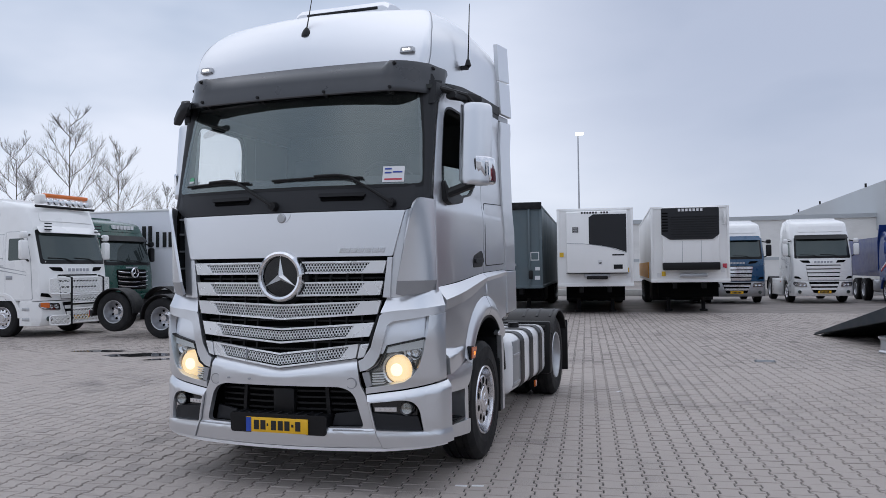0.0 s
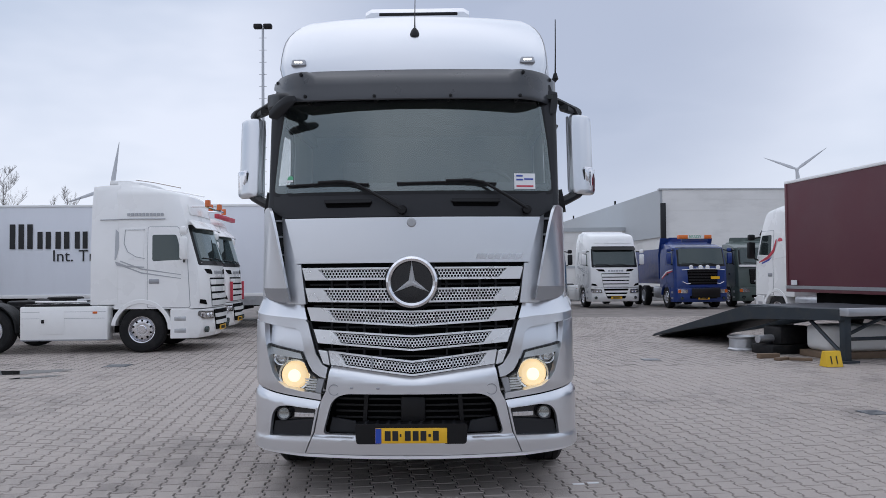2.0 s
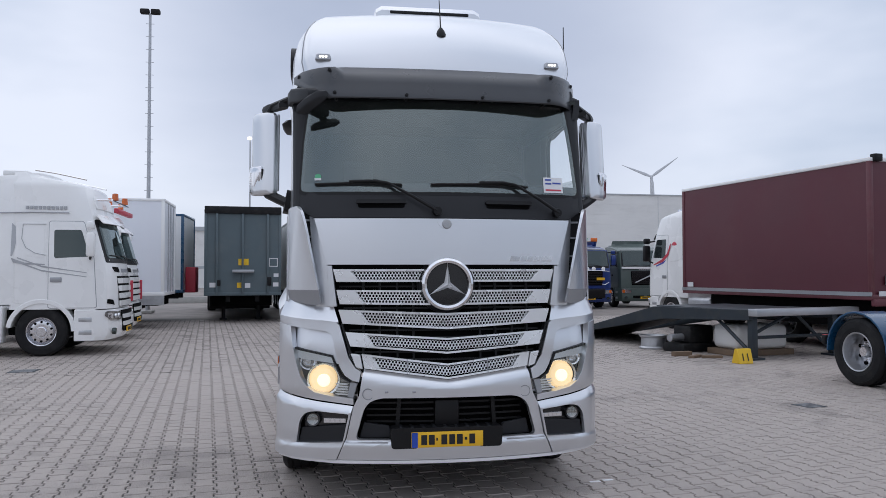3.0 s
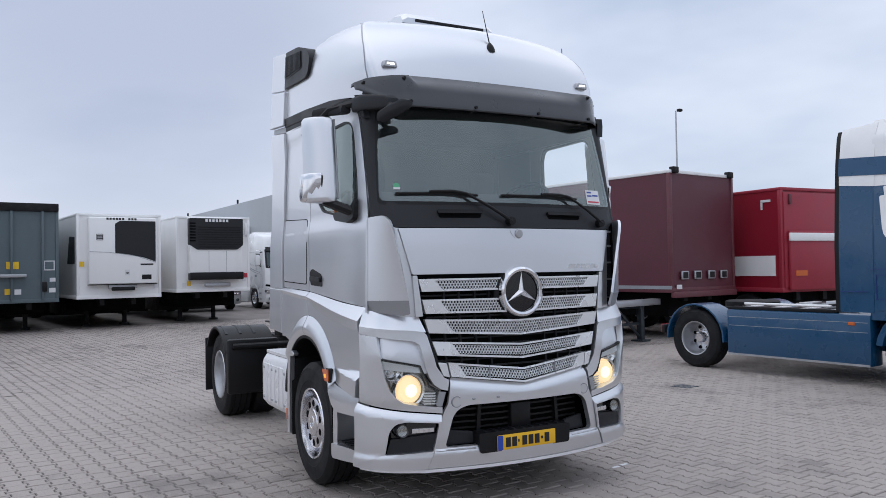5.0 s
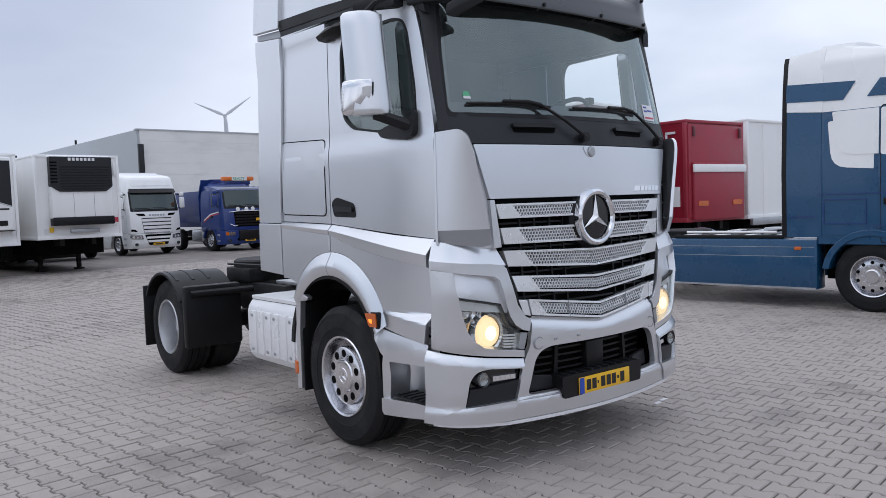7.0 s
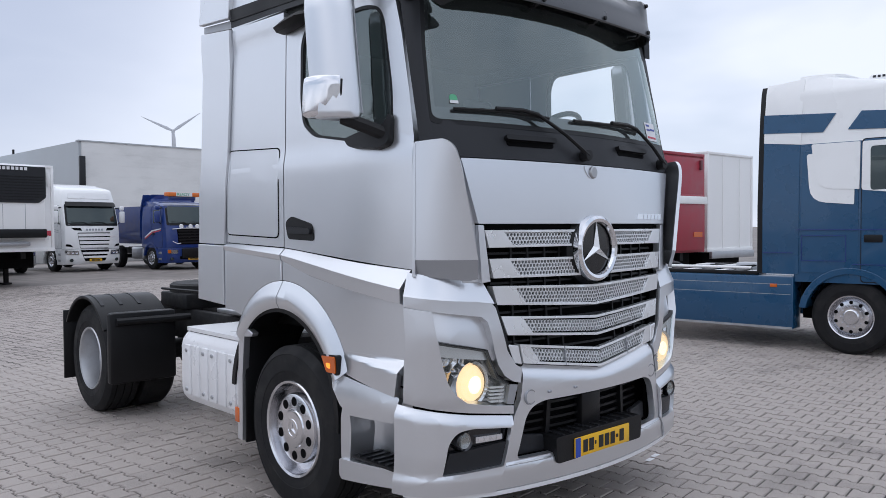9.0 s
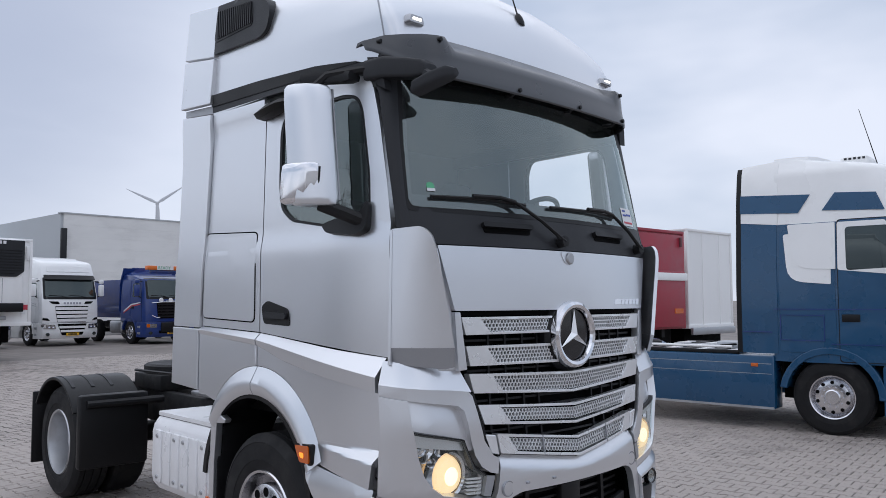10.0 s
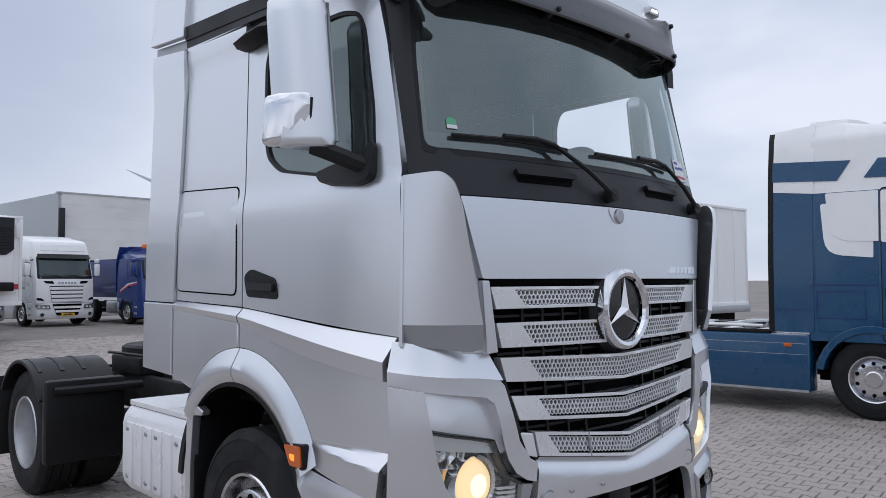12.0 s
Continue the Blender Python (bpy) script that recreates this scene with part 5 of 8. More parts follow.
bt = trailer("box_trailer", "white trailer with a blue corner parked behind the lettered one", (-8.5, 29.4, 0), 90, 9, 1.0, 3.75, "white_box", legs=False, wheels_at=(6, 7.3), post="blue")
part("lock_cabinet", bx((-0.9, -0.35, 1.0), (-0.2, 0.0, 1.9), 0.03), "sticker_red", bt)
gn = tractor("parked_tractor", "dark green tractor unit with silver grille bars", (-18.2, 22.25, 0), 88, lower="green_dark", upper="green_dark", top=3.56, mirror="black", grille="charcoal", bars_n=4, fairing=False)
for i in range(6):
    part("name_bar", bx((-0.50 + i * 0.17, 0.40, 3.12), (-0.38 + i * 0.17, 0.50, 3.25)), "paper", gn)
for i in range(4):
    z = 1.20 + i * 0.155
    part("grille_strip", tube(B(), [(-0.70, 0.0, z + 0.03), (-0.55, -0.045, z), (0, -0.06, z - 0.035), (0.55, -0.045, z), (0.70, 0.0, z + 0.03)], 0.020, 6), "chrome", gn)
em = part("ring_emblem", lathe(B(), [(0.13, -0.02), (0.16, -0.03), (0.18, 0.0), (0.16, 0.02), (0.13, 0.0)], 24, "y", (0, -0.075, 1.64)), "chrome", gn)
for k in range(3):
    a = math.pi / 2 + k * 2 * math.pi / 3
    part("emblem_spoke", cyl(B(), (0, -0.085, 1.64), (0.14 * math.cos(a), -0.085, 1.64 + 0.14 * math.sin(a)), 0.024, 0.008, seg=6), "chrome", em)
bb_ = tractor("parked_tractor", "white tractor unit with meshed white bull bar and lamp rail", (-15.85, 17.25, 0), 88, lower="white", upper="white", top=3.66, fairing=False, slatted=True, visor="white")
lb = part("lamp_box", bx((-0.66, 0.52, 3.68), (0.84, 0.72, 3.78), 0.03), "orange", bb_)
for x in (-0.72, 0.90):
    part("lamp_box_end", bx((x - 0.10, 0.50, 3.50), (x + 0.10, 0.76, 3.76), 0.06, 3), "white_box", lb)
part("lamp_rail", tube(B(), [(-1.02, 0.46, 3.42), (0.98, 0.46, 3.42)], 0.035, 8), "steel_dark", bb_)
for i in range(7):
    part("roof_lamp", lathe(B(), [(0, -0.06), (0.07, -0.05), (0.09, 0), (0.05, 0.10)], 14, "y", (-0.54 + i * 0.21, 0.50, 3.56)), "lamp_off", bb_)
for sg in (-1, 1):
    for z in (2.78, 2.86, 2.94):
        part("visor_slot", bx((sg * 0.86 - 0.09, 0.17, z), (sg * 0.86 + 0.09, 0.235, z + 0.03)), "charcoal", bb_)


def mesh_panel(pts, y, name="bull_bar_mesh"):
    """A round-bar frame filled with a lattice of crossed bars; it bends back past 0.6 m from the middle."""
    def at(x, z):
        return (x, y + 0.55 * max(abs(x) - 0.60, 0.0), z)
    x0, x1, z0, z1 = pts
    rim_ = rounded([(x0, z0), (x1, z0), (x1, z1), (x0, z1)], 0.06, 3)
    fr_ = part("bull_bar_frame", tube(B(), [at(*p) for p in rim_ + rim_[:1]], 0.021, 6), "white", bb_)
    cr = B()
    h, n = z1 - z0, int((x1 - x0 + z1 - z0) / 0.11)
    for k in range(1, n + 1):
        for flip in (False, True):
            a, b_ = x0 + k * 0.11 - h, x0 + k * 0.11
            za, zb = z0, z1
            if a < x0:
                za, a = z0 + (x0 - a), x0
            if b_ > x1:
                zb, b_ = z1 - (b_ - x1), x1
            if zb - za > 0.02:
                p, q = ((a, za), (b_, zb)) if not flip else ((x0 + x1 - a, za), (x0 + x1 - b_, zb))
                cyl(cr, at(*p), at(*q), 0.011, seg=4)
    tagged(part(name, cr, "white", fr_), kind="stuff")


for panel in ((-0.53, 0.53, 1.13, 1.53), (-0.53, 0.53, 0.88, 1.08), (-0.53, 0.53, 0.36, 0.72), (-1.02, -0.58, 1.12, 1.52), (0.58, 1.02, 1.12, 1.52), (-1.02, -0.58, 0.32, 0.56), (0.58, 1.02, 0.32, 0.56)):
    mesh_panel(panel, -0.26)
for x in (-0.555, 0.555):
    part("bull_bar_post", tube(B(), [(x, -0.10, 0.30), (x, -0.28, 0.34), (x, -0.285, 1.54), (x, -0.12, 1.58)], 0.028, 8), "black", bb_)
for sg in (-1, 1):
    part("corner_indicator", sheet(rounded([(sg * 1.02, 0.76), (sg * 1.16, 0.79), (sg * 1.16, 0.90), (sg * 1.02, 0.90)], 0.02), lambda x, z: (x, 0.12 + 1.1 * (abs(x) - 1.09) - 0.06, z), 0.05, (0, -1, 0)), "amber", bb_)

# ---- lamp posts, wind turbines, trees ----


def lamp_post(loc, h, twin=False, rungs=False, arm=0.0):
    t = thing("lamp_post", "tall galvanised yard lamp post" + (" with climbing rungs" if rungs else " with a floodlight head"), "lamp post", loc, 0, group="yard lamp posts")
    part("pole", tube(B(), [(0, 0, 0), (0, 0, h * 0.5), (0, 0, h)], 0.095, 10, 0.055), "galv", t)
    part("pole_foot", bx((-0.25, -0.25, 0), (0.25, 0.25, 0.12), 0.02), "concrete", t)
    for dx in ((-0.22, 0.22) if twin else (arm,)):
        part("lamp_head", bx((dx - 0.19, -0.14, h - 0.03), (dx + 0.19, 0.14, h + 0.18), 0.05), "steel_dark", t)
    if rungs:
        for i in range(int(h / 0.55) - 5):
            z = 3 + i * 0.55
            part("rung", tube(B(), [(-0.17, 0, z), (0.17, 0, z)], 0.012, 5), "galv", t)
    return t


lamp_post((-11.0, 34.6, 0), 12.8, twin=True, rungs=True)
lp = lamp_post((-9.6, 68.7, 0), 13.2, twin=False)
part("lit_lens", bx((-0.2, -0.2, 13.1), (0.5, -0.17, 13.35)), "lamp_white", lp)
lamp_post((37.4, 43.6, 0), 13.3, arm=0.4)


def turbine(loc, hub, blade, turn, rz):
    t = thing("wind_turbine", "distant pale grey wind turbine with three blades", "wind turbine", loc, rz, group="wind turbines")
    part("tower", tube(B(), [(0, 0, 0), (0, 0, hub)], 2.0, 12, 1.2), "turbine", t)
    part("nacelle", bx((-1.3, -3, hub - 1.3), (1.3, 5, hub + 1.5), 0.6), "turbine", t)
    for k in range(3):
        a = radians(turn + 120 * k)
        d = Vector((math.sin(a), 0, math.cos(a)))
        p = Vector((0, -3.6, hub))
        n = Vector((d.z, 0, -d.x))
        rings_ = []
        for s, w in ((0, 0.7), (0.2, 1.3), (0.6, 0.8), (1.0, 0.15)):
            q = p + d * blade * s
            rings_.append([(q + n * w)[:], (q + Vector((0, 0.3, 0)))[:], (q - n * w)[:], (q - Vector((0, 0.3, 0)))[:]])
        part("blade", loft(B(), rings_), "turbine", t)


turbine((281, 640, 0), 84, 27, -66, -24)
turbine((-200, 459, 0), 54, 27, 8, 23)


def tree(loc, h, seed):
    rnd = random.Random(seed)
    t = thing("bare_tree", "leafless tree with fine grey-brown twigs", "tree", loc, rnd.uniform(0, 360), group="bare trees")
    trunk = tube(B(), [(0, 0, 0), (0.1, 0.05, h * 0.3), (0.0, 0.1, h * 0.6), (0.1, 0, h)], h * 0.0075, 7, 0.012)
    part("trunk", trunk, "bark", t)
    cr = B()

    def branch(p, d, ln, r, depth):
        q = [p]
        for i in range(3):
            d = (d + Vector((rnd.uniform(-0.18, 0.18), rnd.uniform(-0.18, 0.18), 0.12))).normalized()
            q.append(q[-1] + d * ln / 3)
        tube(cr, q, r, 4 if depth < 1 else 3, r * 0.45)
        if depth < 3:
            for k in range(6 if depth < 2 else 5):
                f = rnd.uniform(0.25, 1.0)
                a = q[min(int(f * 3), 3)]
                nd = (d + Vector((rnd.uniform(-1, 1), rnd.uniform(-1, 1), rnd.uniform(-0.2, 0.7))) * 0.85).normalized()
                branch(a, nd, ln * rnd.uniform(0.4, 0.62), r * 0.5, depth + 1)
    for i in range(13):
        z = h * (0.26 + 0.66 * i / 12)
        a = i * 2.4 + rnd.uniform(-0.4, 0.4)
        up = 0.38 + 0.55 * i / 12
        branch(Vector((0.05, 0.05, z)), Vector((math.cos(a), math.sin(a), up)).normalized(), (h - z) * 0.40 + h * 0.10, h * 0.0022, 0)
    part("crown", cr, "bark", t)


for k, (x, y, h) in enumerate(((-44.7, 42.9, 11.8), (-42.4, 45.3, 14.2), (-40.0, 47.4, 11.8), (-37.6, 49.6, 8.6), (-35.6, 51.8, 9.0), (-33.3, 53.4, 9.8), (-48.5, 40.0, 11.0), (-30.0, 55.5, 8.3), (-26.5, 57, 8.6))):
    tree((x, y, 0), h * 0.93, 11 + k)

# ---- small things on the paving ----
for x, y, rz in ((-1.72, 5.73, 8), (-1.60, 5.76, 8), (-1.0, 10.6, 60)):
    mk = part("paper_scrap", bx((-0.045, -0.018, 0), (0.045, 0.018, 0.003)), "paper")
    mk.location, mk.rotation_euler = (x, y, 0.001), (0, 0, radians(rz))
    tagged(mk, "small white scrap lying on the paving", "litter")
for x, y, w, rz in ((1.08, 14.5, 0.17, 0), (-8.9, 14.2, 0.22, 5), (2.2, 8.75, 0.15, 10)):
    dr = thing("drain_cover", "dark iron drain cover set in the paving", "drain", (x, y, 0), rz, group="drain covers")
    part("cover_frame", bx((-w, -w, -0.01), (w, w, 0.004), 0.003), "ramp", dr)
    for i in range(5):
        part("grate_bar", bx((-w * 0.8, -w * 0.8 + i * w * 0.36, 0.003), (w * 0.8, -w * 0.68 + i * w * 0.36, 0.008)), "alu_dull", dr)


def puddle(x, y, w, l, rz, seed):
    rnd = random.Random(seed)
    bm = B()
    vs_ = [bm.verts.new((w * math.cos(a) * rnd.uniform(0.7, 1.1), l * math.sin(a) * rnd.uniform(0.7, 1.1), 0)) for a in np.linspace(0, 2 * math.pi, 28, endpoint=False)]
    bm.faces.new(vs_)
    o = part("puddle", bm, "water")
    o.location, o.rotation_euler = (x, y, 0.0045), (0, 0, radians(rz))
    tagged(o, "shallow dark puddle of rain water on the paving", "puddle", kind="structure")


M["water"] = mat("puddle_water", (0.03, 0.03, 0.03), 0.04, v=0.1)
puddle(-10.4, 13.2, 1.1, 0.35, 20, 1)
puddle(-12.0, 13.6, 0.7, 0.2, 10, 2)
puddle(-9.6, 12.6, 0.4, 0.15, 35, 3)

# ---- the silver tractor unit ----
truck = thing("tractor_unit", "silver tractor unit with high roof and lit headlamps on the paving", "truck", (CX, FY, 0), -0.5)


def base_y(z):
    """How far the nose lies back at height z."""
    return float(np.interp(z, [0.3, 0.55, 0.86, 1.05, 1.3, 1.74, 2.08, 2.17, 2.28, 3.05], [0.02, 0.0, 0.0, 0.03, 0.055, 0.065, 0.08, 0.095, 0.125, 0.305]))


def bow(z):
    """How strongly the nose is bowed at height z."""
    return float(np.interp(z, [0.3, 0.86, 1.15, 2.05, 2.25, 3.05], [0.17, 0.17, 0.11, 0.11, 0.125, 0.125]))


def nose(off=0.0, lean=None):
    """The nose in (s, z): s runs along the front from the centre and round the corner to the side."""
    def f(s, z):
        a = abs(s)
        if a <= 0.95:
            x, y = a, bow(z) * a * a + base_y(z)
            d = Vector((1, 2 * bow(z) * a))
        else:
            t = min((a - 0.95) / 0.36, 1.2)
            y0 = bow(z) * 0.9025 + base_y(z)
            k = 1.9 * bow(z)
            p0, p1, p2 = Vector((0.95, y0)), Vector((1.165, y0 + 0.215 * k)), Vector((1.205, y0 + 0.24))
            q = p0 * (1 - t) ** 2 + p1 * 2 * t * (1 - t) + p2 * t * t
            d = (p1 - p0) * (1 - t) + (p2 - p1) * t
            x, y = q.x, q.y
        o = off(z) if callable(off) else off
        d.normalize()
        return (math.copysign(x + o * d.y, s), y - o * d.x, z)
    return f


def flank(sg, off=0.0):
    """The cab's side in (y, z)."""
    def f(y, z):
        x = 1.185 - 0.058 * max((0.85 - y) / 0.55, 0) ** 2 - 0.02 * max(z - 2.2, 0) - 0.016 * min(max((z - 2.10) / 0.09, 0), 1) * min(max((3.0 - z) / 0.07, 0), 1)
        o = off(y, z) if callable(off) else off
        return (sg * (x + o), y, z)
    return f


def pane(outline, surf, out, step):
    """A sheet of glass: the outer skin alone, thin enough to see through without a second surface."""
    bm = sheet(outline, surf, 0.006, out, step=step)
    bm.normal_update()
    top = [f for f in bm.faces if f.normal.dot(Vector(out)) > 0.25]
    bmesh.ops.delete(bm, geom=[f for f in bm.faces if f not in set(top)], context="FACES")
    return bm


FRONT = (0, -1, 0)
# bumper: middle, corners, lip
low_grille = both([(0.40, 0.485), (0.662, 0.486), (0.60, 0.708), (0.56, 0.757), (0.485, 0.783)])
mid = [(0.785, 0.345), (0.722, 0.50), (0.676, 0.72), (0.636, 0.80), (0.605, 0.985), (0.30, 0.945), (0.0, 0.905)]


def bumper_face(s, z):
    """The bumper's middle: its top edge rolls back to the grille, its foot stands proud."""
    edge = 0.905 + 0.132 * abs(s)
    roll = min(max((z - edge + 0.052) / 0.052, 0), 1)
    return nose(0.012 - 0.034 * roll + 0.016 * min(max((0.475 - z) / 0.02, 0), 1))(s, z)


bump = part("bumper", sheet(both(mid), bumper_face, 0.04, FRONT, holes=[rounded(low_grille, 0.04)], step=(0.1, 0.02)), "silver", truck, "silver bumper centre", bevel=0.008)
# backing in near-black, so the opening's shade is in its colour
part("lower_grille", sheet(both([(0.70, 0.46), (0.62, 0.80)]), nose(-0.15), 0.02, FRONT), "cavity_shade", bump)
for i in range(6):
    z = 0.50 + i * 0.045
    part("grille_rib", sheet([(-0.60, z), (0.60, z), (0.60, z + 0.014), (-0.60, z + 0.014)], nose(-0.105), 0.03, FRONT, step=0.2), "black", bump)
part("grille_divider", bx((-0.09, 0.07, 0.56), (0.09, 0.14, 0.755), 0.015), "black", bump)
for sg in (-1, 1):
    part("grille_cheek", sheet([(sg * 0.645, 0.487), (sg * 0.40, 0.487), (sg * 0.43, 0.575), (sg * 0.615, 0.60)], nose(-0.055), 0.03, FRONT, step=0.1), "charcoal", bump, bevel=0.006)
    part("grille_post", sheet([(sg * 0.36, 0.50), (sg * 0.39, 0.50), (sg * 0.37, 0.77), (sg * 0.34, 0.77)], nose(-0.085), 0.03, FRONT, step=0.1), "black", bump)
for sg in (-1, 1):
    part("tow_cover", lathe(B(), [(0, 0.0), (0.034, 0.001), (0.036, 0.004)], 20, "y", (sg * 0.575, 0.038, 0.811)), "silver", bump)
    part("tow_cover_ring", lathe(B(), [(0.036, -0.001), (0.041, -0.002), (0.042, 0.01)], 20, "y", (sg * 0.575, 0.040, 0.811)), "silver_dark", bump)
    x = -0.444 if sg < 0 else -0.249
    part("washer_nozzle", bx((x - 0.012, -0.022 + 0.17 * x * x, 0.819), (x + 0.012, 0.03, 0.833), 0.004), "silver_dark", bump)
holder = part("plate_holder", sheet(rounded([(-0.40, 0.425), (0.40, 0.425), (0.41, 0.57), (-0.41, 0.57)], 0.025), lambda s, z: (s, 0.02 * s * s - 0.035, z), 0.14, FRONT), "black", bump, bevel=0.01)
holder.location = (-0.01, 0.025, 0)
for i in range(9):
    part("tread_rib", bx((-0.34 + i * 0.08, -0.02, 0.568), (-0.32 + i * 0.08, 0.09, 0.576)), "charcoal", holder)
plate = part("number_plate", bx((-0.26, -0.045, 0.432), (0.26, -0.034, 0.542), 0.004), "plate", holder)
part("plate_band", bx((-0.258, -0.0475, 0.434), (-0.215, -0.044, 0.540)), "eu_blue", plate)
for x0, w in ((-0.19, 0.042), (-0.135, 0.042), (-0.082, 0.012), (-0.045, 0.042), (0.012, 0.042), (0.068, 0.042), (0.125, 0.018), (0.158, 0.042)):
    part("plate_bar", bx((x0, -0.0475, 0.452 if w > 0.02 else 0.48), (x0 + w, -0.0445, 0.522 if w > 0.02 else 0.50)), "ink", plate)
# lip in white paint so that its thin highlight is in the colour
part("front_lip", sheet([(-1.25, 0.348), (-0.8, 0.318), (0.8, 0.318), (1.25, 0.348), (1.25, 0.366), (0.8, 0.34), (-0.8, 0.34), (-1.25, 0.366)], nose(0.03), 0.035, FRONT, step=0.1), "white_alu", truck, "lower lip coloured white for its highlight")
for sg in (-1, 1):
    def mir(pts):
        return [(sg * a, b) for a, b in pts]
    fog = rounded(mir([(1.062, 0.458), (1.038, 0.62), (1.0, 0.677), (0.935, 0.690), (0.705, 0.669), (0.747, 0.470)]), [0.01, 0.03, 0.03, 0.03, 0.012, 0.01])

    def corner_face(s, z, sg=sg):
        edge = float(np.interp(abs(s), [0.68, 0.93, 1.12, 1.31], [0.724, 0.754, 0.788, 0.815]))
        roll = min(max((z - edge + 0.045) / 0.045, 0), 1)
        return nose(0.030 - 0.030 * roll + 0.010 * min(max((0.455 - z) / 0.02, 0), 1))(s, z)
    cor = part("bumper_corner", sheet(mir([(0.79, 0.345), (1.31, 0.362), (1.31, 0.815), (1.12, 0.788), (0.93, 0.754), (0.68, 0.724), (0.727, 0.50)]), corner_face, 0.03, FRONT, holes=[fog], step=(0.06, 0.02)), "silver", truck, bevel=0.005)
    # recess floor carries its shade as a near-black colour
    part("fog_recess", sheet(mir([(0.70, 0.44), (1.13, 0.44), (1.13, 0.70), (0.68, 0.70)]), nose(-0.06), 0.02, FRONT), "cavity_shade", cor)
    part("fog_panel", sheet(mir([(0.735, 0.468), (1.058, 0.456), (1.03, 0.565), (0.93, 0.575), (0.715, 0.595)]), nose(0.004), 0.03, FRONT, step=0.08), "charcoal", cor)
    part("fog_surround", sheet(rounded(mir([(1.03, 0.565), (0.93, 0.575), (0.715, 0.595), (0.70, 0.667), (0.935, 0.688), (1.0, 0.675), (1.03, 0.62)]), 0.015), nose(-0.03), 0.02, FRONT, step=0.08), "black_gloss", cor)
    fl = part("fog_lamp", lathe(B(), [(0.0, 0.012), (0.032, 0.008), (0.042, -0.008), (0.050, -0.014), (0.054, 0.0), (0.054, 0.06)], 24, "y", (sg * 0.966, 0.150, 0.628)), "black_gloss", cor)
    part("fog_reflector", lathe(B(), [(0.0, 0.006), (0.025, 0.002), (0.040, -0.006)], 24, "y", (sg * 0.966, 0.150, 0.628)), "lamp_smoke", fl)
    part("fog_lens", lathe(B(), [(0.0, -0.012), (0.028, -0.009), (0.042, 0.0)], 24, "y", (sg * 0.966, 0.150, 0.628)), "glass_clear", fl)
    part("day_light", sheet(mir([(0.735, 0.603), (0.89, 0.600), (0.89, 0.632), (0.735, 0.632)]), nose(-0.012), 0.02, FRONT, step=0.05), "lamp_off", cor)
    for i in range(4):
        part("light_cell", sheet(mir([(0.745 + i * 0.035, 0.608), (0.768 + i * 0.035, 0.608), (0.768 + i * 0.035, 0.626), (0.745 + i * 0.035, 0.626)]), nose(-0.009), 0.006, FRONT, step=0), "chrome", cor)
    # corner panel: a wedge that runs round below the headlamp
    inner = [(1.118, 1.296), (1.101, 1.16), (1.066, 1.014), (1.037, 0.925), (1.0, 0.866), (0.948, 0.820), (0.837, 0.795), (0.676, 0.778)]
    frame_out = mir([(1.262, 1.316)] + inner + [(0.676, 0.734), (0.933, 0.766), (1.12, 0.800), (1.262, 0.828)])

    def panel_face(s, z, sg=sg):
        return nose(0.022 - 0.014 * min(max((0.84 - z) / 0.05, 0), 1))(s, z)
    cf = part("corner_panel", sheet(frame_out, panel_face, 0.05, FRONT, step=0.06), "silver", truck, bevel=0.006)
    # lamp frame: under the brow and down along the grille
    lf_out = mir([(1.262, 1.372), (1.128, 1.358), (0.90, 1.338), (0.80, 1.325), (0.775, 1.30), (0.745, 1.193), (0.712, 1.072), (0.66, 0.992), (0.622, 0.972), (0.636, 0.896), (0.682, 0.907), (0.734, 0.942), (0.770, 1.0), (0.795, 1.08), (0.815, 1.17), (0.832, 1.232), (0.868, 1.258), (1.115, 1.296), (1.262, 1.318)])
    part("lamp_frame", sheet(lf_out, nose(0.018), 0.06, FRONT, step=0.07), "silver", cf, bevel=0.009)

    def brow(u, k, sg=sg):
        z = float(np.interp(k, [0, 1, 2], [1.322 + 0.05 * u, 1.334 + 0.05 * u, 1.440 + 0.05 * u]))
        o = float(np.interp(k, [0, 1, 2], [0.018, 0.012, -0.030]))
        s_in = float(np.interp(k, [0, 1, 2], [0.782, 0.785, 0.825]))
        return nose(o)(sg * (s_in + (1.262 - s_in) * u), z)
    part("headlamp_brow", sheet([(0, 0), (1, 0), (1, 2), (0, 2)], brow, 0.02, (sg * 0.5, -0.8, 0.2), step=(0.1, 0.5)), "silver", cf, sharp=40)
    # near-black sheet for the shade behind brow and lamp
    part("corner_filler", sheet(mir([(0.80, 1.30), (1.20, 1.28), (1.20, 1.60), (0.82, 1.62)]), nose(-0.09), 0.02, FRONT, step=0.1), "cavity_shade", cf)
    part("corner_pocket", sheet(mir([(1.16, 1.33), (0.84, 1.30), (0.77, 1.02), (1.14, 1.07)]), lambda s, z: nose(-0.025 - 0.10 * (z - 1.12))(s, z), 0.02, FRONT, step=0.06), "silver", cf)
    part("lamp_housing", sheet(mir([(1.12, 1.14), (0.80, 1.08), (0.66, 0.93), (0.66, 0.76), (1.10, 0.78)]), nose(-0.085), 0.02, FRONT), "lamp_smoke", cf)
    hl = part("headlamp", pane(rounded(mir([(1.10, 1.138), (0.937, 1.102), (0.828, 1.078), (0.804, 1.018), (0.766, 0.935), (0.700, 0.895), (0.722, 0.790), (0.84, 0.797), (0.948, 0.824), (1.0, 0.868), (1.037, 0.928), (1.066, 1.016)]), 0.012), nose(0.004), FRONT, 0.07), "glass_clear", truck, "clear headlamp with lit main beam")
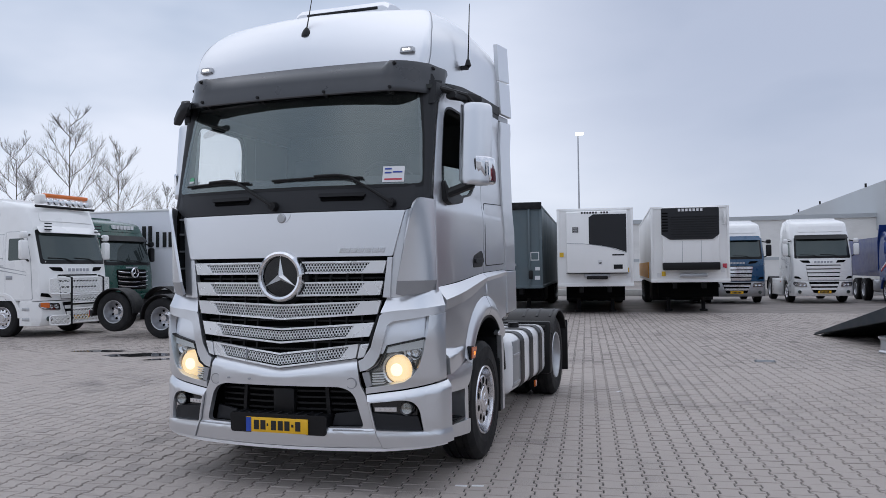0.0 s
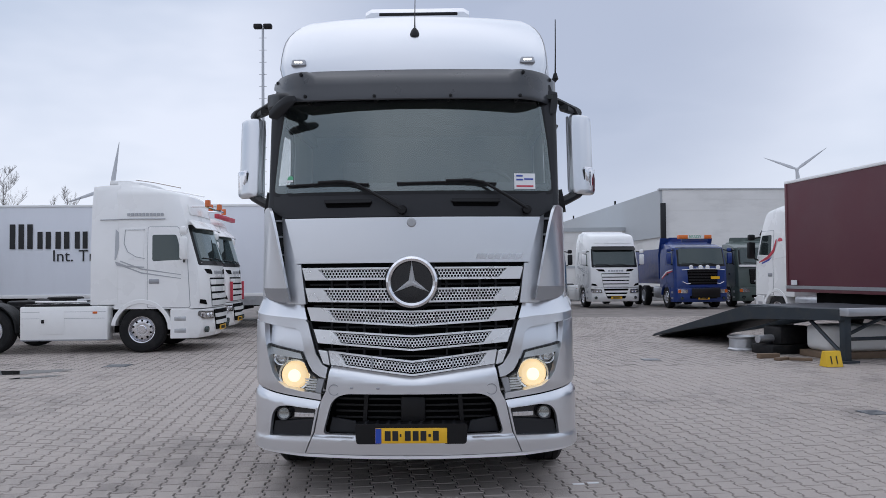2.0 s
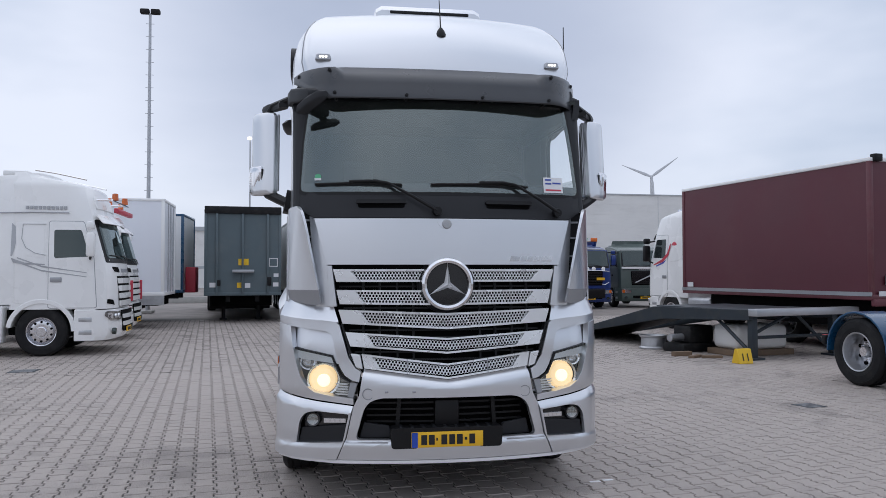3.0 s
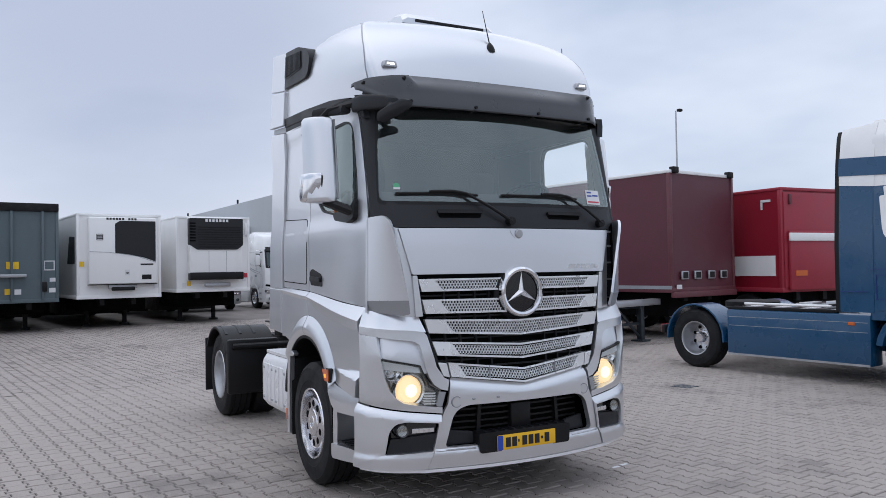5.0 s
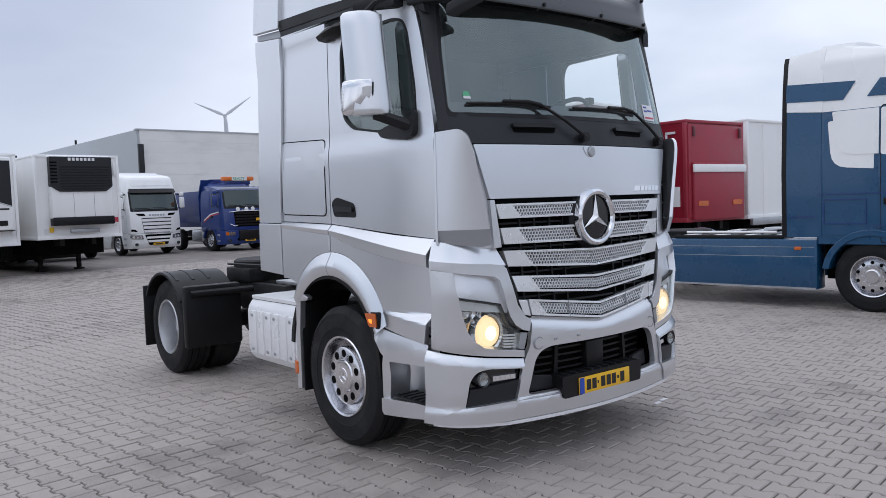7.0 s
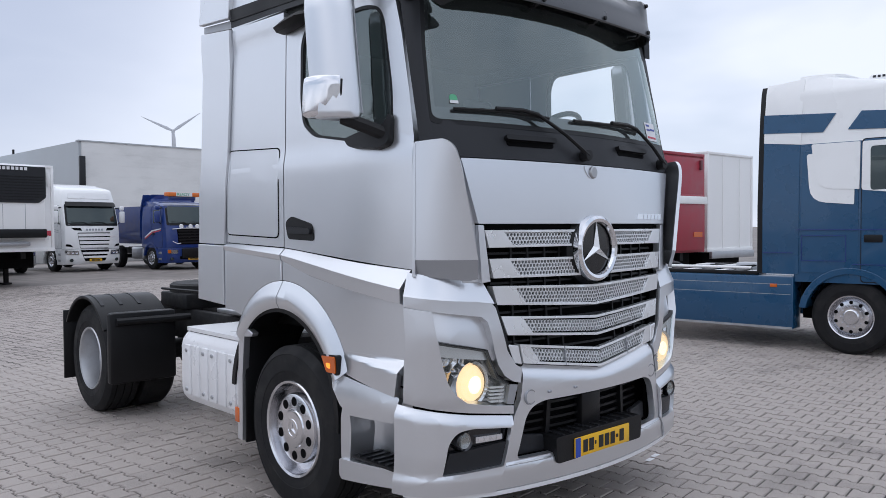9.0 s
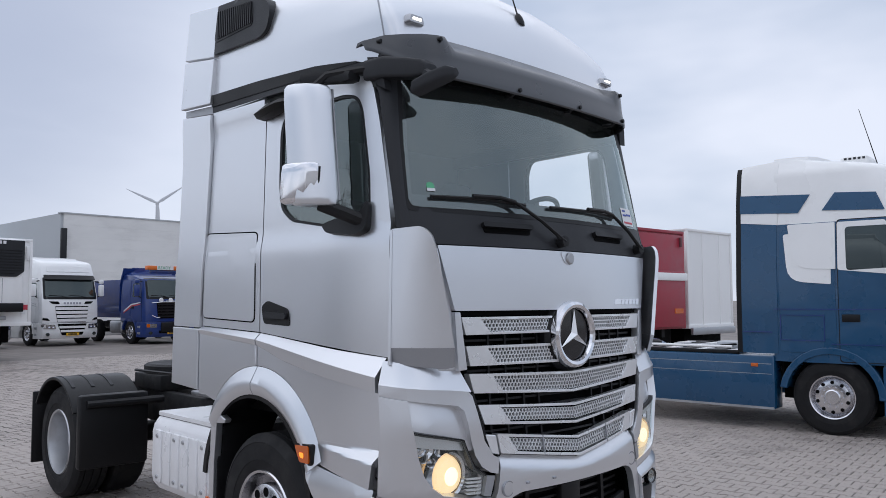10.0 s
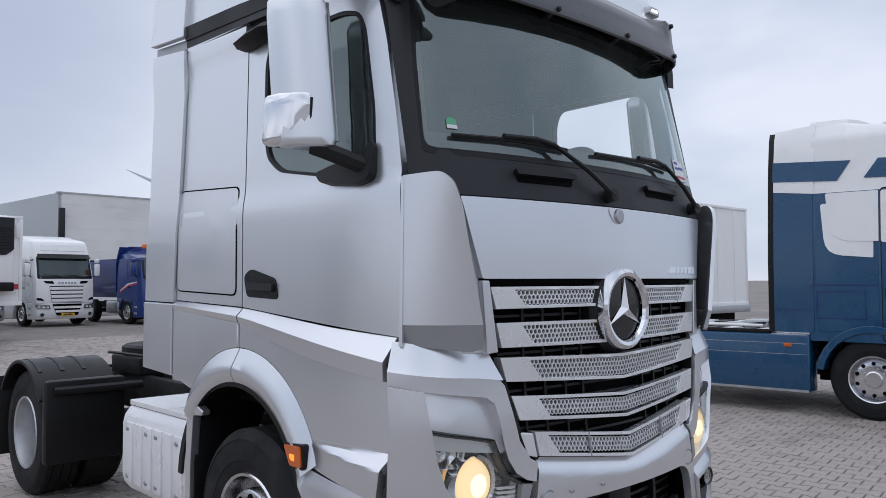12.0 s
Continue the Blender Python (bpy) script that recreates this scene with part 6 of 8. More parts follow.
    part("lamp_rim", sheet(mir([(1.106, 1.142), (0.937, 1.108), (0.826, 1.084), (0.797, 1.018), (0.762, 0.942), (0.698, 0.902), (0.702, 0.888), (0.772, 0.928), (0.812, 1.015), (0.834, 1.070), (0.937, 1.094), (1.10, 1.128)]), nose(0.002), 0.05, FRONT, step=0.07), "black", hl)
    part("main_beam", lathe(B(), [(0.0, -0.03), (0.05, -0.028), (0.085, -0.015), (0.10, 0.01), (0.105, 0.05)], 28, "y", (sg * 0.890, 0.178, 0.906)), "lamp_on", hl)
    part("beam_core", lathe(B(), [(0.0, -0.036), (0.04, -0.034), (0.052, -0.024)], 24, "y", (sg * 0.888, 0.178, 0.904)), "lamp_core", hl)
    part("upper_lamp", lathe(B(), [(0.0, 0.0), (0.03, -0.005), (0.055, -0.03), (0.06, -0.032), (0.062, 0.05)], 24, "y", (sg * 1.000, 0.258, 1.033)), "chrome", hl)
    part("upper_bulb", lathe(B(), [(0.0, -0.02), (0.02, -0.016), (0.028, 0.0)], 16, "y", (sg * 1.0, 0.252, 1.033)), "lamp_off", hl)
    part("reflector_bowl", lathe(B(), [(0.105, -0.01), (0.118, -0.018), (0.122, 0.04)], 28, "y", (sg * 0.890, 0.183, 0.906)), "chrome", hl)
    part("lamp_divider", sheet(mir([(0.955, 0.985), (0.965, 0.985), (0.94, 1.095), (0.93, 1.093)]), nose(-0.035), 0.04, FRONT, step=0), "lamp_off", hl)
    for i in range(5):
        z = 0.797 + 0.0185 * i
        part("indicator_fin", sheet(mir([(0.722, z), (0.80, z + 0.004), (0.815, z + 0.015), (0.715, z + 0.011)]), nose(-0.02), 0.012, FRONT, step=0), "slat", hl)
    part("grille_trim", sheet(mir([(0.612, 0.978), (0.652, 1.0), (0.702, 1.078), (0.735, 1.197), (0.768, 1.312), (0.758, 1.32), (0.722, 1.2), (0.688, 1.085), (0.645, 1.012), (0.604, 0.988)]), nose(0.004), 0.05, FRONT, step=0.08), "black", hl)
    part("lamp_end_cap", sheet(mir([(0.678, 0.784), (0.718, 0.792), (0.698, 0.892), (0.648, 0.886)]), nose(0.008), 0.03, FRONT, step=0), "silver_dark", hl)

for sg in (-1, 1):
    part("bumper_ledge", sheet([(sg * 0.43, 0.468), (sg * 0.728, 0.468), (sg * 0.731, 0.484), (sg * 0.43, 0.484)], lambda s, z: nose(0.026 - 1.6 * (z - 0.468))(s, z), 0.02, FRONT, step=(0.1, 0.008)), "silver", bump)
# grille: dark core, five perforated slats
# core coloured near-black to paint the shade behind the slats
core = part("grille_core", sheet(both([(0.62, 0.94), (0.72, 1.10), (0.80, 1.43), (0.87, 1.735)]), nose(-0.09), 0.02, FRONT), "cavity_shade", truck)
for i in range(14):
    z = 0.99 + i * 0.053
    w = float(np.interp(z, [0.95, 1.1, 1.43, 1.74], [0.58, 0.68, 0.76, 0.82]))
    part("grille_fin", sheet([(-w, z), (w, z), (w, z + 0.012), (-w, z + 0.012)], nose(-0.055), 0.03, FRONT, step=0.25), "black", core)
for x in (-0.62, -0.5, -0.37, -0.25, 0.25, 0.37, 0.5, 0.62):
    part("grille_strut", sheet([(x, 1.02), (x + 0.014, 1.02), (x + 0.014, 1.70), (x, 1.70)], nose(-0.05), 0.03, FRONT, step=0.2), "black", core)


def perforated(poly_lo, poly_hi, x0, x1, surf, pitch=0.0235, r=0.0091):
    """A sheet of hexagon cells, each with a real hole, between two curves z(x)."""
    bm = B()
    R = pitch / math.sqrt(3)
    row = 0
    zmin = min(poly_lo(x0), poly_lo(x1), poly_lo(0.5 * (x0 + x1)))
    zmax = max(poly_hi(x0), poly_hi(x1), poly_hi(0.5 * (x0 + x1)))
    n = int((x1 - x0) / pitch)
    cols = [x0 + pitch * (i + 0.5) for i in range(n)]
    rows = int((poly_hi(cols[0]) - poly_lo(cols[0]) - 0.006 - 2 * R) / (1.5 * R)) + 1
    for k in range(rows):
        for x in cols:
            xx = x + (pitch / 2 if k % 2 else 0)
            if xx > x1:
                continue
            z = poly_lo(xx) + 0.5 * (poly_hi(xx) - poly_lo(xx)) + (k - (rows - 1) / 2) * 1.5 * R
            o, i1, i2 = [], [], []
            for q in range(6):
                a = math.pi / 6 + q * math.pi / 3
                cx_, cz_ = math.cos(a), math.sin(a)
                o.append(bm.verts.new(surf(xx + R * cx_, z + R * cz_)))
                p = Vector(surf(xx + r * cx_, z + r * 1.15 * cz_))
                i1.append(bm.verts.new(p))
                i2.append(bm.verts.new(p + Vector((0, 0.012, 0))))
            for q in range(6):
                w = (q + 1) % 6
                bm.faces.new((o[q], o[w], i1[w], i1[q]))
                bm.faces.new((i1[q], i1[w], i2[w], i2[q]))
    bmesh.ops.recalc_face_normals(bm, faces=bm.faces)
    return bm


def slat(ends, centre, xe_top, xe_bot, xin, gap=0.0, cut=0.0):
    (et, eb), (ct, cb) = ends, centre

    def hi(x):
        return ct + (et - ct) * min(abs(x) / xe_top, 1)

    def lo(x):
        return cb + (eb - cb) * min(abs(x) / xe_bot, 1)
    spans = [(-1, 1)] if not cut else [(-1, -0.30), (-0.30, 0.30), (0.30, 1)]
    s = None
    xs = [x for x in np.linspace(-1, 1, 17)]
    top = [(x * xe_top, hi(x * xe_top)) for x in xs]
    bot = [(x * xe_bot, lo(x * xe_bot)) for x in xs]
    m = 0.014
    inner_t = [(x * xin, hi(x * xin) - m) for x in xs]
    inner_b = [(x * (xin - 0.06), lo(x * (xin - 0.06)) + m) for x in xs]
    s = part("grille_slat", sheet(bot + top[::-1], nose(0.006), 0.05, FRONT, holes=[inner_b + inner_t[::-1]], step=0.15), "slat", truck, bevel=0.006)
    part("perforated_insert", perforated(lambda x: lo(x) + 0.004, lambda x: hi(x) - 0.004, -xin - 0.004, xin + 0.004, nose(-0.004)), "slat", s)
    if cut:
        for x in (-0.295, 0.295):
            part("slat_joint", sheet([(x - 0.003, lo(x)), (x + 0.003, lo(x)), (x + 0.003, hi(x)), (x - 0.003, hi(x))], nose(0.008), 0.01, FRONT, step=0), "silver_dark", s)
    return s


slat((1.705, 1.612), (1.705, 1.612), 0.825, 0.80, 0.70)
slat((1.555, 1.452), (1.55, 1.442), 0.80, 0.775, 0.66)
slat((1.412, 1.312), (1.385, 1.268), 0.785, 0.755, 0.625)
slat((1.252, 1.150), (1.205, 1.092), 0.735, 0.70, 0.585)
slat((1.095, 0.992), (1.022, 0.912), 0.62, 0.60, 0.545, cut=1)
for sg in (-1, 1):
    part("grille_side_strip", sheet([(sg * 0.795, 1.435), (sg * 0.85, 1.43), (sg * 0.868, 1.732), (sg * 0.832, 1.732)], nose(0.008), 0.05, FRONT, step=0.1), "silver", truck, bevel=0.005)
    part("grille_end_cap", sheet([(sg * 0.70, 1.10), (sg * 0.63, 1.09), (sg * 0.61, 0.985), (sg * 0.66, 1.0)], nose(0.006), 0.04, FRONT, step=0), "slat", truck, bevel=0.006)
# emblem: ring and three-pointed star
emb = part("emblem_ring", lathe(B(), [(0.148, -0.012), (0.155, -0.028), (0.172, -0.034), (0.188, -0.022), (0.193, 0.0), (0.193, 0.05), (0.148, 0.05)], 56, "y", (0, 0.045, 1.595)), "chrome", truck, "chrome ring emblem with star")
part("emblem_disc", lathe(B(), [(0, -0.004), (0.150, -0.002), (0.150, 0.02)], 40, "y", (0, 0.045, 1.595)), "black_gloss", emb)
sb = B()
c = sb.verts.new((0, 0.012, 1.595))
cb_ = sb.verts.new((0, 0.044, 1.595))
pts = []
for i in range(6):
    a = math.pi / 2 + i * math.pi / 3
    r = 0.149 if i % 2 == 0 else 0.026
    pts.append(sb.verts.new((r * math.cos(a), 0.034 if i % 2 == 0 else 0.040, 1.595 + r * math.sin(a))))
for i in range(6):
    j = (i + 1) % 6
    sb.faces.new((c, pts[i], pts[j]))
    sb.faces.new((cb_, pts[j], pts[i]))
bmesh.ops.recalc_face_normals(sb, faces=sb.faces)
part("star", sb, "slat", emb, sharp=5)
part("grille_collar", lathe(B(), [(0.195, 0.0), (0.215, 0.03), (0.215, 0.08)], 48, "y", (0, 0.055, 1.595)), "black", emb)

# hood, badge, lettering bars
hood = part("hood", sheet(rounded(both([(0.868, 1.738), (0.958, 2.075)]), [0.01] * 4), nose(0.012), 0.04, FRONT, step=0.12), "silver", truck, bevel=0.008)
part("hood_shadow_gap", sheet(both([(0.86, 1.712), (0.862, 1.732)]), nose(-0.02), 0.02, FRONT), "cavity_shade", hood)
part("round_badge", lathe(B(), [(0, -0.008), (0.028, -0.008), (0.034, -0.004), (0.036, 0.004)], 24, "y", (0, 0.058, 2.035)), "alu_dull", hood)
part("badge_recess", sheet(rounded([(-0.085, 2.073), (-0.04, 2.0), (0.04, 2.0), (0.085, 2.073)], 0.03), nose(0.016), 0.006, FRONT, step=0), "silver", hood)
for i, (a, w) in enumerate(((0.47, 0.075), (0.555, 0.042), (0.607, 0.042), (0.66, 0.045), (0.715, 0.042), (0.765, 0.042))):
    part("model_name_bar", sheet([(a, 1.765), (a + w, 1.765), (a + w + 0.012, 1.80), (a + 0.012, 1.80)], nose(0.018), 0.008, FRONT, step=0), "chrome", hood)

# corner deflectors with slots behind them
for sg in (-1, 1):
    def defl(u, z, sg=sg):
        xf = float(np.interp(z, [1.43, 1.56, 2.08, 2.16], [0.91, 0.93, 1.04, 1.05]))
        p0 = Vector((xf, float(np.interp(z, [1.43, 2.1], [0.075, 0.095]))))
        p1 = Vector((1.115, 0.17 + 0.05 * (z - 1.43)))
        p2 = Vector((1.160 - 0.02 * (z - 1.43), 0.316))
        q = p0 * (1 - u) ** 2 + p1 * 2 * u * (1 - u) + p2 * u * u
        return (sg * q.x, q.y, z)
    cd = part("corner_deflector", sheet(rounded([(0.0, 1.555), (1.0, 1.555), (1.0, 2.155), (0.25, 2.165), (0.0, 2.10)], [0, 0, 0.02, 0.15, 0.15], 5), defl, 0.022, (sg * 0.6, -0.8, 0), step=0.11), "silver", truck, "silver corner wind deflector", bevel=0.007)
    part("inner_deflector", sheet([(sg * 0.845, 1.435), (sg * 0.945, 1.435), (sg * 1.0, 2.15), (sg * 0.945, 2.085), (sg * 0.866, 1.735)], lambda a_, z: (a_, nose(-0.02)(a_, z)[1] + 0.25 * max(abs(a_) - 0.93, 0), z), 0.03, FRONT, step=0.08), "silver", cd)
    part("deflector_duct", sheet([(0.93, 1.52), (1.085, 1.52), (1.085, 2.15), (0.98, 2.15)], lambda a_, z, sg=sg: (sg * a_, 0.27 + 0.05 * (z - 1.5), z), 0.05, FRONT, step=0.3), "charcoal", cd)
    for zz in (1.66, 1.80, 1.94, 2.06):
        part("duct_vane", bx((min(sg * 0.95, sg * 1.06), 0.25, zz), (max(sg * 0.95, sg * 1.06), 0.31, zz + 0.014)), "silver_dark", cd)

    def chin(u, v, sg=sg):
        x, y, z = defl(u, 1.557, sg)
        k = v
        return (x * (1 - 0.022 * k), y + 0.022 * k, 1.558 - 0.112 * k)
    part("deflector_chin", sheet([(0, 0), (1, 0), (1, 0.72), (0.12, 1.0), (0.0, 0.9)], chin, 0.02, (sg * 0.6, -0.8, -0.3), step=0.2), "silver_dark", cd)
    part("deflector_edge", sheet([(0.96, 1.47), (1.015, 1.47), (1.015, 2.15), (0.96, 2.15)], lambda u, z, sg=sg: (Vector(defl(u, z, sg)) + Vector((sg * 0.004, 0, 0)))[:], 0.012, (sg, 0, 0), step=0.2), "silver", cd)

# black scuttle and windscreen
scut = part("scuttle", sheet(rounded(both([(0.96, 2.082), (1.10, 2.165), (1.12, 2.30), (1.10, 2.34)]), 0.02), nose(lambda z: 0.0), 0.03, FRONT, step=0.1), "charcoal", truck, "black panel under the windscreen")
for sg in (-1, 1):
    g = part("grab_recess", sheet(rounded([(sg * 0.475 - 0.17, 2.155), (sg * 0.475 + 0.17, 2.155), (sg * 0.475 + 0.17, 2.205), (sg * 0.475 - 0.17, 2.205)], 0.02), nose(0.003), 0.02, FRONT), "cavity_shade", scut)
    part("grab_bar", sheet(rounded([(sg * 0.475 - 0.18, 2.188), (sg * 0.475 + 0.18, 2.188), (sg * 0.475 + 0.18, 2.215), (sg * 0.475 - 0.18, 2.215)], 0.012), nose(0.028), 0.03, FRONT), "black", scut)
GLASS = both([(1.055, 2.275), (1.03, 2.65), (0.985, 3.03)])
ws = part("windscreen", pane(rounded(GLASS, 0.05), nose(0.006), FRONT, 0.12), "glass", truck, "tinted windscreen")
ws.visible_shadow = False
part("windscreen_seal", sheet(rounded(both([(1.075, 2.25), (1.05, 2.65), (1.005, 3.06)]), 0.05), nose(0.003), 0.012, FRONT, holes=[rounded(both([(1.035, 2.30), (1.01, 2.65), (0.97, 3.01)]), 0.05)], step=0.15), "black", ws)
st = part("price_sticker", sheet([(0.77, 2.29), (0.93, 2.29), (0.93, 2.41), (0.77, 2.41)], nose(0.010), 0.002, FRONT), "paper", ws)
for a, b_, w, m_ in ((0.785, 2.385, 0.05, "sticker_blue"), (0.785, 2.355, 0.05, "sticker_blue"), (0.785, 2.305, 0.13, "sticker_red"), (0.845, 2.36, 0.07, "sticker_blue")):
    part("print_bar", sheet([(a, b_), (a + w, b_), (a + w, b_ + 0.012), (a, b_ + 0.012)], nose(0.0125), 0.002, FRONT, step=0), m_, st)
gs = part("green_sticker", sheet(rounded([(-0.955, 2.365), (-0.91, 2.365), (-0.91, 2.41), (-0.955, 2.41)], 0.02), nose(0.010), 0.002, FRONT), "sticker_green", ws)
part("print_bar", sheet([(-0.956, 2.362), (-0.909, 2.362), (-0.909, 2.378), (-0.956, 2.378)], nose(0.0125), 0.002, FRONT, step=0), "paper", gs)
# wipers
for x0, x1, x2 in ((-0.07, -0.42, -0.95), (0.86, 0.53, -0.11)):
    wp = part("wiper", tube(B(), [(*nose(0.05)(x0, 2.13)[:2], 2.13), (*nose(0.06)((x0 + x1) / 2, 2.235)[:2], 2.235), (*nose(0.05)(x1, 2.335)[:2], 2.335)], 0.013, 8, 0.010), "black", truck)
    part("wiper_link", tube(B(), [nose(0.05)(x1, 2.335), nose(0.045)(x1 - 0.10, 2.352), nose(0.04)(x1 - 0.28, 2.348)], 0.012, 8), "black", wp)
    part("wiper_blade", tube(B(), [nose(0.025)(x1 + 0.10, 2.325), nose(0.03)(x1 - 0.2, 2.338), nose(0.025)(x2, 2.33)], 0.010, 6), "black", wp)
    part("wiper_pivot", lathe(B(), [(0, -0.03), (0.03, -0.028), (0.036, 0.02)], 14, "y", (x0, nose(0.03)(x0, 2.13)[1], 2.13)), "black", wp)

# roof shell: front face, rounded corner and side at each height
RZ = [3.06, 3.20, 3.30, 3.40, 3.48, 3.54, 3.60, 3.66, 3.72, 3.77, 3.82, 3.85]
RF = [0.32, 0.335, 0.347, 0.375, 0.40, 0.43, 0.465, 0.515, 0.58, 0.67, 0.83, 1.06]
RC = [1.04, 1.04, 1.062, 1.058, 1.050, 1.042, 1.024, 0.998, 0.962, 0.918, 0.86, 0.81]
RY = [0.50, 0.50, 0.50, 0.53, 0.56, 0.60, 0.65, 0.715, 0.80, 0.90, 1.07, 1.27]
RB = [0.085, 0.085, 0.085, 0.10, 0.12, 0.14, 0.16, 0.18, 0.20, 0.20, 0.20, 0.20]
RX = [1.165, 1.165, 1.165, 1.165, 1.163, 1.158, 1.145, 1.12, 1.08, 1.02, 0.945, 0.88]
rings, seam = [], []
for z, f, b_, c_, ys, x in zip(RZ, RF, RB, RC, RY, RX):
    xf = c_ - 0.065
    r = [(k * xf, f + b_ * (k * xf) ** 2, z) for k in (0, 0.35, 0.7, 0.88, 1.0)]
    a, m_, e_ = Vector(r[-1][:2]), Vector((c_ - 0.008, r[-1][1] + 0.012)), Vector((c_, ys))
    for k in (0.25, 0.5, 0.75, 1.0):
        q = a * (1 - k) ** 2 + m_ * 2 * k * (1 - k) + e_ * k * k
        r.append((q.x, q.y, z))
    seam.append(r[-1])
    yb_ = max(1.35, ys + 0.12)
    r += [(c_ + (x - c_) * 0.62, ys + (yb_ - ys) * 0.45, z), (x, yb_, z), (x, yb_ + (2.18 - yb_) * 0.5, z), (x, 2.18, z)]
    rings.append(r + [(-p, b_, w_) for p, b_, w_ in reversed(r[1:])])
shell = part("roof_shell", loft(B(), rings), "silver", truck, "silver high roof", sharp=50)
for sg in (-1, 1):
    part("roof_seam", tube(B(), [(sg * (x + 0.001), y - 0.002, z + 0.001) for x, y, z in seam], 0.0045, 6), "silver_dark", shell)
part("roof_top", loft(B(), [[(a * k, 1.9 + (b_ - 1.9) * k, 3.85 + h) for a, b_, _ in rings[-1]] for k, h in ((1.0, 0.0), (0.9, 0.012), (0.5, 0.02))]), "silver", truck)
# roof hatch
rh = part("roof_hatch", loft(B(), [[(-0.45, y, 3.905), (0.46, y, 3.905), (0.46, y, h - 0.03), (0.41, y, h), (-0.40, y, h), (-0.45, y, h - 0.03)] for y, h in ((1.12, 3.955), (1.16, 4.0), (1.3, 4.03), (2.0, 4.04))]), "silver", truck)
part("hatch_slot", bx((-0.33, 1.112, 3.925), (0.36, 1.15, 3.952), 0.006), "black", rh)
part("hatch_base", bx((-0.40, 1.2, 3.83), (0.41, 1.95, 3.92)), "black", rh)
# marker lamps, antennas
for sg in (-1, 1):
    ml = part("roof_marker_lamp", loft(B(), [[(sg * (0.90 + a * k), 0.405 + d + 0.075 * a * sg * 0, 3.325 + b_ * k) for a, b_ in rounded([(-0.062, -0.022), (0.062, -0.022), (0.05, 0.026), (-0.05, 0.026)], 0.012, 3)] for d, k in ((0.03, 1.05), (0.0, 1.0), (-0.012, 0.85))]), "galv", truck, sharp=40)
    for i in range(3):
        part("marker_lens", bx((sg * 0.90 - 0.03 + i * 0.022, 0.386, 3.32), (sg * 0.90 - 0.014 + i * 0.022, 0.396, 3.334), 0.003), "lamp_white", ml)
an = part("antenna", lathe(B(), [(0.0, 0.055), (0.012, 0.055), (0.03, 0.03), (0.042, 0.0), (0.044, -0.02), (0.0, -0.02)], 18, "z", (0.015, 0.455, 3.55)), "black", truck)
part("whip", tube(B(), [(0.015, 0.455, 3.59), (0.015, 0.50, 3.72), (0.015, 0.56, 3.90)], 0.006, 6, 0.003), "black", an)
an2 = part("antenna", lathe(B(), [(0.0, 0.05), (0.014, 0.05), (0.028, 0.0), (0.0, -0.03)], 16, "z", (1.20, 1.05, 3.33)), "black", truck)
part("whip", tube(B(), [(1.20, 1.05, 3.36), (1.205, 1.06, 3.55), (1.21, 1.08, 3.86)], 0.007, 6, 0.004), "black", an2)
part("antenna_stay", bx((1.14, 1.03, 3.30), (1.20, 1.07, 3.33)), "black", an2)

# sun visor: a sloping shelf and a drawn face between two raised end wings that turn round the corners
def visor_y(x):
    a = abs(x)
    return 0.185 + 0.06 * a * a + 3.0 * max(a - 0.82, 0) ** 2


rings = []
for x in [-1.125, -1.11, -1.06, -1.0, -0.93, -0.86, -0.81, -0.775, -0.74, -0.55, -0.28, 0, 0.28, 0.55, 0.74, 0.775, 0.81, 0.86, 0.93, 1.0, 1.06, 1.11, 1.14]:
    a, y = abs(x), visor_y(x)
    w = min(max((a - 0.74) / 0.07, 0), 1)                       # 0 on the shelf, 1 on the wing
    end = min(max((a - 1.06) / 0.07, 0), 1)
    low = 2.978 + (0.16 * min(max((-x - 0.90) / 0.22, 0), 1) ** 1.2 if x < 0 else 0.012 * end)
    top = 3.245 - 0.02 * w - 0.03 * end
    outer = [(y + 0.155 - 0.065 * w, top), (y + 0.10 - 0.055 * w, 3.193 + 0.026 * w - 0.02 * end), (y + 0.035 - 0.005 * w, 3.145 + 0.045 * w - 0.02 * end), (y + 0.022, max(3.10, low + 0.06)), (y + 0.016, max(3.06, low + 0.04)), (y + 0.002, max(3.02, low + 0.02)), (y, low + 0.008), (y + 0.008, low)]
    inner = [(y + 0.022, low + 0.008), (y + 0.035, max(3.06, low + 0.03)), (y + 0.055, max(3.12, low + 0.05)), (y + 0.165 - 0.06 * w, top - 0.025)]
    rings.append([(x, p, q) for p, q in outer + inner])
vis = part("sun_visor", loft(B(), rings), "visor", truck, "smoked dark plastic sun visor", sharp=45)
for x, z in ((-1.082, 3.185), (-0.853, 3.193), (0.853, 3.193), (1.082, 3.185), (-0.815, 3.017), (-0.282, 3.006), (0.297, 3.004), (0.826, 3.006), (1.09, 3.03)):
    part("visor_bolt", lathe(B(), [(0, -0.012), (0.012, -0.010), (0.016, 0.012)], 10, "y", (x, visor_y(x) + (0.028 if z > 3.1 else 0.0), z)), "black", vis)
for x in (-0.80, -0.28, 0.28, 0.80):
    part("visor_bracket", tube(B(), [(x, visor_y(x) + 0.03, 3.03), (x, visor_y(x) + 0.07, 2.985), (x, 0.285 + 0.125 * x * x, 2.99)], 0.013, 6), "black", vis)
    part("visor_bracket", tube(B(), [(x + 0.05, visor_y(x) + 0.04, 3.04), (x, visor_y(x) + 0.07, 2.985)], 0.010, 6), "black", vis)
part("screen_header", sheet(both([(1.02, 2.99), (1.10, 3.10), (1.08, 3.14)]), nose(0.0), 0.04, FRONT), "charcoal", truck)

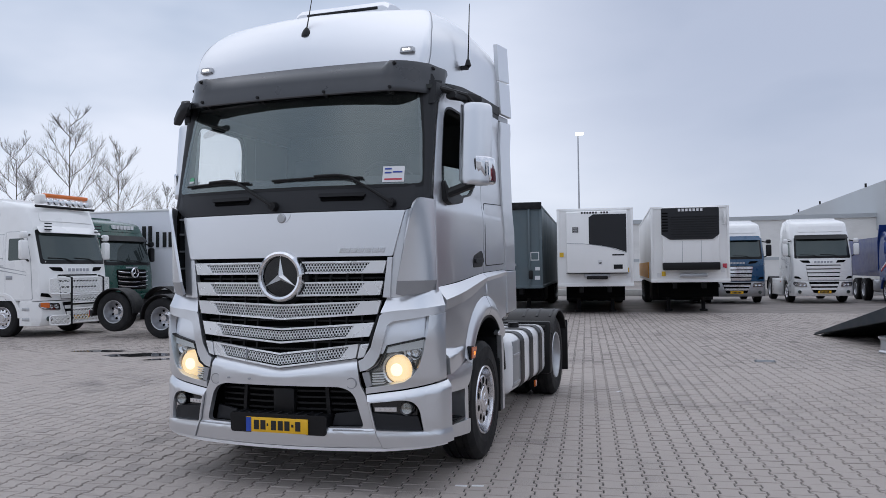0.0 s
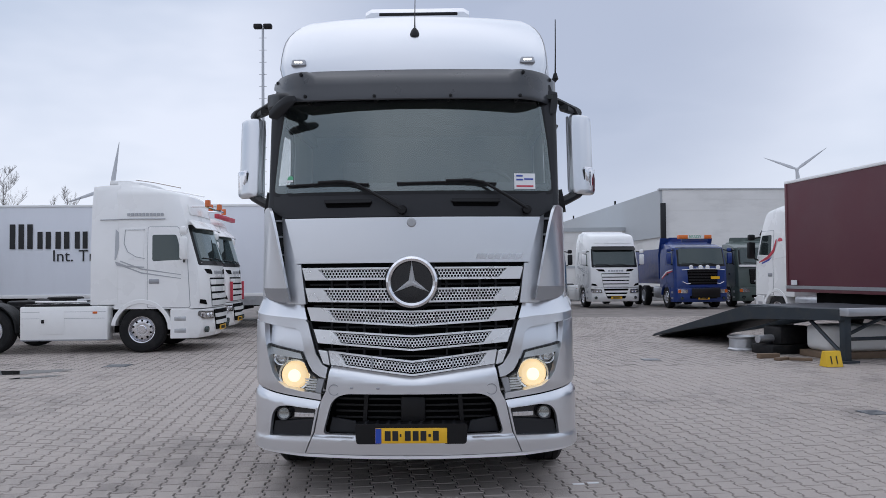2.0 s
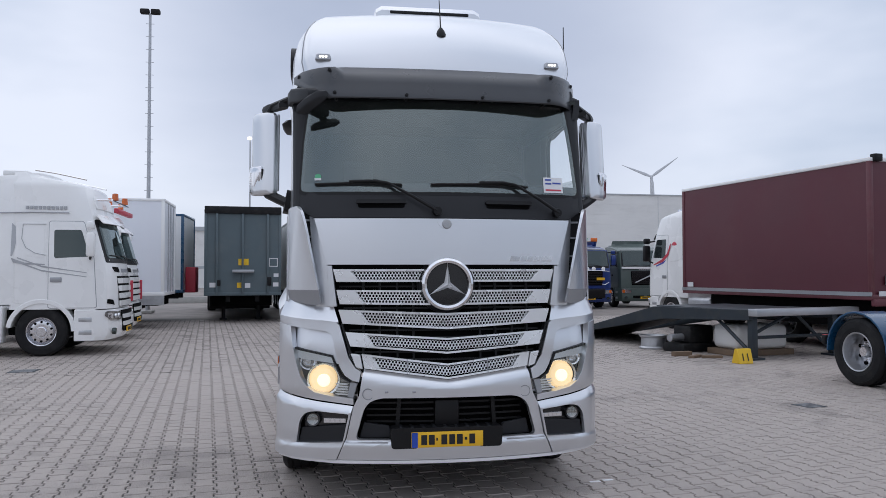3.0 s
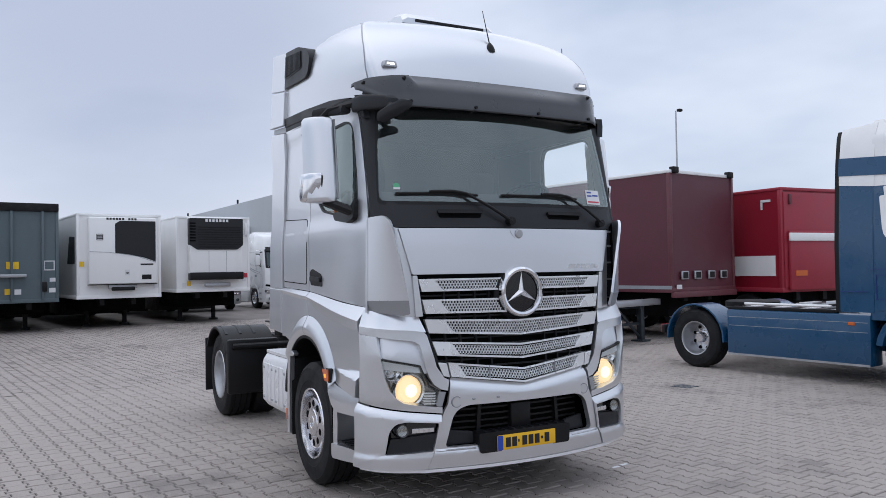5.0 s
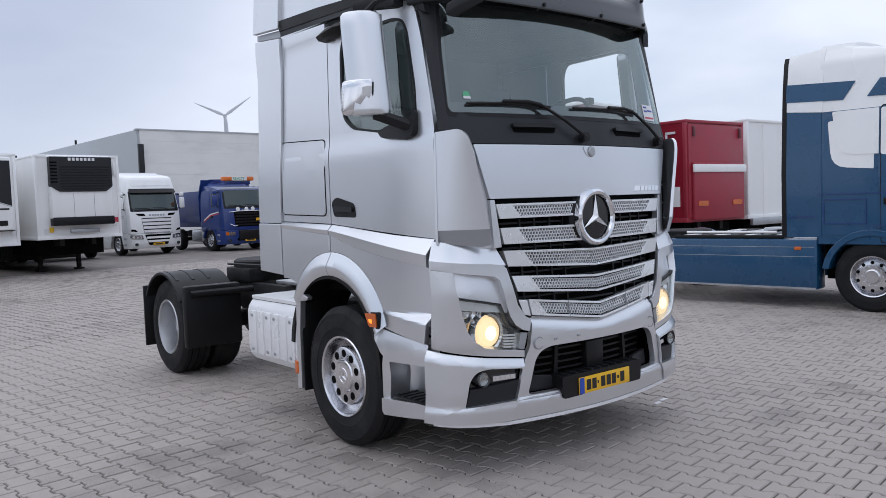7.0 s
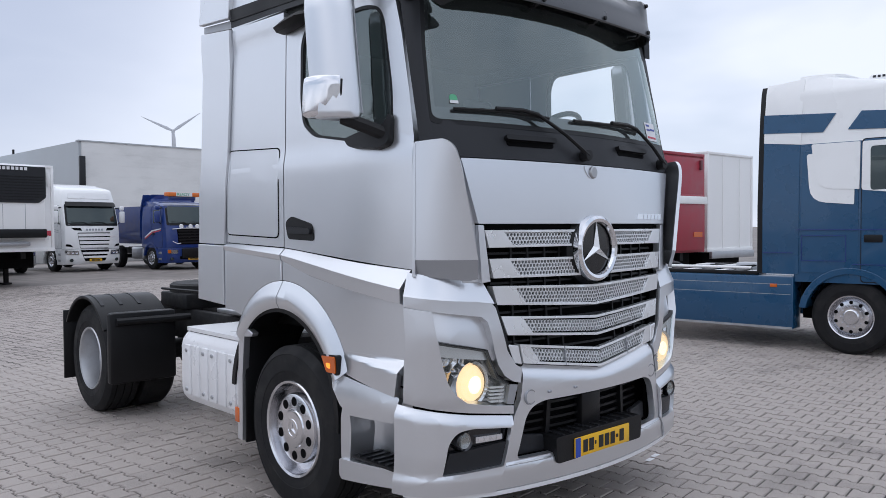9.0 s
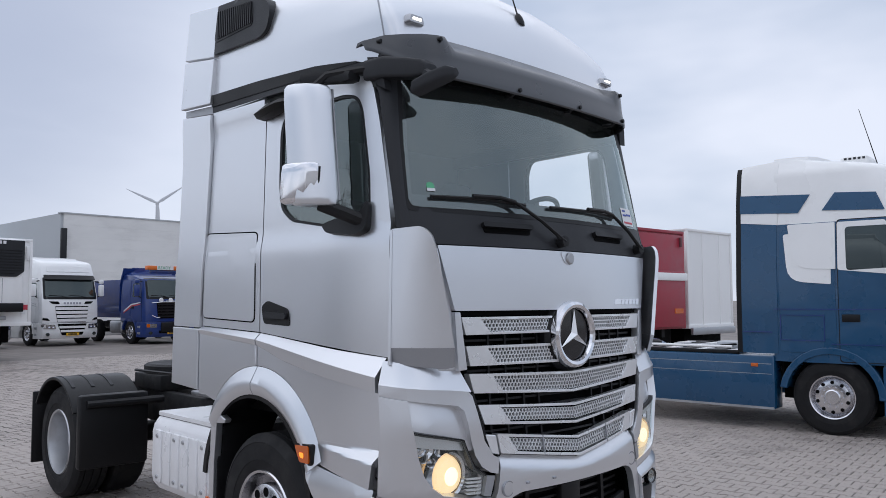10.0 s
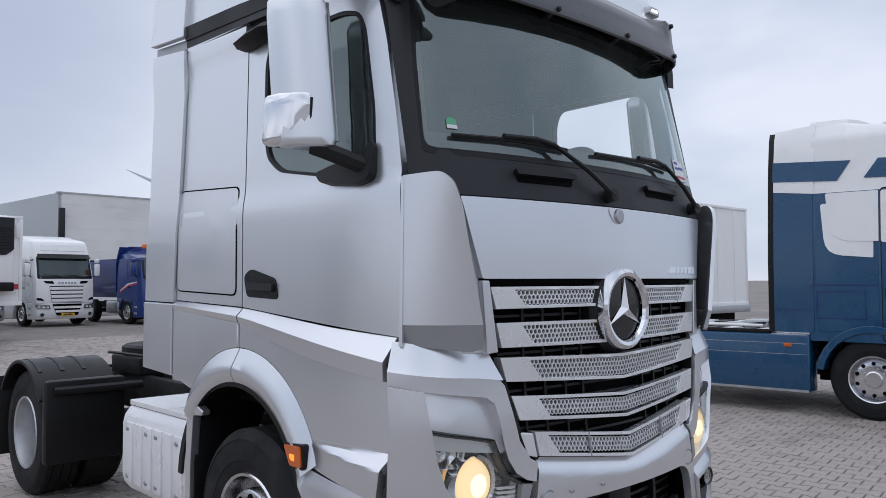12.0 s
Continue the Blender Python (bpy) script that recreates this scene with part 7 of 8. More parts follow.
# cab flanks
for sg in (-1, 1):
    O = (sg, 0, 0)
    S = flank(sg)
    win_pts = [(0.485, 2.215), (0.85, 2.20), (1.20, 2.255), (1.315, 2.335), (1.345, 2.48), (1.345, 2.82), (1.30, 2.915), (0.70, 2.925), (0.595, 2.895), (0.555, 2.82), (0.495, 2.46)]
    win = rounded(win_pts, 0.05)
    mid_w = Vector((0.92, 2.56))

    def grown(k):
        return rounded([tuple(mid_w + (Vector(p) - mid_w) * k) for p in win_pts], 0.05)
    door = part("door", sheet(rounded([(0.330, 1.503), (1.505, 1.603), (1.505, 3.012), (0.64, 3.012), (0.50, 2.985), (0.437, 2.74), (0.380, 2.415), (0.345, 2.16)], [0, 0, 0, 0.06, 0.1, 0.03, 0.03, 0.03]), S, 0.04, O, holes=[win], step=(0.12, 0.045)), "silver", truck, bevel=0.006)
    part("door_glass", pane(grown(1.02) if sg < 0 else rounded([(0.48, 2.20), (1.24, 2.26), (1.33, 2.40), (1.34, 2.47), (0.48, 2.43)], 0.01), flank(sg, -0.014), O, 0.2), "glass", door, "" if sg < 0 else "door window wound most of the way down")
    part("window_seal", sheet(grown(1.012), flank(sg, -0.003), 0.03, O, holes=[grown(0.955)], step=0.2), "black", door)
    hd = part("handle_recess", sheet(rounded([(1.17, 1.645), (1.46, 1.655), (1.49, 1.76), (1.42, 1.795), (1.19, 1.745)], 0.03), flank(sg, 0.004), 0.02, O, step=0), "black", door)
    part("handle_bar", sheet(rounded([(1.20, 1.685), (1.44, 1.69), (1.44, 1.73), (1.20, 1.72)], 0.015), flank(sg, 0.022), 0.03, O, step=0), "charcoal", hd)
    rp = part("rear_panel", sheet([(1.515, 1.604), (2.245, 1.628), (2.165, 3.062), (1.515, 3.045)], S, 0.04, O, step=(0.15, 0.045)), "silver", truck, bevel=0.006)
    hp = part("locker_hatch", sheet(rounded([(1.575, 1.665), (2.235, 1.685), (2.225, 2.245), (1.575, 2.215)], 0.04), flank(sg, 0.006), 0.03, O, step=0.2), "silver", rp, bevel=0.004)
    part("hatch_gap", sheet(rounded([(1.567, 1.657), (2.241, 1.677), (2.233, 2.253), (1.567, 2.223)], 0.045), flank(sg, 0.002), 0.01, O, step=0.2), "cavity_shade", hp)
    # side fairing behind the cab
    sf = part("side_fairing", sheet([(2.255, 1.615), (2.63, 1.62), (2.59, 3.10), (2.175, 3.06)], flank(sg, 0.022), 0.04, O, step=0.2), "silver", truck, bevel=0.008)
    part("lower_side_fairing", sheet([(2.258, 1.20), (2.64, 1.22), (2.63, 1.612), (2.255, 1.605)], flank(sg, lambda y, z: 0.03), 0.04, O, step=0.2), "silver", sf, bevel=0.008)
    part("fairing_step", sheet([(2.175, 3.075), (2.61, 3.115), (2.61, 3.16), (2.175, 3.13)], flank(sg, -0.01), 0.04, O, step=0.2), "silver_dark", sf)
    part("upper_side_fairing", sheet([(2.175, 3.135), (2.61, 3.165), (2.57, 3.50), (2.14, 3.44)], flank(sg, 0.032), 0.04, O, step=0.2), "silver", sf, bevel=0.006)
    part("top_side_fairing", sheet([(2.14, 3.45), (2.57, 3.515), (2.52, 3.86), (2.10, 3.80)], flank(sg, 0.032), 0.04, O, step=0.2), "silver", sf, bevel=0.006)
    # black band and pillar
    bd = part("roof_band", sheet([(0.40, 2.90), (0.455, 2.93), (0.50, 2.995), (0.58, 3.035), (0.70, 3.05), (1.25, 3.052), (1.57, 3.062), (2.185, 3.075), (2.20, 3.155), (1.574, 3.135), (0.964, 3.10), (0.42, 3.062)], flank(sg, 0.0), 0.05, O, step=0.15), "charcoal", truck, "black band under the roof")
    part("band_fold", sheet([(0.60, 3.075), (1.25, 3.088), (2.19, 3.118), (2.20, 3.195), (1.574, 3.172), (0.964, 3.132), (0.60, 3.085)], flank(sg, lambda y, z: 0.006 + 0.12 * (z - 3.1)), 0.05, O, step=0.12), "black", bd)
    def post(k, z, sg=sg):
        a = Vector(nose(0.0)(sg * float(np.interp(z, [2.16, 2.65, 3.06], [1.068, 1.04, 0.995])), z))
        b_ = Vector(flank(sg, 0.0)(float(np.interp(z, [2.165, 2.885, 3.005, 3.1], [0.312, 0.445, 0.50, 0.52])), z))
        q = a + (b_ - a) * k
        return (q.x + sg * 0.05 * k * (1 - k), q.y - 0.05 * k * (1 - k), z)
    part("pillar", sheet([(0, 2.165), (1, 2.165), (1, 2.90), (1, 3.09), (0, 3.09)], post, 0.03, (sg, -1, 0), step=(0.34, 0.12)), "charcoal", truck)
    part("door_air_guide", loft(B(), [[(sg * (1.165 + a), y, z + b_) for a, b_ in ((0.0, h), (0.05 * k, h * 0.9), (0.085 * k, 0.0), (0.06 * k, -h * 0.8), (0.0, -h))] for y, z, h, k in ((1.22, 2.975, 0.02, 0.5), (1.27, 2.965, 0.036, 1.0), (1.42, 2.95, 0.042, 1.0), (1.52, 2.94, 0.032, 0.9), (1.555, 2.938, 0.014, 0.5))]), "black", bd, sharp=40)
    # waist: a bevelled shelf that grows towards the front, then the plain lower flank
    def z_top(y):
        return float(np.interp(y, [0.3, 0.8, 1.46, 2.3], [1.498, 1.533, 1.596, 1.624]))

    def z_crest(y):
        return float(np.interp(y, [0.33, 1.46, 2.24, 2.62], [1.402, 1.555, 1.603, 1.617]))

    def z_foot(y):
        return float(np.interp(y, [0.36, 0.9, 1.2, 1.5, 2.3], [1.330, 1.402, 1.452, 1.530, 1.585]))

    def shelf(y, k, sg=sg):
        o = float(np.interp(y, [0.3, 0.9, 1.5, 2.3], [0.072, 0.054, 0.034, 0.030]))
        z = float(np.interp(k, [0, 1, 2, 3], [z_top(y), z_crest(y), z_foot(y), z_foot(y) - 0.012]))
        off = float(np.interp(k, [0, 1, 2, 3], [-0.004, o, o - 0.006, 0.018]))
        x, yy, zz = flank(sg, off)(y, z)
        return (x, yy, zz)
    lf = part("waist_shelf", sheet([(0.362, 0), (1.503, 0), (1.503, 3), (0.375, 3)], shelf, 0.03, O, step=(0.15, 1.0)), "silver", truck, sharp=20)
    part("waist_shelf", sheet([(1.513, 0), (2.25, 0), (2.25, 3), (1.513, 3)], shelf, 0.03, O, step=(0.15, 1.0)), "silver", truck, sharp=20)
    arc = [(1.485 + 0.71 * math.cos(a), 0.69 + 0.71 * math.sin(a)) for a in np.linspace(math.radians(40), math.radians(152), 18)]
    top_l = [(y, z_foot(y) - 0.006) for y in (1.503, 1.2, 0.9, 0.6, 0.375)]
    part("lower_flank", sheet(top_l + [(0.38, 1.05), (0.385, 0.90), (0.86, 0.93)] + [p for p in reversed(arc) if p[0] < 1.503] + [(1.503, 1.40)], flank(sg, 0.02), 0.04, O, step=0.12), "silver", truck, bevel=0.005)
    # gap sheets in near-black: the shade of the joints is painted
    part("corner_gap", sheet([(0.30, 0.86), (0.42, 0.86), (0.42, 1.43), (0.30, 1.43)], flank(sg, -0.006), 0.02, O, step=0.1), "cavity_shade", lf)
    part("door_gap", sheet([(0.29, 1.47), (0.36, 1.47), (0.36, 2.15), (0.29, 2.15)], flank(sg, -0.012), 0.02, O, step=0.1), "cavity_shade", door)
    def blade(y, z, sg=sg):
        grow = min(max((0.84 - y) / 0.44, 0), 1)
        crease = 1.018 - 0.034 * grow
        o = 0.021 + 0.062 * grow * min(max((crease + 0.05 * grow - z) / (0.05 * grow + 0.004), 0), 1)
        return flank(sg, o)(y, z)
    part("flank_blade", sheet([(0.362, 1.045), (0.392, 0.852), (0.86, 0.912), (0.875, 1.0), (0.83, 1.04)], blade, 0.04, O, step=(0.06, 0.0125)), "silver", lf, sharp=28)
    part("rear_lower_flank", sheet([(2.25, z_foot(2.25) - 0.006), (1.513, z_foot(1.513) - 0.006), (1.513, 1.40)] + [p for p in reversed(arc) if p[0] > 1.515] + [(2.15, 1.175), (2.25, 1.175)], flank(sg, 0.02), 0.04, O, step=0.15), "silver", truck, bevel=0.005)

    def arch_face(k, a, sg=sg):
        """k: 0 at the wheel opening, 1 on the crest, 2 where it meets the flank; a: degrees round the wheel."""
        c_, s_ = math.cos(radians(a)), math.sin(radians(a))
        inn, out = (1.50 + 0.60 * c_, 0.625 + 0.605 * s_), (1.485 + 0.708 * c_, 0.69 + 0.708 * s_)
        m = float(np.interp(k, [0, 1, 2], [0.0, 0.42, 1.0]))
        y, z = inn[0] + (out[0] - inn[0]) * m, inn[1] + (out[1] - inn[1]) * m
        return flank(sg, float(np.interp(k, [0, 0.5, 1, 2], [0.040, 0.060, 0.064, 0.018])))(y, z)
    wa = part("wheel_arch", sheet([(0, 36), (2, 36), (2, 160), (0, 160)], arch_face, 0.10, O, step=(0.5, 5)), "silver", truck, sharp=35)
    part("arch_joint", sheet([(0, 88.6), (2, 88.6), (2, 89.2), (0, 89.2)], lambda k, a: (Vector(arch_face(k, a)) + Vector((sg * 0.0015, 0, 0)))[:], 0.01, O, step=(0.5, 5)), "silver_dark", wa)
    b1 = [(1.53 + 0.625 * math.cos(a), 0.62 + 0.625 * math.sin(a)) for a in np.linspace(math.radians(5), math.radians(185), 22)]
    b2 = [(1.53 + 0.585 * math.cos(a), 0.62 + 0.585 * math.sin(a)) for a in np.linspace(math.radians(185), math.radians(5), 22)]
    part("arch_liner", sheet(b1 + b2, lambda y, z, sg=sg: (sg * 1.215, y, z), 0.45, O, step=0), "black", wa)
    # side indicator
    si = part("side_indicator", sheet(rounded([(0.875, 0.912), (0.965, 0.912), (1.015, 1.0), (0.885, 1.005)], 0.015), flank(sg, 0.070), 0.05, O, step=0), "amber", truck, "amber side indicator", bevel=0.006)
    part("indicator_glow", sheet(rounded([(0.925, 0.935), (0.955, 0.94), (0.965, 0.965), (0.925, 0.965)], 0.008), flank(sg, 0.073), 0.006, O, step=0), "amber_lit", si)
    # steps
    part("indicator_rim", sheet(rounded([(0.862, 0.902), (0.97, 0.902), (1.028, 1.008), (0.872, 1.014)], 0.018), flank(sg, 0.062), 0.05, O, step=0), "black", si, bevel=0.006)

    def cover(y, z, sg=sg):
        return flank(sg, 0.055 - 0.25 * max(z - 0.80, 0) * (y < 0.9) - 0.10 * max(0.72 - z, 0))(y, z)
    sp = part("step_cover", sheet(rounded([(0.395, 0.842), (0.852, 0.902), (0.93, 0.905), (0.925, 0.826), (0.86, 0.745), (0.78, 0.697), (0.425, 0.707)], 0.012), cover, 0.035, O, step=0.05), "silver", truck, bevel=0.006)
    part("step_well", sheet([(0.38, 0.40), (0.86, 0.40), (0.90, 0.84), (0.38, 0.84)], lambda y, z, sg=sg: (sg * (1.02 + 0.13 * max((y - 0.72) / 0.16, 0) ** 2), y, z), 0.03, O, step=0.04), "silver", sp)
    # near-black strip paints the shade at the front of the step well
    part("well_gap", bx((min(sg * 0.99, sg * 1.12), 0.33, 0.40), (max(sg * 0.99, sg * 1.12), 0.375, 1.36)), "cavity_shade", sp)
    for k, (y, z, w, h) in enumerate(((0.46, 0.655, 0.05, 0.012), (0.45, 0.625, 0.07, 0.012), (0.47, 0.595, 0.04, 0.012))):
        part("well_slot", bx((min(sg * 1.02, sg * 1.026), y, z), (max(sg * 1.02, sg * 1.026), y + w, z + h)), "black", sp)
    part("well_hole", cyl(B(), (sg * 1.015, 0.46, 0.55), (sg * 1.026, 0.46, 0.55), 0.016, seg=14), "cavity_shade", sp)
    ls = part("lower_step", sheet(rounded([(0.36, 0.372), (0.855, 0.328), (0.875, 0.35), (0.875, 0.44), (0.36, 0.466)], 0.015), flank(sg, 0.05), 0.24, O, step=0.1), "silver", truck, bevel=0.010)
    part("step_side", sheet(rounded([(0.80, 0.43), (0.882, 0.43), (0.882, 0.66), (0.862, 0.748), (0.80, 0.71), (0.785, 0.60)], 0.02), flank(sg, 0.03), 0.18, O, step=0.06), "silver", ls, bevel=0.012)
    part("step_tread", bx((min(sg * 1.03, sg * 1.215), 0.40, 0.458), (max(sg * 1.03, sg * 1.215), 0.78, 0.474), 0.004), "black", ls)
    for i in range(6):
        part("tread_rib", bx((min(sg * 1.04, sg * 1.205), 0.42 + i * 0.06, 0.474), (max(sg * 1.04, sg * 1.205), 0.44 + i * 0.06, 0.482)), "charcoal", ls)
    # mirrors
    outline = [(1.255, 0.785), (1.252, 0.64), (1.275, 0.618), (1.335, 0.625), (1.405, 0.672), (1.452, 0.735), (1.466, 0.80)]
    rr = []
    for z, k, dy in ((2.288, 0.80, -0.03), (2.298, 0.93, -0.03), (2.33, 1.0, -0.026), (2.86, 0.99, 0.035), (2.92, 0.96, 0.04), (2.945, 0.82, 0.042)):
        rr.append([(sg * (1.36 + (a - 1.36) * k), 0.71 + dy + (b_ - 0.71) * k, z) for a, b_ in outline])
    mi = part("mirror", loft(B(), rr), "silver", truck, "silver wing mirror", sharp=40, bevel=0.010)
    part("mirror_glass", sheet(rounded([(sg * 1.275, 2.42), (sg * 1.440, 2.42), (sg * 1.438, 2.90), (sg * 1.275, 2.90)], 0.03), lambda a, z: (a, 0.780 + 0.10 * (z - 2.33), z), 0.004, (0, 1, 0), step=0), "mirror", mi)
    part("mirror_rim", sheet(rounded([(sg * 1.262, 2.31), (sg * 1.452, 2.31), (sg * 1.450, 2.93), (sg * 1.262, 2.93)], 0.05), lambda a, z: (a, 0.775 + 0.10 * (z - 2.33), z), 0.02, (0, 1, 0), step=0), "black", mi)
    for k, o in ((0.0, "silver_dark"), (0.028, "silver")):
        part("mirror_edge", tube(B(), [(sg * (1.2475 - k * 0.1), 0.622 + k + 0.12 * (z - 2.33), z) for z in np.linspace(2.32, 2.93, 6)], 0.007 if k else 0.009, 6), o, mi)
    # small wide-angle head in a bright shell on the lower outer corner
    wm = part("wide_angle_shell", loft(B(), [[(sg * (1.39 + (a - 1.39) * k), 0.69 + (b_ - 0.69) * k + 0.035 - 0.10 * (z - 2.30), z) for a, b_ in ((1.375, 0.72), (1.368, 0.612), (1.392, 0.618), (1.432, 0.655), (1.474, 0.72), (1.484, 0.80), (1.41, 0.80))] for z, k in ((2.298, 0.80), (2.31, 0.96), (2.33, 1.0), (2.46, 1.0), (2.50, 0.97), (2.512, 0.86))]), "chrome", mi, "bright chrome shell", sharp=40, bevel=0.008)
    part("wide_angle_seam", tube(B(), [(sg * 1.369, 0.612 + 0.035 - 0.10 * (z - 2.30), z) for z in (2.32, 2.40, 2.49)], 0.006, 6), "black", wm)
    part("mirror_arm", tube(B(), [(sg * 1.10, 0.46, 3.03), (sg * 1.17, 0.55, 3.02), (sg * 1.29, 0.68, 2.995), (sg * 1.33, 0.73, 2.94)], 0.024, 8), "black", mi)
    part("arm_cover", loft(B(), [[(sg * (x + a), y, 2.985 + b_ * k) for a, b_ in ((-0.035, -0.028), (0.035, -0.028), (0.04, 0.0), (0.03, 0.03), (-0.03, 0.03), (-0.04, 0.0))] for x, y, k in ((1.20, 0.56, 0.8), (1.21, 0.60, 1.0), (1.30, 0.72, 1.0), (1.345, 0.80, 0.8))]), "black", mi)
    part("mirror_foot", tube(B(), [(sg * 1.15, 0.52, 2.205), (sg * 1.23, 0.58, 2.245), (sg * 1.33, 0.68, 2.30)], 0.038, 8), "black", mi)
    part("mirror_mount", sheet(rounded([(0.475, 2.16), (0.56, 2.137), (0.79, 2.162), (0.84, 2.21), (0.72, 2.235), (0.54, 2.25), (0.495, 2.32), (0.475, 2.30)], 0.03), flank(sg, lambda y, z: 0.045 - 0.16 * max(z - 2.2, 0)), 0.06, O, step=0), "black", mi, bevel=0.012)
# front kerb mirror on one corner only
km = part("kerb_mirror", loft(B(), [[(x + a, y, z + b_) for a, b_ in rounded([(-0.045, -h), (0.045, -h), (0.045, h), (-0.045, h)], 0.02, 3)] for x, y, z, h in ((-1.125, 0.52, 3.015, 0.055), (-1.10, 0.40, 3.015, 0.058), (-1.03, 0.30, 3.005, 0.055), (-0.985, 0.235, 2.998, 0.048), (-0.965, 0.215, 2.995, 0.03))]), "charcoal", truck, "black front kerb mirror on an arm", sharp=40)
part("mirror_cap", loft(B(), [[(x + a * k, y, z + b_ * k) for a, b_ in rounded([(-0.05, -0.03), (0.03, -0.045), (0.055, 0.0), (0.02, 0.05), (-0.045, 0.04)], 0.02, 3)] for x, y, z, k in ((-1.06, 0.245, 2.87, 0.45), (-1.05, 0.225, 2.88, 0.9), (-0.985, 0.18, 2.925, 1.0), (-0.915, 0.13, 2.965, 0.9), (-0.885, 0.112, 2.975, 0.5))]), "charcoal", km, sharp=40)
part("mirror_stalk", tube(B(), [(-1.0, 0.27, 3.0), (-0.985, 0.215, 2.96), (-0.96, 0.18, 2.94)], 0.03, 8), "charcoal", km)

# roof air intake on one flank, plain shell corner on the other
ai = part("air_intake", sheet(rounded([(2.17, 3.47), (2.175, 3.63), (2.13, 3.80), (1.75, 3.765), (1.50, 3.69), (1.43, 3.60), (1.47, 3.475), (1.55, 3.445)], 0.05), flank(-1, 0.03), 0.30, (-1, 0, 0), step=0.1), "charcoal", truck, "black roof air intake", bevel=0.025)
part("intake_mesh", sheet(rounded([(2.135, 3.545), (2.10, 3.775), (1.67, 3.72), (1.63, 3.55)], 0.04), flank(-1, 0.034), 0.01, (-1, 0, 0), step=0.2), "black", ai)
for i in range(18):
    y = 1.655 + i * 0.025
    part("intake_louvre", sheet([(y, 3.562), (y + 0.010, 3.562), (y + 0.012, 3.705 + 0.11 * (y - 1.65)), (y + 0.002, 3.705 + 0.11 * (y - 1.65))], flank(-1, 0.040), 0.01, (-1, 0, 0), step=0), "charcoal", ai)

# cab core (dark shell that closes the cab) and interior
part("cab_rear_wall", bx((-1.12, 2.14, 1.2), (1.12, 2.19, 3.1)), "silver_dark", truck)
part("cab_floor", bx((-1.04, 0.45, 1.10), (1.04, 2.16, 1.42)), "cavity_shade", truck)
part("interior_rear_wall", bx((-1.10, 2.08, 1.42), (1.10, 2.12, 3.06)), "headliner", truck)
for sg in (-1, 1):
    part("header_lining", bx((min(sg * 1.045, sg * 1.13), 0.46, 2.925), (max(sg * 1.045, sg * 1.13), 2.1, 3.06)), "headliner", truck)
# near-black blocks added out of sight to deepen the shade under the truck
part("bumper_light_block", bx((-1.0, 0.26, 0.33), (1.0, 0.62, 0.86)), "cavity_shade", truck)
part("oil_pan", bx((-0.48, 0.62, 0.30), (0.48, 2.2, 0.5), 0.04), "cavity_shade", truck)
part("undertray_light_block", bx((-0.90, 0.30, 0.30), (0.90, 2.25, 0.33)), "cavity_shade", truck)
part("gearbox", bx((-0.35, 2.2, 0.42), (0.35, 3.4, 0.95), 0.06), "cavity_shade", truck)
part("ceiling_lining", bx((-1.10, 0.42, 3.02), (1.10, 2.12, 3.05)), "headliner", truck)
dash = part("dashboard", loft(B(), [[(-1.04, 0.30, z0), (1.04, 0.30, z0), (1.04, d, z0), (-1.04, d, z0)] for z0, d in ((1.42, 0.80), (2.0, 0.85), (2.20, 0.80), (2.25, 0.62))]), "dash", truck, bevel=0.03)
sw = part("steering_wheel", lathe(B(), [(0.22 + 0.018 * math.cos(a), 0.018 * math.sin(a)) for a in np.linspace(0, 2 * math.pi, 9)], 32, "z"), "black", truck)
sw.location, sw.rotation_euler = (0.58, 0.84, 2.36), (radians(-38), 0, 0)
part("wheel_boss", bx((-0.20, -0.05, -0.03), (0.20, 0.05, 0.0), 0.01), "black", sw)
for sg in (-1, 1):
    se = part("seat", bx((sg * 0.58 - 0.27, 1.10, 1.72), (sg * 0.58 + 0.27, 1.60, 1.90), 0.06, 3), "seat", truck)
    part("seat_back", bx((sg * 0.58 - 0.25, 1.50, 1.85), (sg * 0.58 + 0.25, 1.66, 2.48), 0.06, 3), "seat", se)
    part("headrest", bx((sg * 0.58 - 0.14, 1.53, 2.48), (sg * 0.58 + 0.14, 1.63, 2.70), 0.05, 3), "seat", se)
part("bunk", bx((-1.05, 1.72, 1.72), (1.05, 2.08, 1.90), 0.05), "seat", truck)

# ---- chassis ----
for sg in (-1, 1):
    rail = part("frame_rail", bx((min(sg * 0.36, sg * 0.44), 0.75, 0.66), (max(sg * 0.36, sg * 0.44), 5.95, 0.95), 0.01), "steel_dark", truck)
    wheel(truck, (sg * 1.07, 1.39, 0.505), sg, "cap", R=0.505, W=0.31)
    for dx in (1.03, 0.69):
        if dx > 1:
            wheel(truck, (sg * dx, 5.02, 0.505), sg, "drive", R=0.505, W=0.32)
        else:
            part("inner_tyre", lathe(B(), [(0.29, -0.14), (0.42, -0.155), (0.48, -0.14), (0.505, -0.11), (0.505, 0.11), (0.48, 0.14), (0.42, 0.155), (0.29, 0.14)], 36, "x", (sg * dx, 5.02, 0.505)), "rubber", truck)
part("front_axle", cyl(B(), (-0.95, 1.39, 0.5), (0.95, 1.39, 0.5), 0.07), "steel_dark", truck)
part("rear_axle", cyl(B(), (-0.95, 5.10, 0.5), (0.95, 5.10, 0.5), 0.10), "steel_dark", truck)
part("differential", lathe(B(), [(0, -0.25), (0.2, -0.2), (0.28, 0), (0.2, 0.2), (0, 0.25)], 20, "x", (0, 5.1, 0.52)), "steel_dark", truck)
part("engine_block", bx((-0.42, 0.85, 0.45), (0.42, 2.3, 1.15), 0.05), "cavity_shade", truck)
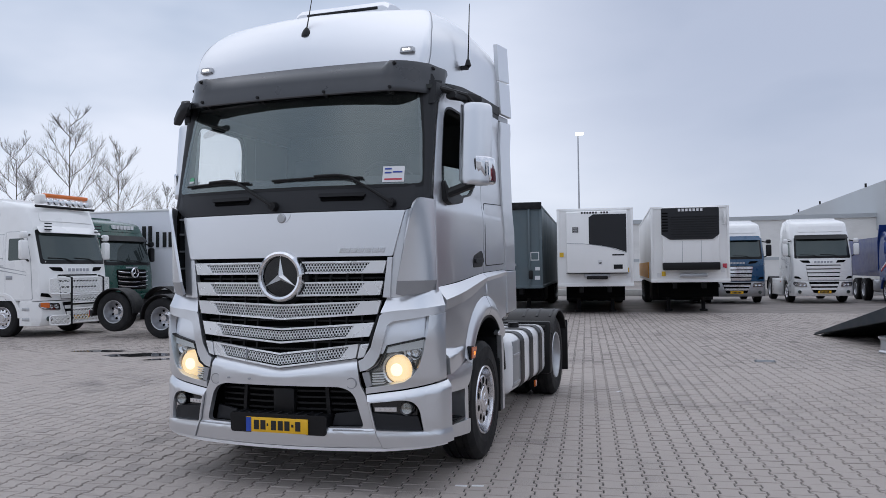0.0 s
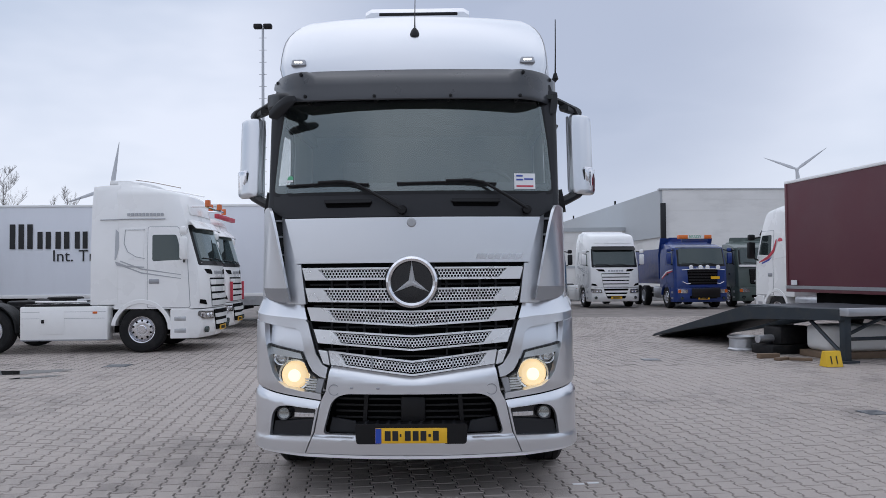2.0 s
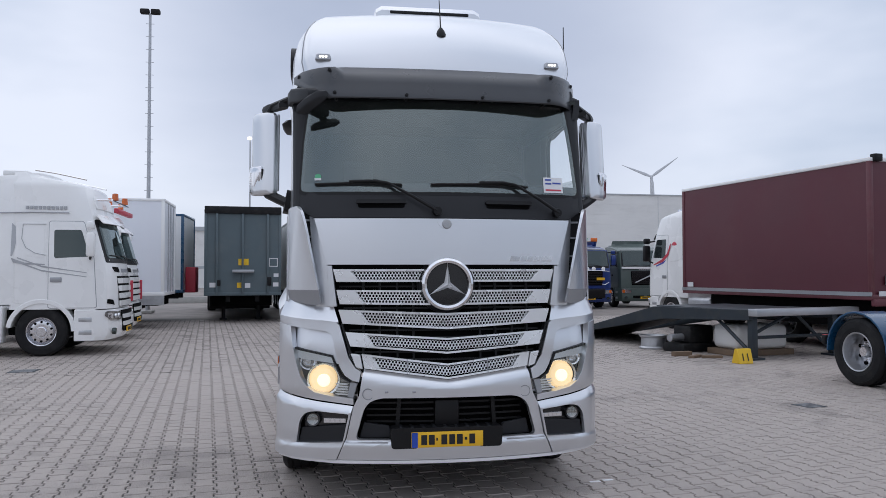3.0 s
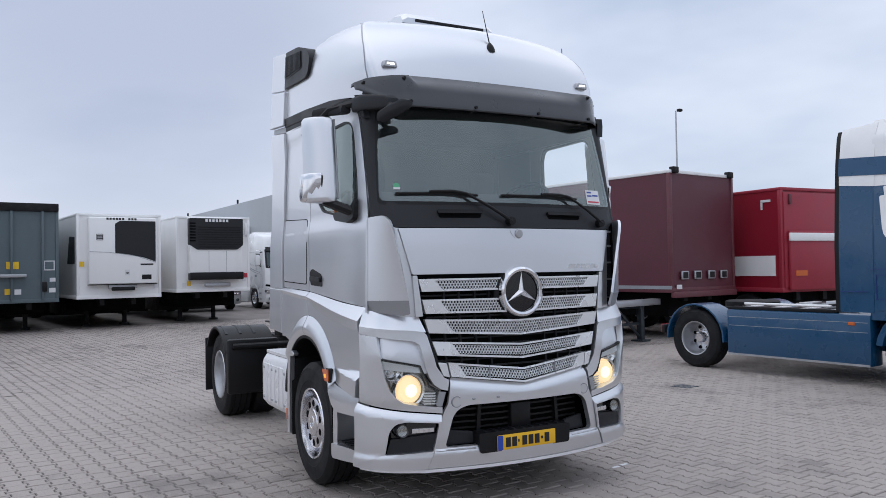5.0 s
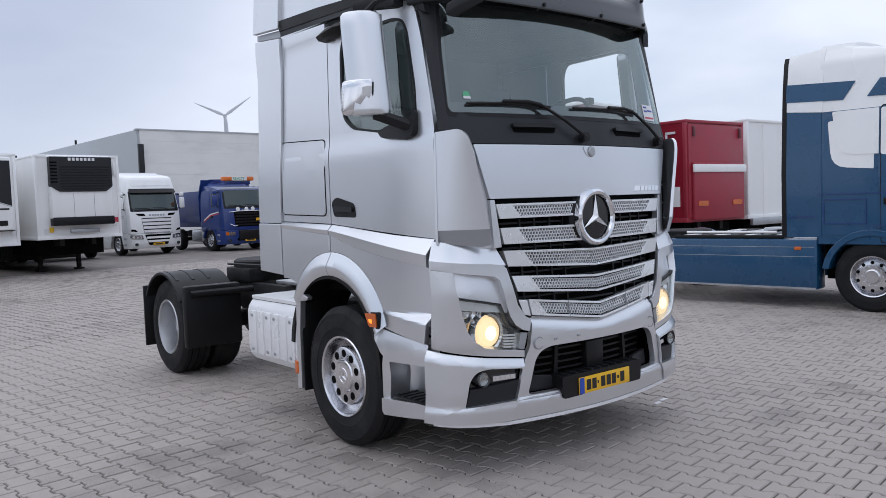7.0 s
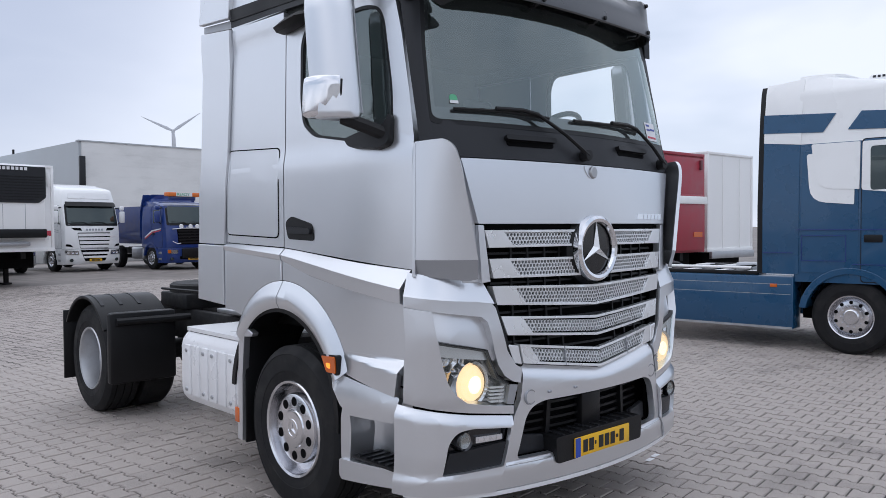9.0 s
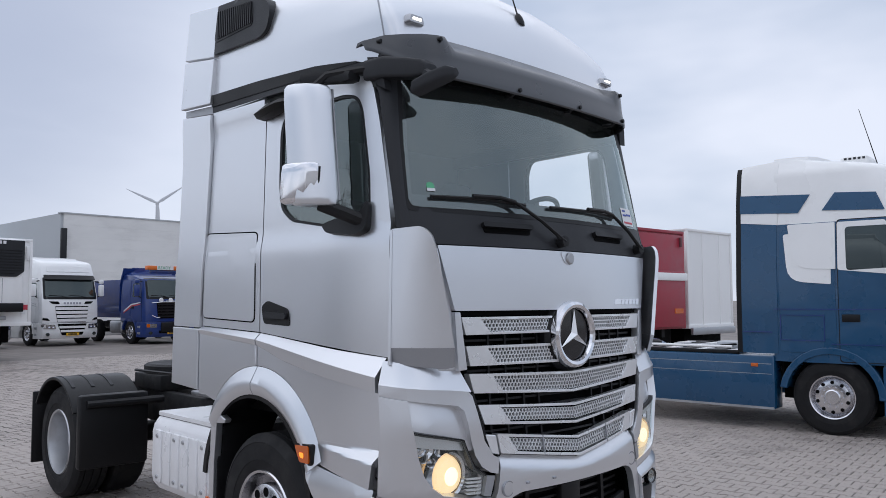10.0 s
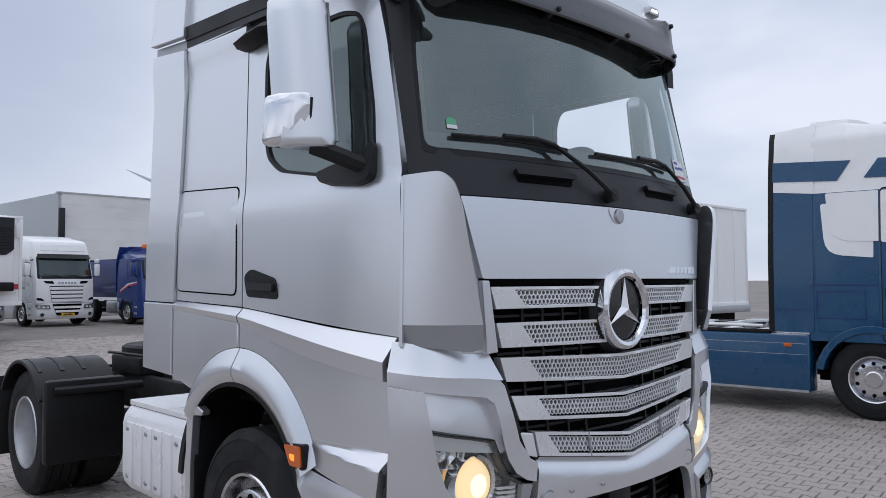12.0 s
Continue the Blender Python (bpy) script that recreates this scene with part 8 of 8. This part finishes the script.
part("cross_beam", bx((-0.40, 5.85, 0.70), (0.40, 5.95, 0.92), 0.01), "steel_dark", truck)
fw = part("fifth_wheel", lathe(B(), [(0.0, 0.0), (0.06, 0.0), (0.06, -0.02), (0.44, -0.012), (0.47, -0.03), (0.47, -0.10), (0.0, -0.10)], 32, "z", (0, 4.75, 1.20)), "steel_dark", truck, "greasy black fifth wheel coupling")
part("fifth_wheel_foot", bx((-0.48, 4.45, 0.95), (0.48, 5.05, 1.10), 0.02), "steel_dark", fw)
cw = part("catwalk", bx((-0.52, 2.72, 0.985), (0.52, 3.75, 1.02), 0.008), "alu_dull", truck)
for sg in (-1, 1):
    # mudguards: outer shells over the drive wheels
    y0 = 5.02
    a1 = [(y0 + 0.615 * math.cos(a), 0.50 + 0.60 * math.sin(a)) for a in np.linspace(math.radians(148), math.radians(32), 16)]
    a2 = [(y0 + 0.585 * math.cos(a), 0.50 + 0.572 * math.sin(a)) for a in np.linspace(math.radians(32), math.radians(148), 16)]
    mg = part("mudguard", sheet(a1 + a2, lambda y, z, sg=sg: (sg * 1.235, y, z), 0.62, (sg, 0, 0), step=0), "black", truck, bevel=0.008)
    part("front_splash_guard", bx((min(sg * 0.62, sg * 1.23), 4.36, 0.34), (max(sg * 0.62, sg * 1.23), 4.46, 0.98), 0.03), "black", mg)
    part("rear_splash_guard", bx((min(sg * 0.66, sg * 1.235), 5.60, 0.24), (max(sg * 0.66, sg * 1.235), 5.63, 0.92), 0.006), "black", mg)
    tb = part("guard_tube", tube(B(), [(sg * 0.50, 4.34, 0.90), (sg * 1.18, 4.34, 0.90)], 0.035, 10), "black", mg)
    for i in range(3):
        part("guard_rib", sheet([(y0 + 0.62 * math.cos(a), 0.50 + 0.605 * math.sin(a)) for a in np.linspace(math.radians(120), math.radians(60), 8)] + [(y0 + 0.60 * math.cos(a), 0.50 + 0.585 * math.sin(a)) for a in np.linspace(math.radians(60), math.radians(120), 8)], lambda y, z, sg=sg, i=i: (sg * (1.18 - 0.17 * i), y, z), 0.03, (sg, 0, 0), step=0), "charcoal", mg)
    part("front_mudflap", bx((min(sg * 0.80, sg * 1.20), 1.985, 0.30), (max(sg * 0.80, sg * 1.20), 2.005, 1.02), 0.006), "black", truck)
    part("flap_trim", sheet([(1.995, 0.315), (2.06, 0.315), (2.045, 0.75), (2.03, 1.09), (1.90, 1.065), (1.845, 1.045), (1.86, 1.02), (1.96, 1.01), (1.99, 0.75)], lambda y, z, sg=sg: (sg * 1.225, y, z), 0.05, (sg, 0, 0), step=0), "silver", truck, bevel=0.008)

# battery and tool box on one side
bb = part("battery_box", sheet(rounded([(2.02, 0.43), (2.96, 0.43), (2.96, 0.95), (2.02, 0.95)], [0.05, 0.05, 0.02, 0.02]), lambda y, z: (-1.20 + 0.05 * max((z - 0.88) / 0.07, 0) + 0.05 * max((0.50 - z) / 0.07, 0), y, z), 0.60, (-1, 0, 0), step=0.06), "white_alu", truck, "white painted side locker box", bevel=0.02)
part("box_lid", sheet(rounded([(-1.16, 2.01), (-0.52, 2.01), (-0.52, 2.97), (-1.16, 2.97)], 0.03), lambda x, y: (x, y, 0.985), 0.03, (0, 0, 1), step=0), "white_alu", bb, bevel=0.01)
for i in range(6):
    y = 2.115 + i * 0.136
    part("box_rib", bx((-1.2125, y, 0.495), (-1.19, y + 0.118, 0.865), 0.008), "white_alu", bb)
    if i in (0, 2, 3, 5):
        for z in (0.535, 0.825):
            part("box_bolt", lathe(B(), [(0, -0.010), (0.013, -0.008), (0.018, 0.004)], 12, "x", (-1.2125, y + 0.059, z)), "galv", bb)
part("side_reflector", bx((-1.228, 2.03, 0.43), (-1.205, 2.09, 0.53), 0.005), "amber", bb)
# fuel tank on the other side
tk = part("fuel_tank", bx((0.60, 2.36, 0.37), (1.20, 4.25, 0.96), 0.11, 4), "white_alu", truck, "white painted fuel tank with black straps")
for y in (2.90, 3.35, 3.85):
    part("tank_strap", bx((0.592, y, 0.362), (1.208, y + 0.05, 0.968), 0.115, 4), "black", tk)
part("tank_cap", lathe(B(), [(0, 0.05), (0.06, 0.05), (0.065, 0.0)], 18, "z", (0.95, 3.6, 0.965)), "black", tk)
for z in (0.46, 0.74):
    part("tank_step", bx((1.13, 2.52, z), (1.212, 2.80, z + 0.03), 0.006), "alu_dull", tk)
# flat darker plate: the recess is only shade put into colour
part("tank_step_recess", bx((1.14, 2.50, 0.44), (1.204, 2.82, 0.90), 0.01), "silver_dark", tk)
part("side_reflector", bx((1.19, 3.55, 0.30), (1.21, 3.63, 0.37), 0.005), "amber", tk)
# air lines and cables behind the cab
ln = part("coupling_lines", tube(B(), [(0.1, 2.7, 1.05), (-0.2, 2.95, 1.20), (-0.6, 3.2, 1.14), (-0.75, 3.5, 1.16)], 0.014, 6), "black", truck)
part("cable", tube(B(), [(-0.75, 2.72, 1.25), (-0.80, 3.4, 1.20), (-0.82, 4.2, 1.19)], 0.012, 6), "black", ln)
part("cable", tube(B(), [(-0.3, 2.7, 1.05), (-0.45, 2.95, 1.28), (-0.62, 3.15, 1.22), (-0.5, 3.4, 1.05)], 0.012, 6), "white", ln)
part("line_bracket", bx((-0.55, 2.68, 1.0), (0.35, 2.80, 1.22), 0.02), "steel_dark", ln)

# ---- paving stones: waisted concrete blocks in staggered courses ----
PW, PL, TURN_P = 0.165, 0.20, radians(7.5)
ca, sa = math.cos(TURN_P), math.sin(TURN_P)


def paver_outline(g):
    """Half outline values of one block, with a joint of width 2 g."""
    w, n, l = PW / 2 + 0.0125 - g, PW / 2 - 0.0125 - g, PL / 2 - g
    a, b = 0.060, 0.040
    return [(-w, -l), (w, -l), (w, -a), (n, -b), (n, b), (w, a), (w, l), (-w, l), (-w, a), (-n, b), (-n, -b), (-w, -a)]


def paver_mesh(name, spots, chamfer):
    top = np.array(paver_outline(0.0095 if chamfer else 0.0055))
    low = np.array(paver_outline(0.0045))
    k = len(top)
    V, F = [], []
    off = 0
    rng = np.random.default_rng(7)
    for x, y in spots:
        j = rng.normal(0, 0.0012, 3)
        tz = j[0] + top[:, 0] * j[1] * 8 + top[:, 1] * j[2] * 8
        V.append(np.column_stack((x + top[:, 0] * ca - top[:, 1] * sa, y + top[:, 0] * sa + top[:, 1] * ca, tz)))
        F.append(tuple(range(off, off + k)))
        if chamfer:
            V.append(np.column_stack((x + low[:, 0] * ca - low[:, 1] * sa, y + low[:, 0] * sa + low[:, 1] * ca, np.full(k, -0.008))))
            for i in range(k):
                q = (i + 1) % k
                F.append((off + k + i, off + k + q, off + q, off + i))
            off += k
        off += k
    me = bpy.data.meshes.new(name)
    me.from_pydata(np.concatenate(V).tolist(), [], F)
    return me


def paver_mat(per_object):
    m = bpy.data.materials.new("concrete_paver")
    m.use_nodes = True
    nt = m.node_tree
    N, L = nt.nodes.new, nt.links.new
    b = nt.nodes["Principled BSDF"]
    geo = N("ShaderNodeNewGeometry")
    if per_object:
        rnd = N("ShaderNodeObjectInfo").outputs["Random"]
    else:
        rnd = geo.outputs["Random Per Island"]
    big, mid, fine = N("ShaderNodeTexNoise"), N("ShaderNodeTexNoise"), N("ShaderNodeTexNoise")
    for n, s, d in ((big, 0.22, 5), (mid, 1.7, 6), (fine, 170, 4)):
        n.inputs["Scale"].default_value, n.inputs["Detail"].default_value = s, d
        L(geo.outputs["Position"], n.inputs[0])

    def mm(op, a, b_):
        n = N("ShaderNodeMath")
        n.operation = op
        for i, v in enumerate((a, b_)):
            if isinstance(v, (int, float)):
                n.inputs[i].default_value = v
            else:
                L(v, n.inputs[i])
        return n.outputs[0]
    t = mm("ADD", mm("MULTIPLY", big.outputs[0], 0.9), mm("MULTIPLY", mid.outputs[0], 0.6))
    t = mm("ADD", t, mm("ADD", mm("MULTIPLY", rnd, 0.13), 0.045))
    t = mm("ADD", t, mm("SUBTRACT", mm("MULTIPLY", fine.outputs[0], 0.80), 0.19))
    r = N("ShaderNodeValToRGB")
    r.color_ramp.elements[0].position, r.color_ramp.elements[0].color = 0.62, (0.115, 0.101, 0.091, 1)
    r.color_ramp.elements[1].position, r.color_ramp.elements[1].color = 1.0, (0.40, 0.352, 0.321, 1)
    e = r.color_ramp.elements.new(0.86)
    e.color = (0.255, 0.225, 0.205, 1)
    L(t, r.inputs[0])
    L(r.outputs[0], b.inputs["Base Color"])
    rr = N("ShaderNodeMapRange")
    rr.inputs["To Min"].default_value, rr.inputs["To Max"].default_value = 0.5, 0.85
    L(mid.outputs[0], rr.inputs[0])
    L(rr.outputs[0], b.inputs["Roughness"])
    bp = N("ShaderNodeBump")
    bp.inputs["Strength"].default_value, bp.inputs["Distance"].default_value = 0.8, 0.005
    L(fine.outputs[0], bp.inputs["Height"])
    L(bp.outputs[0], b.inputs["Normal"])
    return m


M["paver"], M["paver_single"] = paver_mat(False), paver_mat(True)
near, far, single = [], [], []
for i in range(-170, 130):
    for j in range(-60, 190):
        u, v = i * PW, (j + (0.5 if i % 2 else 0.0)) * PL
        x, y = u * ca - v * sa, u * sa + v * ca
        if not (-22 < x < 13 and -1.5 < y < 29):
            continue
        if x < -11 and y < 4 or x > 6 and y < 2:
            continue
        if -5.2 < x < -1.0 and 3.0 < y < 5.0 and len(single) < 300:
            single.append((x, y))
        elif y < 13.5:
            near.append((x, y))
        else:
            far.append((x, y))
for nm, spots, ch in (("paving_stones", near, True), ("far_paving_stones", far, False)):
    me = paver_mesh(nm, spots, ch)
    me.materials.append(M["paver"])
    o = new(nm, me)
    o.parent = gr
    o.location.z = 0.012
    tagged(o, "grey waisted concrete paving stones with dark joints", kind="stuff")
me = paver_mesh("paver", [(0, 0)], True)
me.materials.append(M["paver_single"])
rnd_p = random.Random(3)
for x, y in single:
    o = new("paver", me)
    o.parent = gr
    o.location = (x, y, 0.012 + rnd_p.uniform(-0.0012, 0.0012))
bed = B()
vs = [bed.verts.new(p) for p in ((-22, 4, 0), (-11, 4, 0), (-11, -1.5, 0), (6, -1.5, 0), (6, 2, 0), (13, 2, 0), (13, 29, 0), (-22, 29, 0))]
bed.faces.new(vs)
bed_ob = part("joint_sand", bed, "joint", gr)
bed_ob.location.z = 0.012 - 0.0075
